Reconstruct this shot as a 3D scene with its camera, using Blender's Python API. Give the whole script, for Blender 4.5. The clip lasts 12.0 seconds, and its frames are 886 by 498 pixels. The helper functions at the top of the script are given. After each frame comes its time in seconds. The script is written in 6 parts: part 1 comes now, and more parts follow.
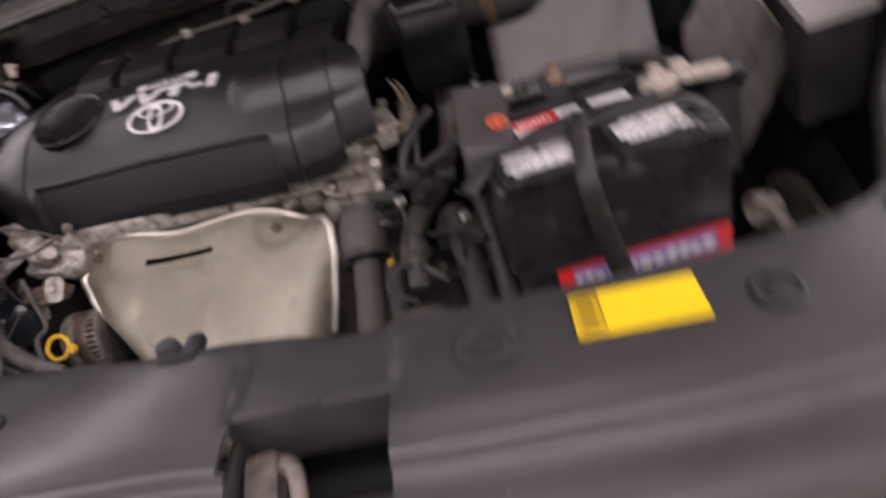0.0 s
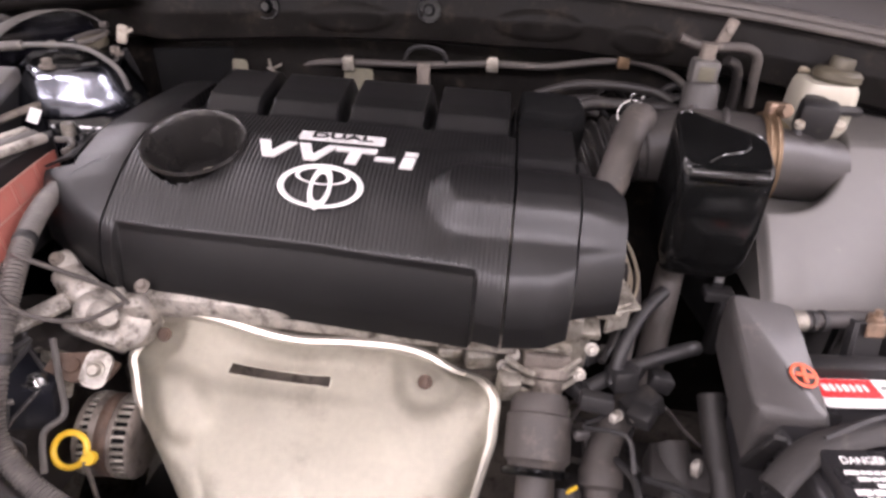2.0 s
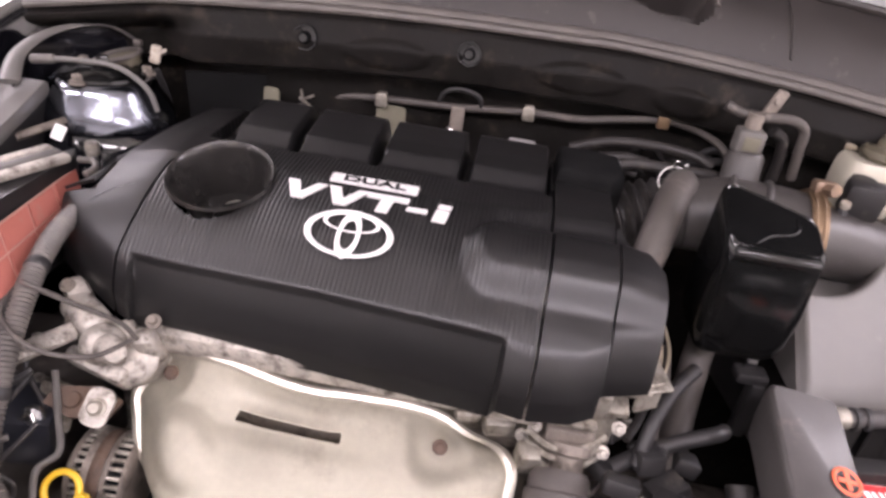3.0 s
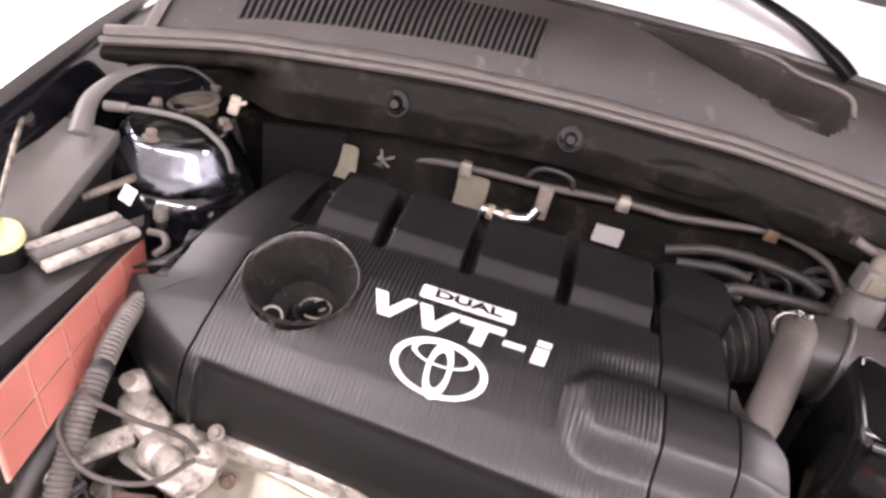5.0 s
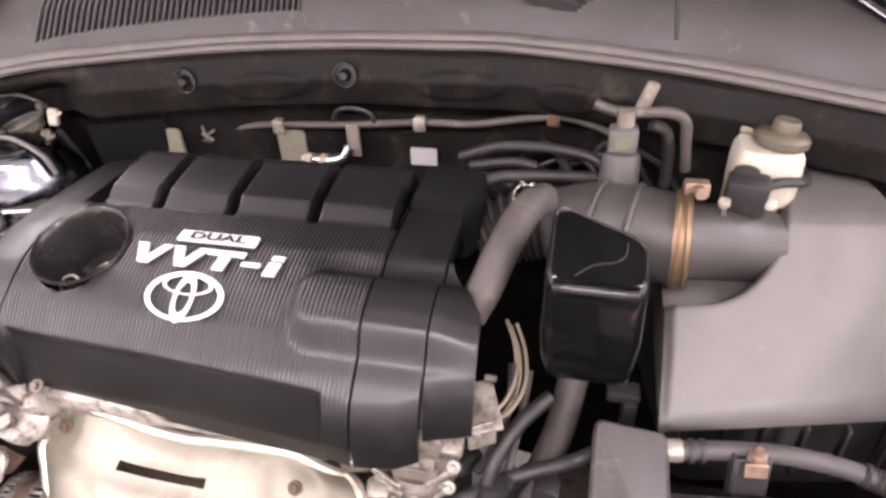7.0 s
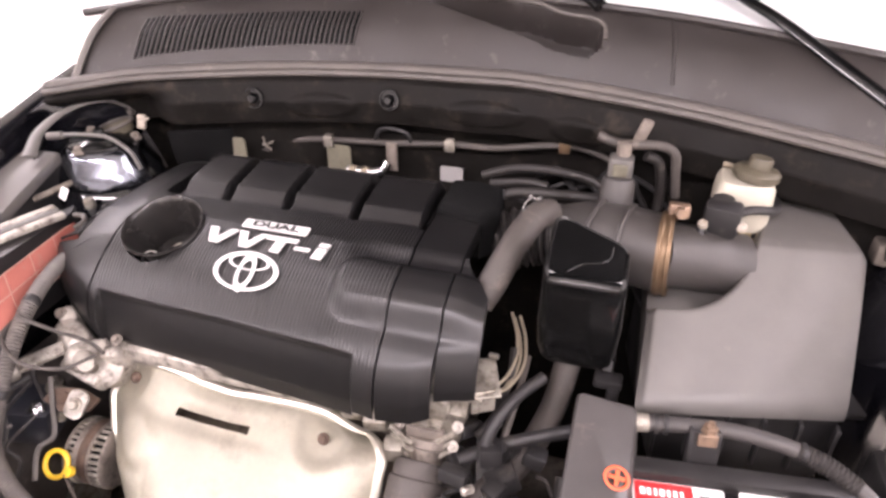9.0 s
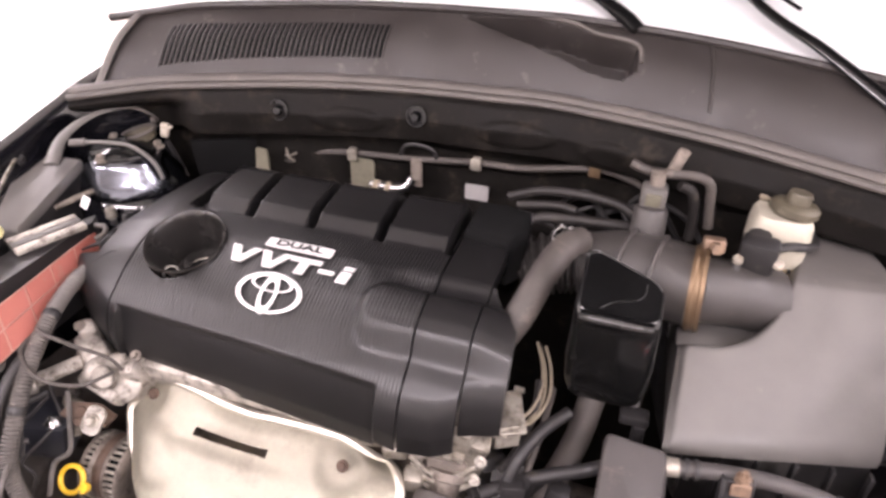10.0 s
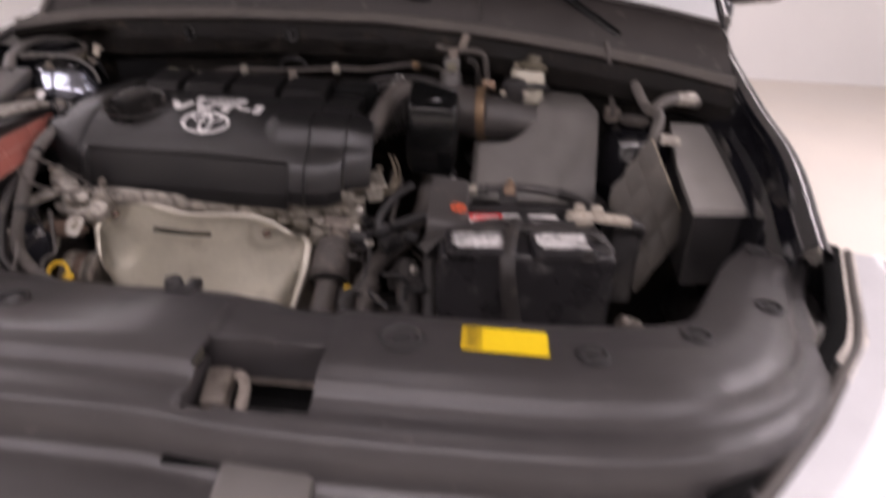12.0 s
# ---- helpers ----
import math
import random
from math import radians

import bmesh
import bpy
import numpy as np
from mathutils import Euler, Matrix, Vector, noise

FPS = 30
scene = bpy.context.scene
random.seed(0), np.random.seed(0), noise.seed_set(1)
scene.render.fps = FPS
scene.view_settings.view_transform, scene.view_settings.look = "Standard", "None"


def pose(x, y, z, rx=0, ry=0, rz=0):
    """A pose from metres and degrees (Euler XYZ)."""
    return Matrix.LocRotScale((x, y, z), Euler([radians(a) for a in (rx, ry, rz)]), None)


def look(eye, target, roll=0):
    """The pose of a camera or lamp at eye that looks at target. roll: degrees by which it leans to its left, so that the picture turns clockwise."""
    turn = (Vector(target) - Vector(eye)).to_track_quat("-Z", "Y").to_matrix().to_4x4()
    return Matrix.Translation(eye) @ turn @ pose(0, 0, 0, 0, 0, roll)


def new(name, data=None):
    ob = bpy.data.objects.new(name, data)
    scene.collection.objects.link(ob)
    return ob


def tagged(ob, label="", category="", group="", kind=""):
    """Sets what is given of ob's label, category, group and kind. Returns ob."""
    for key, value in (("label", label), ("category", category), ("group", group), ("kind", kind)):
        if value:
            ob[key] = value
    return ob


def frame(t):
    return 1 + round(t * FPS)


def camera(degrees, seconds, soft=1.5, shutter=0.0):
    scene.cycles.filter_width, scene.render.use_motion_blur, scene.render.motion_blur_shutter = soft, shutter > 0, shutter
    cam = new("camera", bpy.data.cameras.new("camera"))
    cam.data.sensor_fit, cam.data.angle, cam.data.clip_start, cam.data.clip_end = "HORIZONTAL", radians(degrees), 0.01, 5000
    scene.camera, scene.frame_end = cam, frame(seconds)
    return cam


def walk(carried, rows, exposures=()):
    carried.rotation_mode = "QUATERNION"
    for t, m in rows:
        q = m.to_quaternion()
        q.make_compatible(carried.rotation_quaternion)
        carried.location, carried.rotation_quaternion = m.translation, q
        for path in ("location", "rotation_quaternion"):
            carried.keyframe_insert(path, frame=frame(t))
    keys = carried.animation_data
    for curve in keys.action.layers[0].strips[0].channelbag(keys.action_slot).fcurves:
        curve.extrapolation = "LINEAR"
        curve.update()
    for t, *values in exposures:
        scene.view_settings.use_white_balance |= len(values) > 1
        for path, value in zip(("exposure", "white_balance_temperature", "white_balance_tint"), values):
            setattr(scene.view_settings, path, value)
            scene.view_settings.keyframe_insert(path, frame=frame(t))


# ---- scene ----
# ---------------------------------------------------------------- camera and its walk
cam = camera(70.0, 12.0, soft=2.9, shutter=0.5)
PATH = [
    (0, (0.1818, -0.7813, 1.1831), (0.0532, 0.0393, 0.6262), -17.91),
    (0.3, (0.1903, -0.6653, 1.2093), (0.0075, 0.1381, 0.7365), -9.67),
    (0.5, (0.1824, -0.6288, 1.2280), (0.0117, 0.1567, 0.7218), -10.80),
    (1, (0.0619, -0.5998, 1.2210), (-0.0805, 0.1866, 0.7074), -8.71),
    (1.5, (-0.0620, -0.5463, 1.2111), (-0.1437, 0.2543, 0.7062), -1.82),
    (2, (-0.0921, -0.5196, 1.2187), (-0.1514, 0.2900, 0.7252), 3.62),
    (2.5, (-0.1001, -0.5053, 1.2228), (-0.1619, 0.3082, 0.7361), 5.94),
    (3, (-0.1224, -0.4836, 1.2325), (-0.1908, 0.3410, 0.7658), 8.04),
    (3.5, (-0.1402, -0.4625, 1.2530), (-0.2177, 0.3666, 0.7956), 8.92),
    (3.7, (-0.1492, -0.4495, 1.2768), (-0.2193, 0.3608, 0.7859), 9.92),
    (5.3, (-0.2370, -0.3694, 1.3131), (-0.3169, 0.4253, 0.7987), 14.43),
    (5.5, (-0.2016, -0.3614, 1.3176), (-0.2788, 0.4256, 0.7911), 13.37),
    (6, (-0.1012, -0.3516, 1.3396), (-0.2285, 0.4004, 0.7732), 5.26),
    (6.5, (0.0470, -0.3828, 1.3301), (-0.1305, 0.3753, 0.7858), -0.41),
    (7, (0.1052, -0.3907, 1.3215), (-0.0893, 0.3646, 0.7790), -2.66),
    (7.2, (0.1219, -0.3917, 1.3205), (-0.0898, 0.3598, 0.7793), -4.00),
    (8.8, (0.1402, -0.4914, 1.3480), (-0.0911, 0.2771, 0.8396), -1.16),
    (9, (0.1426, -0.5049, 1.3557), (-0.0950, 0.2665, 0.8547), -0.32),
    (9.5, (0.1501, -0.4978, 1.3670), (-0.0965, 0.2692, 0.8636), -0.78),
    (10, (0.1125, -0.4798, 1.3785), (-0.1361, 0.2834, 0.8702), 1.04),
    (10.5, (0.0820, -0.4963, 1.3687), (-0.1643, 0.2671, 0.8598), 1.75),
    (11, (0.0801, -0.5292, 1.3662), (-0.1683, 0.2362, 0.8612), 2.97),
    (11.5, (0.1512, -0.7173, 1.3196), (0.0050, 0.1199, 0.8950), 3.13),
    (11.8, (0.1874, -0.9346, 1.2399), (0.0986, -0.0148, 0.8578), 2.25),
    (12, (0.2075, -1.0004, 1.2421), (0.1602, -0.1021, 0.8054), 2.80),
]
EXPOSURES = [(0.0, -1.9, 6250, 29), (0.4, -1.2, 6150, 29), (1.0, -0.95, 6150, 29), (1.6, -1.0, 6150, 29), (3.7, -0.78, 6200, 29), (5.3, -0.4, 6300, 29), (7.2, -0.4, 6300, 29), (8.8, -0.5, 6340, 29), (10.0, -0.62, 6340, 29), (11.2, -0.66, 6340, 29), (11.6, -1.25, 6300, 29), (12.0, -2.15, 6320, 29)]
walk(cam, [(t, look(eye, target, roll)) for t, eye, target, roll in PATH], EXPOSURES)

# ---------------------------------------------------------------- world and light
world = bpy.data.worlds.new("world")
scene.world = world
world.use_nodes = True
world.node_tree.nodes["Background"].inputs[0].default_value = (0.9, 0.95, 1.0, 1)
world.node_tree.nodes["Background"].inputs[1].default_value = 0.3


def ceiling_lamp(x, y, z, sx, sy, watts):
    lamp = bpy.data.lights.new("ceiling_lamp", "AREA")
    lamp.shape, lamp.size, lamp.size_y, lamp.energy, lamp.color = "RECTANGLE", sx, sy, watts, (1.0, 0.96, 0.91)
    ob = new("ceiling_lamp", lamp)
    ob.location = (x, y, z)
    return ob


LAMP_W = {-2.4: 225.0, 0.9: 30.0, 3.2: 75.0}
LAMPS = [(x, y, 2.6 if y < 0 else 0.5, 0.5 if y < 0 else 2.2) for x in (-3.3, 0.0, 3.3) for y in (-2.4, 0.9, 3.2)]
# Lamps stay out of view; side ones are boosted to whiten floor and walls.
for lx, ly, sx, sy in LAMPS:
    ceiling_lamp(lx, ly, 3.02, sx, sy, LAMP_W[ly] * (12.0 if lx > 1 and ly == 0.9 else 5.0 if lx < -1 and ly == 0.9 else 1.6 if lx < -1 and ly > 1 else 1.0))


# ---------------------------------------------------------------- materials
def nodes_of(name):
    m = bpy.data.materials.new(name)
    m.use_nodes = True
    nt = m.node_tree
    return m, nt, nt.nodes["Principled BSDF"]


def link(nt, a, b):
    nt.links.new(a, b)


def material(name, color, rough=0.5, metal=0.0, spec=0.5, var=0.25, scale=18.0, fine=220.0, bump=0.15, dirt=None, dirt_amount=0.0, coat=0.0, rough_var=0.12, trans=0.0, emit=0.0, dist=0.001):
    """A procedural surface: colour that varies at two scales, stains, uneven gloss and fine relief."""
    m, nt, bsdf = nodes_of(name)
    N = nt.nodes.new
    tc = N("ShaderNodeTexCoord")
    n1 = N("ShaderNodeTexNoise")
    n1.inputs["Scale"].default_value, n1.inputs["Detail"].default_value = scale, 6
    n2 = N("ShaderNodeTexNoise")
    n2.inputs["Scale"].default_value, n2.inputs["Detail"].default_value = fine, 3
    geo = N("ShaderNodeNewGeometry")
    for n in (n1, n2):
        link(nt, geo.outputs["Position"], n.inputs["Vector"])
    mix = N("ShaderNodeMix")
    mix.data_type, mix.blend_type = "RGBA", "MIX"
    lo = [c * (1 - var) for c in color]
    hi = [min(1.0, c * (1 + var)) for c in color]
    mix.inputs["A"].default_value, mix.inputs["B"].default_value = (*lo, 1), (*hi, 1)
    add = N("ShaderNodeMath")
    add.operation = "MULTIPLY_ADD"
    link(nt, n2.outputs["Fac"], add.inputs[0])
    add.inputs[1].default_value = 0.35
    link(nt, n1.outputs["Fac"], add.inputs[2])
    ramp = N("ShaderNodeMapRange")
    ramp.inputs["From Min"].default_value, ramp.inputs["From Max"].default_value = 0.42, 0.92
    link(nt, add.outputs[0], ramp.inputs["Value"])
    link(nt, ramp.outputs["Result"], mix.inputs["Factor"])
    col = mix.outputs["Result"]
    if dirt:
        n3 = N("ShaderNodeTexNoise")
        n3.inputs["Scale"].default_value, n3.inputs["Detail"].default_value, n3.inputs["Roughness"].default_value = scale * 1.7, 8, 0.65
        link(nt, geo.outputs["Position"], n3.inputs["Vector"])
        r3 = N("ShaderNodeMapRange")
        r3.inputs["From Min"].default_value, r3.inputs["From Max"].default_value = 0.68 - 0.35 * dirt_amount, 0.80 - 0.2 * dirt_amount
        link(nt, n3.outputs["Fac"], r3.inputs["Value"])
        m3 = N("ShaderNodeMix")
        m3.data_type = "RGBA"
        link(nt, r3.outputs["Result"], m3.inputs["Factor"])
        link(nt, col, m3.inputs["A"])
        m3.inputs["B"].default_value = (*dirt, 1)
        col = m3.outputs["Result"]
    link(nt, col, bsdf.inputs["Base Color"])
    rr = N("ShaderNodeMapRange")
    rr.inputs["To Min"].default_value, rr.inputs["To Max"].default_value = max(0.02, rough - rough_var), min(1, rough + rough_var)
    rr.inputs["From Min"].default_value, rr.inputs["From Max"].default_value = 0.3, 0.7
    link(nt, n1.outputs["Fac"], rr.inputs["Value"])
    link(nt, rr.outputs["Result"], bsdf.inputs["Roughness"])
    bsdf.inputs["Metallic"].default_value = metal
    bsdf.inputs["Specular IOR Level"].default_value = spec
    bsdf.inputs["Coat Weight"].default_value = coat
    bsdf.inputs["Coat Roughness"].default_value = 0.06
    bsdf.inputs["Transmission Weight"].default_value = trans
    if emit:
        bsdf.inputs["Emission Color"].default_value = (*color, 1)
        bsdf.inputs["Emission Strength"].default_value = emit
    if bump:
        b = N("ShaderNodeBump")
        b.inputs["Strength"].default_value, b.inputs["Distance"].default_value = bump, dist
        link(nt, n2.outputs["Fac"], b.inputs["Height"])
        link(nt, b.outputs["Normal"], bsdf.inputs["Normal"])
    return m


COVER = material("cover_plastic", (0.0085, 0.0081, 0.0081), rough=0.38, rough_var=0.03, spec=0.5, fine=900, bump=0.25, var=0.15, dist=0.0004)
RIBBED = material("ribbed_cover_plastic", (0.0085, 0.0081, 0.0081), rough=0.38, rough_var=0.03, spec=0.5, fine=900, bump=0.25, var=0.15, dist=0.0004)
nt = RIBBED.node_tree
old = nt.nodes["Bump"]
pos = nt.nodes.new("ShaderNodeNewGeometry")
sep = nt.nodes.new("ShaderNodeSeparateXYZ")
wave = nt.nodes.new("ShaderNodeMath")
wave.operation = "MULTIPLY"
wave.inputs[1].default_value = 2 * math.pi / 0.0043
sine = nt.nodes.new("ShaderNodeMath")
sine.operation = "SINE"
mask = nt.nodes.new("ShaderNodeMapRange")
mask.inputs["From Min"].default_value, mask.inputs["From Max"].default_value = 0.112, 0.106
amp = nt.nodes.new("ShaderNodeMath")
amp.operation = "MULTIPLY"
ribs_bump = nt.nodes.new("ShaderNodeBump")
ribs_bump.inputs["Strength"].default_value, ribs_bump.inputs["Distance"].default_value = 0.5, 0.0005
link(nt, pos.outputs["Position"], sep.inputs[0])
link(nt, sep.outputs["X"], wave.inputs[0])
link(nt, wave.outputs[0], sine.inputs[0])
link(nt, sep.outputs["Y"], mask.inputs["Value"])
link(nt, sine.outputs[0], amp.inputs[0])
link(nt, mask.outputs["Result"], amp.inputs[1])
up = nt.nodes.new("ShaderNodeSeparateXYZ")
link(nt, pos.outputs["True Normal"], up.inputs[0])
flatness = nt.nodes.new("ShaderNodeMapRange")
flatness.inputs["From Min"].default_value, flatness.inputs["From Max"].default_value = 0.40, 0.55
link(nt, up.outputs["Z"], flatness.inputs["Value"])
amp2 = nt.nodes.new("ShaderNodeMath")
amp2.operation = "MULTIPLY"
link(nt, amp.outputs[0], amp2.inputs[0])
link(nt, flatness.outputs["Result"], amp2.inputs[1])
link(nt, amp2.outputs[0], ribs_bump.inputs["Height"])
link(nt, old.outputs["Normal"], ribs_bump.inputs["Normal"])
link(nt, ribs_bump.outputs["Normal"], nt.nodes["Principled BSDF"].inputs["Normal"])
PLASTIC = material("black_plastic", (0.019, 0.018, 0.018), rough=0.45, spec=0.35, dirt=(0.07, 0.06, 0.05), dirt_amount=0.15, fine=700, bump=0.2, dist=0.0004)
PLASTIC_BOWL = material("bowl_plastic", (0.020, 0.0185, 0.017), rough=0.30, dirt=(0.06, 0.054, 0.046), dirt_amount=0.2, fine=500, bump=0.1, dist=0.0004)
PLASTIC_GREY = material("grey_black_plastic", (0.115, 0.109, 0.101), rough=0.45, dirt=(0.16, 0.145, 0.13), dirt_amount=0.12, fine=800, bump=0.2, dist=0.0004, var=0.15)
GLOSS_BLACK = material("gloss_black_plastic", (0.005, 0.005, 0.005), rough=0.14, fine=300, bump=0.03, rough_var=0.05)
RUBBER = material("hose_rubber", (0.026, 0.0235, 0.022), rough=0.5, spec=0.35, dirt=(0.09, 0.078, 0.066), dirt_amount=0.3, fine=400, bump=0.25)
RUBBER_BROWN = material("dusty_hose_rubber", (0.062, 0.054, 0.048), rough=0.6, dirt=(0.14, 0.12, 0.1), dirt_amount=0.3, fine=400, bump=0.25)
SEAL = material("seal_rubber", (0.085, 0.076, 0.068), rough=0.55, dirt=(0.15, 0.13, 0.11), dirt_amount=0.3, fine=500)
COWL = material("cowl_plastic", (0.0310, 0.0270, 0.0250), rough=0.44, spec=0.4, dirt=(0.105, 0.092, 0.083), dirt_amount=0.2, fine=900, bump=0.3, var=0.12, dist=0.0004)
FIREWALL = material("firewall_paint", (0.0085, 0.0075, 0.0066), rough=0.55, spec=0.10, dirt=(0.034, 0.027, 0.021), dirt_amount=0.36, fine=160, var=0.4)
PANEL = material("radiator_cover_plastic", (0.042, 0.039, 0.039), rough=0.32, rough_var=0.03, dirt=(0.1, 0.09, 0.085), dirt_amount=0.1, fine=1000, bump=0.3, var=0.12, dist=0.0004)
BODY = material("black_body_paint", (0.006, 0.006, 0.008), rough=0.15, coat=1.0, bump=0.0, dirt=(0.03, 0.028, 0.025), dirt_amount=0.1, rough_var=0.06)
SHIELD = material("heat_shield_steel", (0.585, 0.555, 0.455), rough=0.48, metal=0.55, scale=9, fine=130, bump=0.12, dirt=(0.40, 0.365, 0.29), dirt_amount=0.35, var=0.15, rough_var=0.1)
SHIELD_EDGE = material("heat_shield_rim", (0.62, 0.59, 0.51), rough=0.42, metal=0.8, fine=200, bump=0.08, var=0.1)
ALU = material("cast_aluminium", (0.37, 0.345, 0.295), rough=0.48, metal=0.65, scale=40, fine=350, bump=0.5, dirt=(0.11, 0.092, 0.07), dirt_amount=0.6, var=0.3)
ALU_DARK = material("dirty_cast_metal", (0.19, 0.165, 0.14), rough=0.6, metal=0.4, scale=30, fine=300, bump=0.5, dirt=(0.05, 0.04, 0.03), dirt_amount=0.5, var=0.35)
ALU_CAST = material("stained_pump_casting", (0.47, 0.44, 0.39), rough=0.55, metal=0.45, scale=45, fine=350, bump=0.5, dirt=(0.09, 0.075, 0.06), dirt_amount=0.6, var=0.35)
STEEL = material("bright_steel", (0.62, 0.62, 0.62), rough=0.28, metal=1.0, fine=300, bump=0.1)
DARK_CHROME = material("blued_steel", (0.19, 0.20, 0.23), rough=0.20, metal=1.0, bump=0.0)
RUST = material("rusty_steel", (0.11, 0.075, 0.055), rough=0.75, metal=0.2, scale=60, fine=400, bump=0.5, dirt=(0.09, 0.05, 0.03), dirt_amount=0.5, var=0.4)
CASE = material("battery_case_plastic", (0.018, 0.017, 0.018), rough=0.3, dirt=(0.11, 0.105, 0.1), dirt_amount=0.30, fine=300, bump=0.08, rough_var=0.08, dist=0.0004)
CLAMP_PALE = material("corroded_lead", (0.40, 0.36, 0.30), rough=0.6, scale=60, dirt=(0.24, 0.2, 0.15), dirt_amount=0.5, var=0.3, bump=0.5)
CONDUIT = material("grey_conduit", (0.105, 0.096, 0.087), rough=0.55, dirt=(0.19, 0.17, 0.15), dirt_amount=0.3, fine=400, bump=0.25)
HOOD = material("terminal_hood_plastic", (0.048, 0.044, 0.042), rough=0.5, dirt=(0.13, 0.11, 0.095), dirt_amount=0.2, fine=700, bump=0.2, dist=0.0004)
DUCT = material("intake_rubber", (0.046, 0.042, 0.039), rough=0.45, dirt=(0.11, 0.1, 0.09), dirt_amount=0.2, fine=600, bump=0.15, dist=0.0004)
COPPER = material("coppery_plating", (0.21, 0.145, 0.10), rough=0.42, metal=0.45, scale=60, dirt=(0.16, 0.11, 0.08), dirt_amount=0.4, var=0.3)
# Black of felt; also put where vent, slots and gaps lie in shade.
FELT_AND_SHADE = material("black_felt_and_shade", (0.006, 0.006, 0.006), rough=0.95, spec=0.1, fine=600, bump=0.3)
BRASS = material("zinc_yellow_steel", (0.20, 0.135, 0.08), rough=0.45, metal=0.6, fine=300)
WHITE = material("white_print", (0.78, 0.77, 0.75), rough=0.45, var=0.05, bump=0.0)
SILVER = material("silver_print", (0.70, 0.69, 0.68), rough=0.35, metal=0.15, var=0.05, bump=0.0)
YELLOW = material("yellow_label", (0.85, 0.60, 0.01), rough=0.4, var=0.05, bump=0.02)
YELLOW_DARK = material("yellow_label_band", (0.55, 0.36, 0.01), rough=0.4, var=0.2, bump=0.02)
YELLOW_PLASTIC = material("yellow_plastic", (0.75, 0.47, 0.03), rough=0.35, var=0.15, dirt=(0.3, 0.2, 0.05), dirt_amount=0.2, bump=0.05)
RED = material("red_label", (0.72, 0.03, 0.03), rough=0.4, var=0.06, bump=0.0)
ORANGE = material("orange_mark", (0.75, 0.13, 0.05), rough=0.5, var=0.1, bump=0.0)
BLUE = material("violet_print", (0.22, 0.18, 0.42), rough=0.45, var=0.25, bump=0.0)
BRICK = material("red_plastic", (0.38, 0.125, 0.095), rough=0.45, dirt=(0.32, 0.18, 0.14), dirt_amount=0.2, fine=500, var=0.12)
BRICK_LINE = material("pale_red_edge", (0.46, 0.27, 0.22), rough=0.5, var=0.1)
TANK = material("milky_tank_plastic", (0.44, 0.415, 0.335), rough=0.35, dirt=(0.45, 0.4, 0.28), dirt_amount=0.2, var=0.08)
CAP = material("olive_cap_plastic", (0.085, 0.074, 0.05), rough=0.5, dirt=(0.14, 0.12, 0.085), dirt_amount=0.25)
FOAM = material("quilted_insulation", (0.057, 0.051, 0.043), rough=0.65, dirt=(0.08, 0.072, 0.06), dirt_amount=0.35, fine=250, bump=0.4)
PAD = material("olive_insulation", (0.15, 0.14, 0.10), rough=0.8, dirt=(0.1, 0.09, 0.06), dirt_amount=0.3)
FLOOR = material("pale_epoxy_floor", (0.80, 0.74, 0.66), rough=0.4, scale=1.2, fine=40, var=0.06, bump=0.03, dirt=(0.62, 0.56, 0.48), dirt_amount=0.1)
WALL = material("white_wall_paint", (0.86, 0.86, 0.85), rough=0.8, scale=0.8, fine=60, var=0.03, bump=0.03)
# Unseen ceiling, darker than the walls to cut its sheen on the cover.
CEILING = material("dimmed_ceiling_paint", (0.42, 0.42, 0.41), rough=0.85, scale=0.8, fine=60, var=0.05, bump=0.03)
LAMP = material("lamp_diffuser", (1.0, 0.97, 0.93), rough=0.6, var=0.0, bump=0.0, emit=9.0)
# Windscreen glass: the bright reflection is put into a near-white base colour.
GLASS = material("windscreen_painted_reflection", (0.86, 0.88, 0.88), rough=0.05, var=0.03, bump=0.0, trans=0.1, coat=1.0, rough_var=0.02)
CABLE = material("cable_sleeve", (0.02, 0.019, 0.019), rough=0.5, dirt=(0.08, 0.07, 0.06), dirt_amount=0.25, fine=500)
CREAM = material("cream_sleeving", (0.26, 0.22, 0.16), rough=0.6, var=0.2)
# Lens colour holds the white wall's reflection; the clear plastic itself isn't pale.
HEADLIGHT = material("headlight_lens_wall_reflection", (0.75, 0.76, 0.78), rough=0.08, var=0.04, bump=0.0, coat=1.0, rough_var=0.02)


# ---------------------------------------------------------------- mesh helpers
def link_mesh(name, bm, mat, smooth=True):
    me = bpy.data.meshes.new(name)
    bmesh.ops.recalc_face_normals(bm, faces=bm.faces)
    bm.to_mesh(me)
    bm.free()
    me.materials.append(mat)
    if smooth:
        for p in me.polygons:
            p.use_smooth = True
        me.set_sharp_from_angle(angle=radians(42))
    return new(name, me)


def part(name, bm, mat, parent=None, label="", smooth=True):
    """One mesh of a thing, hung under the thing or under one of its parts."""
    ob = link_mesh(name, bm, mat, smooth)
    if parent is not None:
        ob.parent = parent
    if label:
        ob["label"] = label
    return ob


def thing(name, label, category, group="", at=(0, 0, 0)):
    ob = new(name)
    ob.empty_display_size = 0.05
    return tagged(ob, label, category, group)


def structure(name, bm, mat, label, smooth=True):
    return tagged(link_mesh(name, bm, mat, smooth), label, name.split("_")[0], kind="structure")


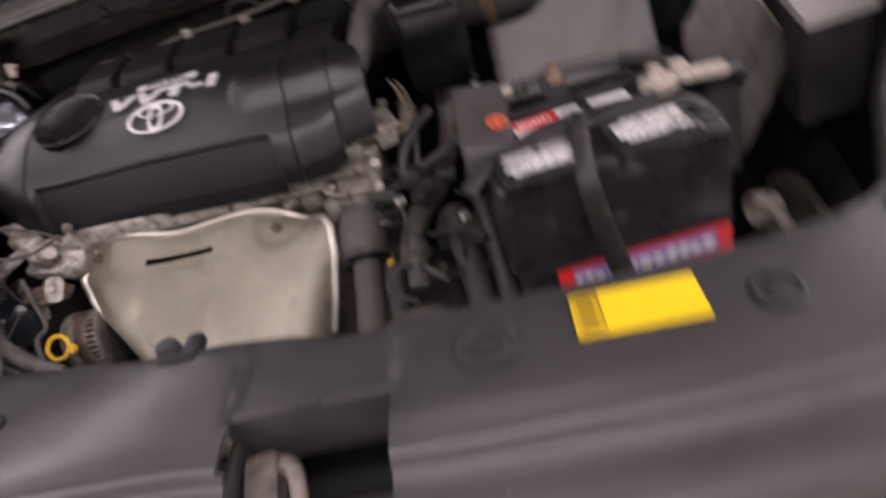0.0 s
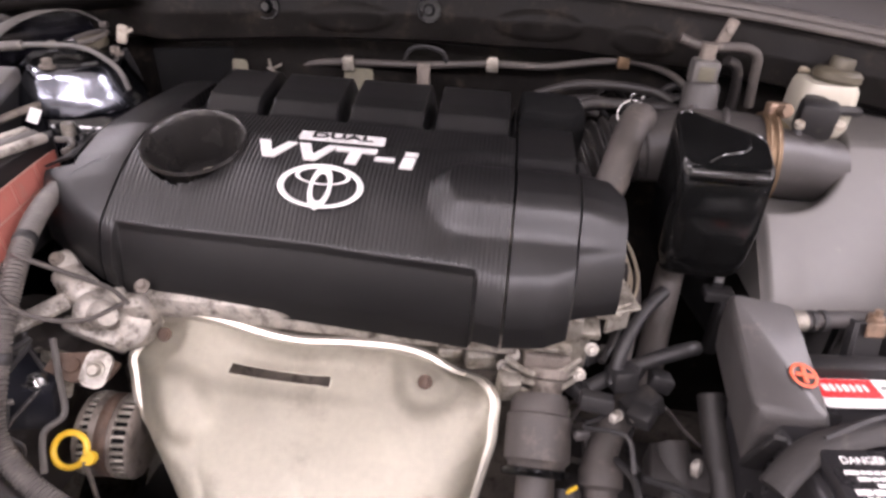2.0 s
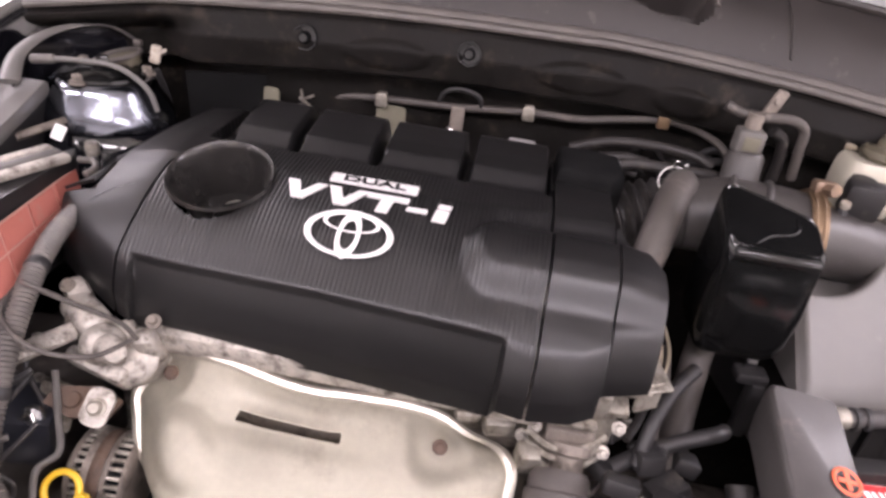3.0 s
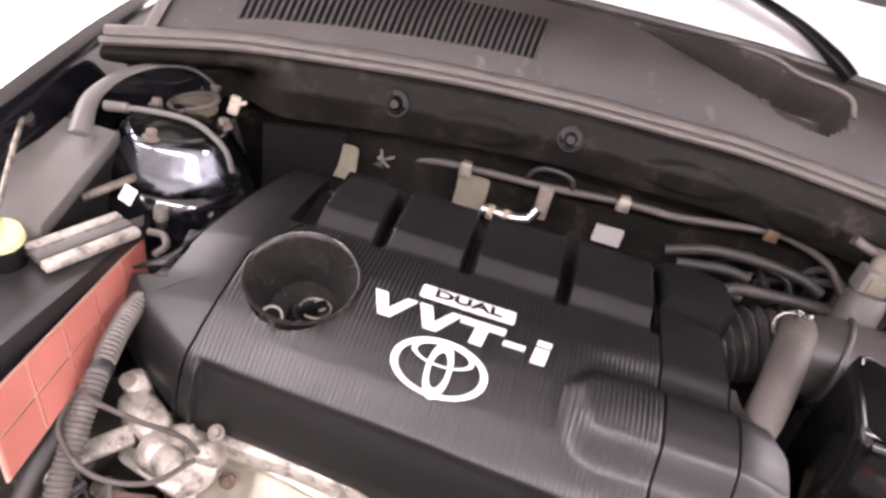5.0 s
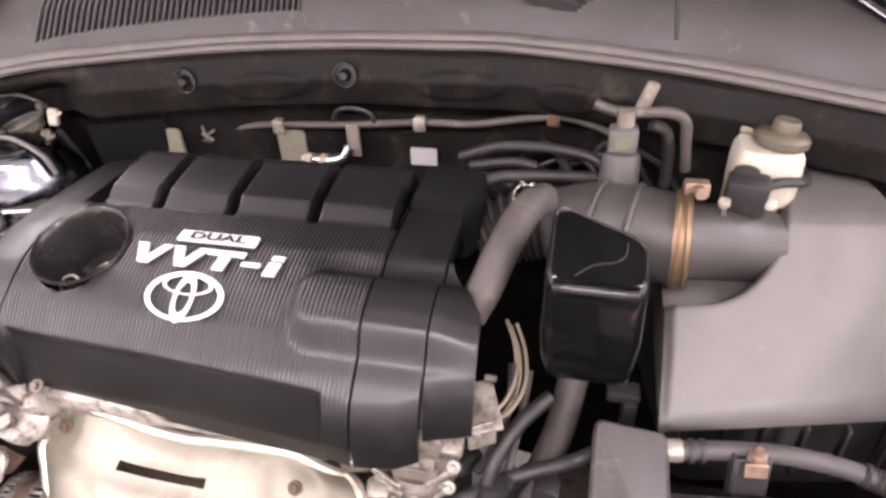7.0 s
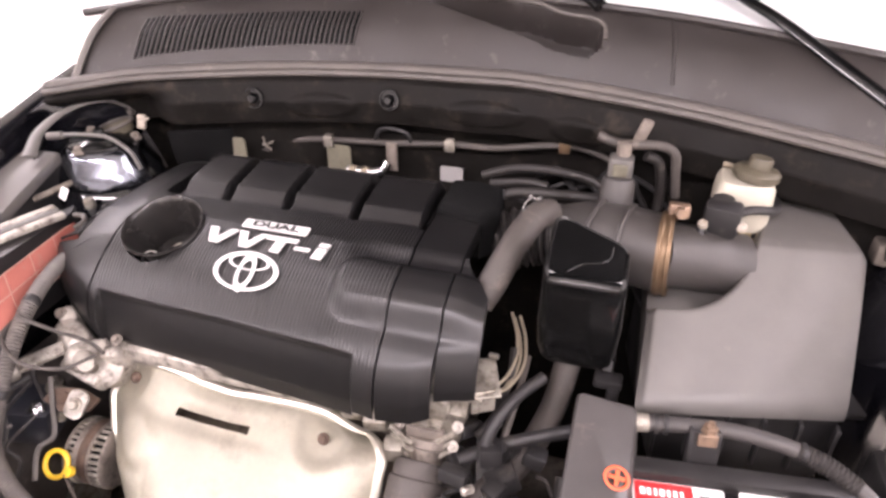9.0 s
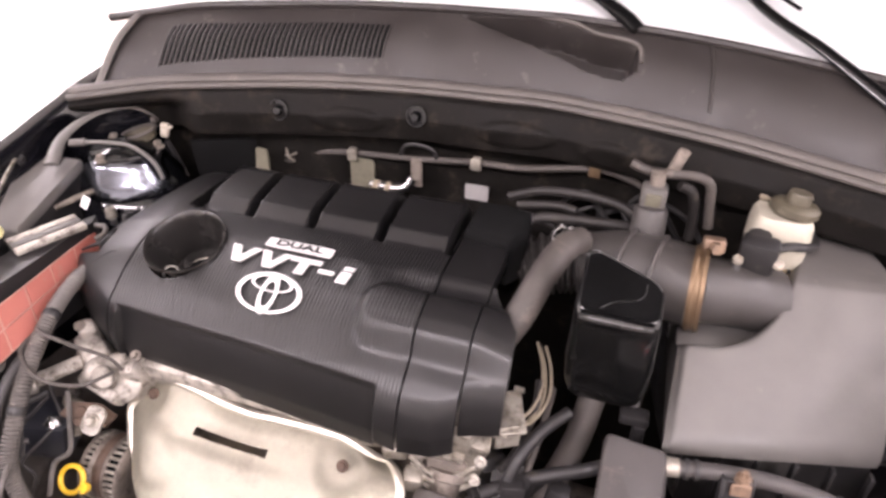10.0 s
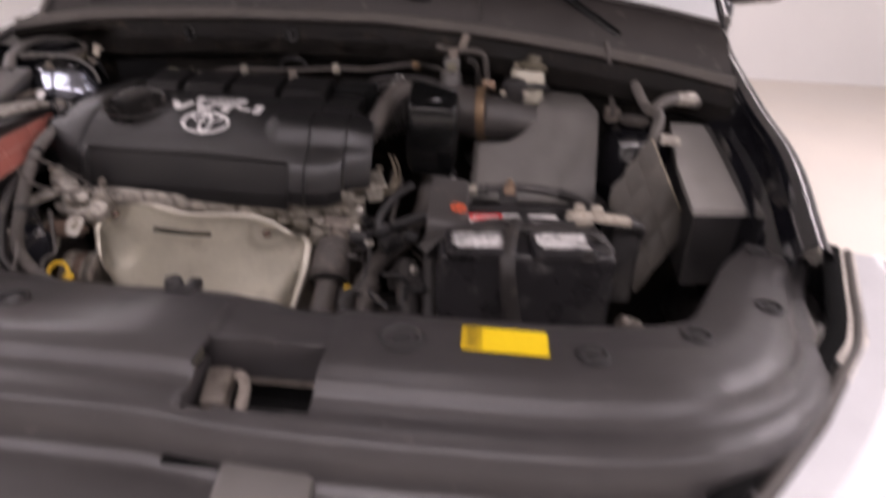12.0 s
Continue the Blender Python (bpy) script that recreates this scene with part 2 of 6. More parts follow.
def bevelled(bm, r, seg=2, angle=30):
    edges = [e for e in bm.edges if len(e.link_faces) == 2 and e.calc_face_angle(0) > radians(angle)]
    if r > 0 and edges:
        bmesh.ops.bevel(bm, geom=edges, offset=r, segments=seg, affect="EDGES", profile=0.5, clamp_overlap=True)
    return bm


def rbox(sx, sy, sz, m=None, r=0.004, seg=2, taper=(1, 1), shift=(0, 0)):
    """A box with rounded edges, standing on z = 0 of its own; taper and shift act on its top."""
    bm = bmesh.new()
    bmesh.ops.create_cube(bm, size=1)
    for v in bm.verts:
        k = v.co.z > 0
        v.co = Vector((v.co.x * sx * (taper[0] if k else 1) + (shift[0] if k else 0), v.co.y * sy * (taper[1] if k else 1) + (shift[1] if k else 0), (v.co.z + 0.5) * sz))
    bevelled(bm, r, seg)
    if m is not None:
        bm.transform(m)
    return bm


def lathe(profile, m=None, seg=32):
    """A turned body from (radius, height) pairs round z."""
    bm = bmesh.new()
    rings = []
    for r, z in profile:
        if r < 1e-6:
            rings.append([bm.verts.new((0, 0, z))])
        else:
            rings.append([bm.verts.new((r * math.cos(2 * math.pi * i / seg), r * math.sin(2 * math.pi * i / seg), z)) for i in range(seg)])
    for a, b in zip(rings, rings[1:]):
        for i in range(seg):
            j = (i + 1) % seg
            if len(a) == 1 and len(b) > 1:
                bm.faces.new((a[0], b[i], b[j]))
            elif len(b) == 1 and len(a) > 1:
                bm.faces.new((a[i], b[0], a[j]))
            elif len(a) > 1:
                bm.faces.new((a[i], b[i], b[j], a[j]))
    if m is not None:
        bm.transform(m)
    return bm


def spline(points, n=10):
    """Catmull-Rom through the points."""
    p = [Vector(q) for q in points]
    p = [2 * p[0] - p[1], *p, 2 * p[-1] - p[-2]]
    out = []
    for i in range(1, len(p) - 2):
        for k in range(n):
            t = k / n
            out.append(0.5 * (2 * p[i] + (p[i + 1] - p[i - 1]) * t + (2 * p[i - 1] - 5 * p[i] + 4 * p[i + 1] - p[i + 2]) * t * t + (3 * p[i] - p[i - 1] - 3 * p[i + 1] + p[i + 2]) * t ** 3))
    return [*out, p[-2]]


def tube(points, r, n=8, seg=12, ribs=0, rib=0.0, flat=1.0, smooth=True):
    """A hose or pipe along the points; r is a radius or one for each point; ribs corrugate it."""
    path = spline(points, n) if smooth else [Vector(q) for q in points]
    if ribs:
        path = spline(points, max(n, 4 * ribs // max(1, len(points) - 1)))
    radii = list(r) if isinstance(r, (list, tuple)) else [r] * len(points)
    bm = bmesh.new()
    rings, side = [], None
    last = len(path) - 1
    for i, q in enumerate(path):
        ahead = (path[min(i + 1, last)] - path[max(i - 1, 0)]).normalized()
        if side is None:
            side = ahead.cross(Vector((0, 0, 1)) if abs(ahead.z) < 0.9 else Vector((1, 0, 0)))
        side = (side - ahead * side.dot(ahead)).normalized()
        up = side.cross(ahead)
        f = i / last * (len(radii) - 1)
        k = min(int(f), len(radii) - 2)
        rad = radii[k] + (radii[k + 1] - radii[k]) * (f - k)
        if ribs:
            rad += rib * math.sin(2 * math.pi * ribs * i / last)
        rings.append([bm.verts.new(q + side * (rad * math.cos(2 * math.pi * s / seg)) + up * (rad * flat * math.sin(2 * math.pi * s / seg))) for s in range(seg)])
    for a, b in zip(rings, rings[1:]):
        for s in range(seg):
            bm.faces.new((a[s], a[(s + 1) % seg], b[(s + 1) % seg], b[s]))
    bm.faces.new(rings[0])
    bm.faces.new(reversed(rings[-1]))
    return bm


def prism(outline, h, m=None, r=0.0, seg=2):
    """A plate of thickness h with the given outline in xy, from z = 0 upwards."""
    bm = bmesh.new()
    low = [bm.verts.new((x, y, 0)) for x, y in outline]
    high = [bm.verts.new((x, y, h)) for x, y in outline]
    n = len(outline)
    bm.faces.new(reversed(low))
    bm.faces.new(high)
    for i in range(n):
        bm.faces.new((low[i], low[(i + 1) % n], high[(i + 1) % n], high[i]))
    if r:
        bevelled(bm, r, seg)
    if m is not None:
        bm.transform(m)
    return bm


def rounded(sx, sy, r, n=5):
    """The outline of a rounded rectangle about the origin."""
    out = []
    for cx, cy, a in ((sx / 2 - r, sy / 2 - r, 0), (-sx / 2 + r, sy / 2 - r, 90), (-sx / 2 + r, -sy / 2 + r, 180), (sx / 2 - r, -sy / 2 + r, 270)):
        out += [(cx + r * math.cos(radians(a + 90 * k / n)), cy + r * math.sin(radians(a + 90 * k / n))) for k in range(n + 1)]
    return out


def sheet(fn, nu, nv, thick=0.0):
    """A curved sheet: fn(u, v) gives its points for u, v in 0..1; thick: metres it is deep, downwards along its normal."""
    bm = bmesh.new()
    g = [[bm.verts.new(fn(i / nu, j / nv)) for j in range(nv + 1)] for i in range(nu + 1)]
    for i in range(nu):
        for j in range(nv):
            bm.faces.new((g[i][j], g[i + 1][j], g[i + 1][j + 1], g[i][j + 1]))
    if thick:
        bm.normal_update()
        off = {v: v.co - v.normal * thick for row in g for v in row}
        h = [[bm.verts.new(off[v]) for v in row] for row in g]
        for i in range(nu):
            for j in range(nv):
                bm.faces.new((h[i][j], h[i][j + 1], h[i + 1][j + 1], h[i + 1][j]))
        rim = [(i, 0) for i in range(nu + 1)] + [(nu, j) for j in range(1, nv + 1)] + [(i, nv) for i in range(nu - 1, -1, -1)] + [(0, j) for j in range(nv - 1, 0, -1)]
        for (a, b), (c, d) in zip(rim, rim[1:] + rim[:1]):
            bm.faces.new((g[c][d], g[a][b], h[a][b], h[c][d]))
    return bm


def joined(*bms):
    out = bms[0]
    for b in bms[1:]:
        me = bpy.data.meshes.new("tmp")
        b.to_mesh(me)
        b.free()
        out.from_mesh(me)
        bpy.data.meshes.remove(me)
    return out


def lerp(x, xs, ys):
    return float(np.interp(x, xs, ys))


def step(a, b, x):
    t = min(1.0, max(0.0, (x - a) / (b - a)))
    return t * t * (3 - 2 * t)


def ring(r, tube_r, m, seg=28, sides=10, flat=1.0, oval=1.0):
    pts = [(r * math.cos(2 * math.pi * i / seg), oval * r * math.sin(2 * math.pi * i / seg), 0) for i in range(seg)]
    bm = bmesh.new()
    rows = []
    for i in range(seg):
        a = 2 * math.pi * i / seg
        rows.append([bm.verts.new(((r + tube_r * math.cos(2 * math.pi * s / sides)) * math.cos(a), oval * (r + tube_r * math.cos(2 * math.pi * s / sides)) * math.sin(a), flat * tube_r * math.sin(2 * math.pi * s / sides))) for s in range(sides)])
    for i in range(seg):
        for s in range(sides):
            bm.faces.new((rows[i][s], rows[(i + 1) % seg][s], rows[(i + 1) % seg][(s + 1) % sides], rows[i][(s + 1) % sides]))
    bm.transform(m)
    return bm


def bolt(name, at, m, r, mat, parent, h=0.006):
    """A flanged hexagon bolt."""
    b = joined(lathe([(0, 0), (r * 1.5, 0), (r * 1.5, h * 0.35), (r, h * 0.4), (0, h * 0.4)], seg=20), lathe([(0, h * 0.35), (r, h * 0.35), (r, h), (r * 0.8, h * 1.15), (0, h * 1.15)], seg=6))
    b.transform(Matrix.Translation(at) @ m)
    return part(name, b, mat, parent)


def aimed(at, direction):
    """The pose whose z points along direction."""
    return Matrix.Translation(at) @ Vector(direction).to_track_quat("Z", "Y").to_matrix().to_4x4()


def loft(rings, m=None):
    bm = bmesh.new()
    rows = [[bm.verts.new(p) for p in r] for r in rings]
    n = len(rows[0])
    for a, b in zip(rows, rows[1:]):
        for i in range(n):
            bm.faces.new((a[i], a[(i + 1) % n], b[(i + 1) % n], b[i]))
    bm.faces.new(list(reversed(rows[0])))
    bm.faces.new(rows[-1])
    if m is not None:
        bm.transform(m)
    return bm


def loft_block(outline, levels):
    """A block over an outline: levels of (height, share of the outline, lean)."""
    cx, cy = sum(p[0] for p in outline) / len(outline), sum(p[1] for p in outline) / len(outline)
    return loft([[(cx + (x - cx) * g, cy + (y - cy) * g, z + lean * (y - cy)) for x, y in outline] for z, g, lean in levels])


# ---------------------------------------------------------------- the room
def slab(x0, x1, y0, y1, z0, z1):
    return rbox(x1 - x0, y1 - y0, z1 - z0, Matrix.Translation(((x0 + x1) / 2, (y0 + y1) / 2, z0)), r=0)


structure("floor", slab(-5, 5, -5.5, 6.5, -0.1, 0.0), FLOOR, "pale cream epoxy workshop floor under the car", False)
structure("ceiling", slab(-5, 5, -5.5, 6.5, 3.1, 3.2), CEILING, "unseen workshop ceiling, greyed to dim its reflection", False)
structure("wall_north", slab(-5.2, 5.2, 6.5, 6.7, -0.1, 3.2), WALL, "plain white painted wall", False)
structure("wall_south", slab(-5.2, 5.2, -5.7, -5.5, -0.1, 3.2), WALL, "plain white painted wall", False)
structure("wall_east", slab(5.0, 5.2, -5.5, 6.5, -0.1, 3.2), WALL, "plain white painted wall", False)
structure("wall_west", slab(-5.2, -5.0, -5.5, 6.5, -0.1, 3.2), WALL, "plain white painted wall", False)
for lx, ly, sx, sy in LAMPS:
    lamp = thing("ceiling_light", "unseen long white ceiling light with a glowing diffuser, placed for the lighting", "ceiling light", "workshop ceiling lights")
    part("frame", joined(slab(lx - sx / 2 - 0.03, lx + sx / 2 + 0.03, ly - sy / 2 - 0.03, ly + sy / 2 + 0.03, 3.07, 3.099)), WALL, lamp)
    part("diffuser", slab(lx - sx / 2, lx + sx / 2, ly - sy / 2, ly + sy / 2, 3.045, 3.069), LAMP, lamp, "glowing white diffuser")

# ---------------------------------------------------------------- the car's body round the engine bay
CX = 0.02                       # the car's middle


def seal_y(x):
    return lerp(x, (-0.70, -0.65, -0.60, -0.50, -0.40, -0.30, -0.18, 0.0, 0.12, 0.25, 0.40, 0.55, 0.70), (0.205, 0.222, 0.238, 0.268, 0.30, 0.325, 0.342, 0.345, 0.332, 0.31, 0.275, 0.24, 0.19))


def seal_z(x):
    return lerp(x, (-0.70, -0.55, -0.35, 0.0, 0.2, 0.4, 0.55, 0.70), (1.068, 1.09, 1.097, 1.10, 1.09, 1.072, 1.055, 1.03))


XW = 1.35
XS = [-0.69 + XW * i / 44 for i in range(45)]
car = thing("car", "black car standing with its bonnet raised", "car")

# seal strip on the rear edge of the bay: a bulb with a lip
part("bonnet_seal", joined(tube([(x, seal_y(x), seal_z(x)) for x in XS[::2]], 0.009, n=4, seg=10, flat=0.8), tube([(x, seal_y(x) - 0.010, seal_z(x) - 0.007) for x in XS[::2]], 0.005, n=4, seg=8)), SEAL, car, "dusty grey-brown rubber seal strip")


def cowl_back(x):
    return (x * 0.97, seal_y(x) + 0.075 + 0.02 * abs(x), seal_z(x) + 0.085)


VENT = (-0.575, -0.258)


def cowl_pt(u, v):
    x = XS[0] + XW * u
    a = Vector((x, seal_y(x) + 0.006, seal_z(x) - 0.004))
    b = Vector(cowl_back(x))
    p = a.lerp(b, v)
    p.z += 0.012 * math.sin(math.pi * v)
    # recess for the wiper spindle: deepest towards its rounded right-hand end
    edge = lerp(x, (-0.17, -0.075, 0.03, 0.075, 0.095), (0.92, 0.60, 0.32, 0.28, 0.42))
    upper = lerp(x, (-0.06, -0.02, 0.035, 0.09), (0.90, 0.88, 0.74, 0.72))
    pocket = step(-0.17, -0.12, x) * (1 - step(0.084, 0.094, x)) * step(edge, edge + 0.06, v) * (1 - step(upper, upper + 0.05, v))
    p += Vector((0, 0.020, -0.040)) * pocket
    return p


cowl = part("cowl_panel", sheet(lambda u, v: cowl_pt(0.03 + 0.97 * u, v), 260, 56, 0.004), COWL, car, "grey-black moulded plastic cowl panel")
# vent: upright bars over a black sheet that paints the inlet's shade
def on_cowl(x, v, lift=0.0):
    p = cowl_pt((x - XS[0]) / XW, v)
    return p + Vector((0, -0.6, 0.8)) * lift


def vent_low(x):
    return lerp(x, (VENT[0], VENT[0] + 0.10, VENT[1]), (0.17, 0.22, 0.25))


part("vent_shade", sheet(lambda u, v: on_cowl(VENT[0] + (VENT[1] - VENT[0]) * u, vent_low(VENT[0] + (VENT[1] - VENT[0]) * u) * (1 - v) + 0.66 * v, 0.0008), 30, 4, 0.0005), FELT_AND_SHADE, cowl, "black sheet painting the air inlet's shade behind the bars")
NB = 42
for i in range(NB + 1):
    x = VENT[0] + (VENT[1] - VENT[0]) * i / NB
    part("vent_bar", tube([on_cowl(x, vent_low(x) - 0.01, 0.001), on_cowl(x, 0.44, 0.0026), on_cowl(x, 0.67, 0.001)], 0.0017, n=3, seg=6), COWL, cowl)
part("cowl_end_strip", tube([on_cowl(-0.655, 0.0, 0.004), on_cowl(-0.650, 0.5, 0.004), on_cowl(-0.645, 1.0, 0.004)], 0.008, n=5, seg=8, flat=0.5), SEAL, cowl, "grey rubber strip at the end of the cowl")

part("cowl_seam", tube([on_cowl(0.190, 0.16, 0.0012), on_cowl(0.188, 0.55, 0.0012), on_cowl(0.183, 0.96, 0.0012)], 0.0022, n=4, seg=6), COWL, cowl)
part("pocket_rim", tube([on_cowl(x, v, 0.003) for x, v in ((-0.10, 0.985), (-0.05, 0.975), (0.0, 0.92), (0.035, 0.80), (0.075, 0.775), (0.094, 0.70), (0.099, 0.50))], 0.0030, n=6, seg=8), SEAL, cowl, "pale worn rim of the wiper recess")

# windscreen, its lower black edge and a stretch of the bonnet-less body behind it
part("windscreen", sheet(lambda u, v: Vector(cowl_back(XS[0] + XW * u)) + Vector((0, 0.62 * v, 0.40 * v)), 40, 12, 0.005), GLASS, car, "windscreen painted pale in place of its reflection")
part("windscreen_moulding", tube([Vector(cowl_back(x)) + Vector((0, -0.002, 0.003)) for x in XS[::2]], 0.0055, n=3, seg=8), COWL, car)

# raised bonnet: outer skin, lined underside and stiffening ribs
def bonnet_pt(u, v, off=0.0):
    x = (-0.70 + 1.44 * u) * (1 - 0.08 * v)
    a = radians(57)
    crown = 0.03 * (1 - (2 * u - 1) ** 2)
    return Vector((x, 0.50 - 0.95 * v * math.cos(a), 1.21 + 0.95 * v * math.sin(a))) + Vector((0, math.sin(a), math.cos(a))) * (crown + off - 0.05 * v ** 4)


bonnet = part("bonnet", sheet(lambda u, v: bonnet_pt(u, v, 0.012), 30, 20, 0.002), BODY, car, "raised black bonnet")
part("bonnet_lining", sheet(lambda u, v: bonnet_pt(0.06 + 0.88 * u, 0.06 + 0.86 * v, 0.004), 24, 16, 0.005), FELT_AND_SHADE, bonnet, "black felt lining under the bonnet")
for u in (0.15, 0.5, 0.85):
    part("bonnet_rib", tube([bonnet_pt(u, 0.04, -0.002), bonnet_pt(u, 0.5, -0.002), bonnet_pt(u, 0.95, -0.002)], 0.014, n=6, seg=8, flat=0.5), FELT_AND_SHADE, bonnet)

# upper firewall: a box section under the seal, then the wall itself


def firewall_pt(u, v):
    x = XS[0] + XW * u
    y, z = seal_y(x), seal_z(x)
    prof = [(-0.002, -0.012), (-0.012, -0.02), (-0.022, -0.045), (-0.018, -0.075), (0.015, -0.085), (0.018, -0.16), (0.012, -0.26), (0.02, -0.50), (0.02, -0.75)]
    f = v * (len(prof) - 1)
    k = min(int(f), len(prof) - 2)
    dy = prof[k][0] + (prof[k + 1][0] - prof[k][0]) * (f - k)
    dz = prof[k][1] + (prof[k + 1][1] - prof[k][1]) * (f - k)
    wob = 0.003 * math.sin(23 * x) * math.sin(3.1 * v) if 0.1 < v < 0.4 else 0
    for ex, ez, ew in ((-0.29, -0.052, 0.055), (-0.05, -0.05, 0.06), (0.08, -0.055, 0.04)):
        wob -= 0.004 * (1 - step(0.75, 1.0, math.hypot((x - ex) / ew, (dz - ez) / 0.018)))
    # the wall stands back behind the strut tower
    wob += 0.055 * (1 - step(-0.585, -0.50, x)) * step(0.02, 0.045, -dz)
    return Vector((x, y + dy + wob, z + dz))


part("firewall", sheet(firewall_pt, 240, 96, 0.003), FIREWALL, car, "dark dusty bulkhead behind the engine")
for gx, gz in ((-0.388, 1.060), (-0.190, 1.063)):
    gy = seal_y(gx) - 0.022
    m = aimed((gx, gy, gz - 0.004), (0, -1, 0.15))
    plug = part("bulkhead_plug", lathe([(0, 0.010), (0.005, 0.010), (0.0075, 0.006), (0.008, 0.001), (0.0125, 0.0005), (0.0135, 0.003), (0.015, 0.003), (0.016, 0), (0, 0)], m, 24), GLOSS_BLACK, car, "round black rubber plug")

# front panel over the radiator
REAR = [(-0.605, -0.05), (-0.585, -0.12), (-0.53, -0.24), (-0.43, -0.355), (-0.33, -0.40), (-0.15, -0.408), (-0.05, -0.412), (0.05, -0.425), (0.20, -0.428), (0.34, -0.422), (0.436, -0.390), (0.492, -0.300), (0.540, -0.210), (0.590, -0.135), (0.629, -0.075)]
PROFILE = [(0.0, -0.03), (0.0, -0.004), (0.004, 0.0), (0.05, 0.003), (0.095, 0.001), (0.112, -0.004), (0.120, -0.014), (0.130, -0.020), (0.150, -0.021), (0.160, -0.026), (0.166, -0.040), (0.170, -0.062), (0.180, -0.070), (0.215, -0.074), (0.235, -0.085), (0.25, -0.12), (0.255, -0.30)]
rear = spline([(x, y, 0.892) for x, y in REAR], 12)
LATCH = (-0.034, 0.080)


def panel_pt(u, v):
    f = u * (len(rear) - 1)
    k = min(int(f), len(rear) - 2)
    p = rear[k].lerp(rear[k + 1], f - k)
    t = (rear[k + 1] - rear[k]).normalized()
    out = Vector((t.y, -t.x, 0))
    g = v * (len(PROFILE) - 1)
    j = min(int(g), len(PROFILE) - 2)
    d = PROFILE[j][0] + (PROFILE[j + 1][0] - PROFILE[j][0]) * (g - j)
    z = PROFILE[j][1] + (PROFILE[j + 1][1] - PROFILE[j][1]) * (g - j)
    side = step(0.33, 0.62, abs(p.x - CX))
    d *= 1 - 0.50 * side
    q = p + out * d + Vector((0, 0, z - 0.03 * side))
    # the left-hand part reaches further back and lower
    back = max(0.0, 1 - d / 0.10)
    q -= out * back * lerp(p.x, (-0.58, -0.53, -0.43, -0.33, -0.24, -0.15, -0.10), (0.0, 0.012, 0.050, 0.078, 0.060, 0.012, 0.0))
    q.z -= back * lerp(p.x, (-0.58, -0.43, -0.33, -0.24, -0.15, -0.10), (0.0, 0.030, 0.050, 0.040, 0.010, 0.0))
    # a shallow bay in front of the latch hole
    q.z -= 0.006 * step(LATCH[0] - 0.004, LATCH[0], q.x) * (1 - step(LATCH[1], LATCH[1] + 0.004, q.x)) * step(-0.50, -0.49, q.y) * (1 - step(-0.424, -0.416, q.y))
    return q


def panel_mesh():
    bm = sheet(panel_pt, 230, 64, 0.0)
    cut = [f for f in bm.faces if LATCH[0] < f.calc_center_median().x < LATCH[1] and -0.568 < f.calc_center_median().y < -0.490]
    bmesh.ops.delete(bm, geom=cut, context="FACES")
    cut = [f for f in bm.faces if abs(f.calc_center_median().x + 0.098) < 0.019 and f.calc_center_median().y > -0.425]
    bmesh.ops.delete(bm, geom=cut, context="FACES")
    bmesh.ops.solidify(bm, geom=bm.faces[:], thickness=0.003)
    return bm


# the front end is drawn at a smaller scale and set in place as a whole
FRONT = Matrix.Translation((-0.02075, 0.0750, -0.1195)) @ Matrix.Scale(1.10, 4)
panel = part("radiator_panel", panel_mesh(), PANEL, car, "dark grey moulded plastic panel over the radiator")
panel.matrix_basis = FRONT


# ---------------------------------------------------------------- engine cover
def cover_base(y):
    return lerp(y, (-0.075, -0.056, -0.045, -0.030, -0.015, 0.0, 0.02, 0.045, 0.065, 0.10, 0.13, 0.20, 0.225), (0.888, 0.909, 0.919, 0.931, 0.9435, 0.9535, 0.9635, 0.972, 0.977, 0.979, 0.980, 0.980, 0.972))


BOWL = (-0.387, 0.042, 0.0485)
PADS = ((-0.408, -0.3435), (-0.3365, -0.2575), (-0.2505, -0.1645), (-0.1575, -0.0745))
RIGHT_GROOVE, END_GROOVE = -0.068, -0.0085


def band_edge(y):
    """The groove between the left-hand band and the main shell."""
    return lerp(y, (-0.07, -0.03, 0.0, 0.02, 0.05, 0.11, 0.22), (-0.4575, -0.451, -0.4445, -0.4415, -0.4405, -0.415, -0.394))


def strip_edge(y):
    """The groove between the left-hand band and the low outer strip."""
    return lerp(y, (0.0, 0.012, 0.05, 0.143, 0.22), (-0.509, -0.503, -0.497, -0.485, -0.470))


def crease_y(x):
    """The front crease of the cover, where the top turns down."""
    return lerp(x, (-0.53, -0.50, -0.456, -0.436, -0.25, -0.09, -0.068, -0.030, -0.0096, -0.0074, 0.034), (0.014, -0.006, -0.026, -0.032, -0.043, -0.054, -0.056, -0.053, -0.046, -0.036, -0.026))


def swell(x, y):
    """The long rounded swelling that runs out to the right-hand end."""
    dx = max(0.0, -0.112 - x)
    mid, half = 0.009, 0.039
    d = math.hypot(dx, (y - mid) * (0.035 / half)) if dx else abs(y - mid) * (0.035 / half)
    return 1 - step(0.017, 0.037, d)


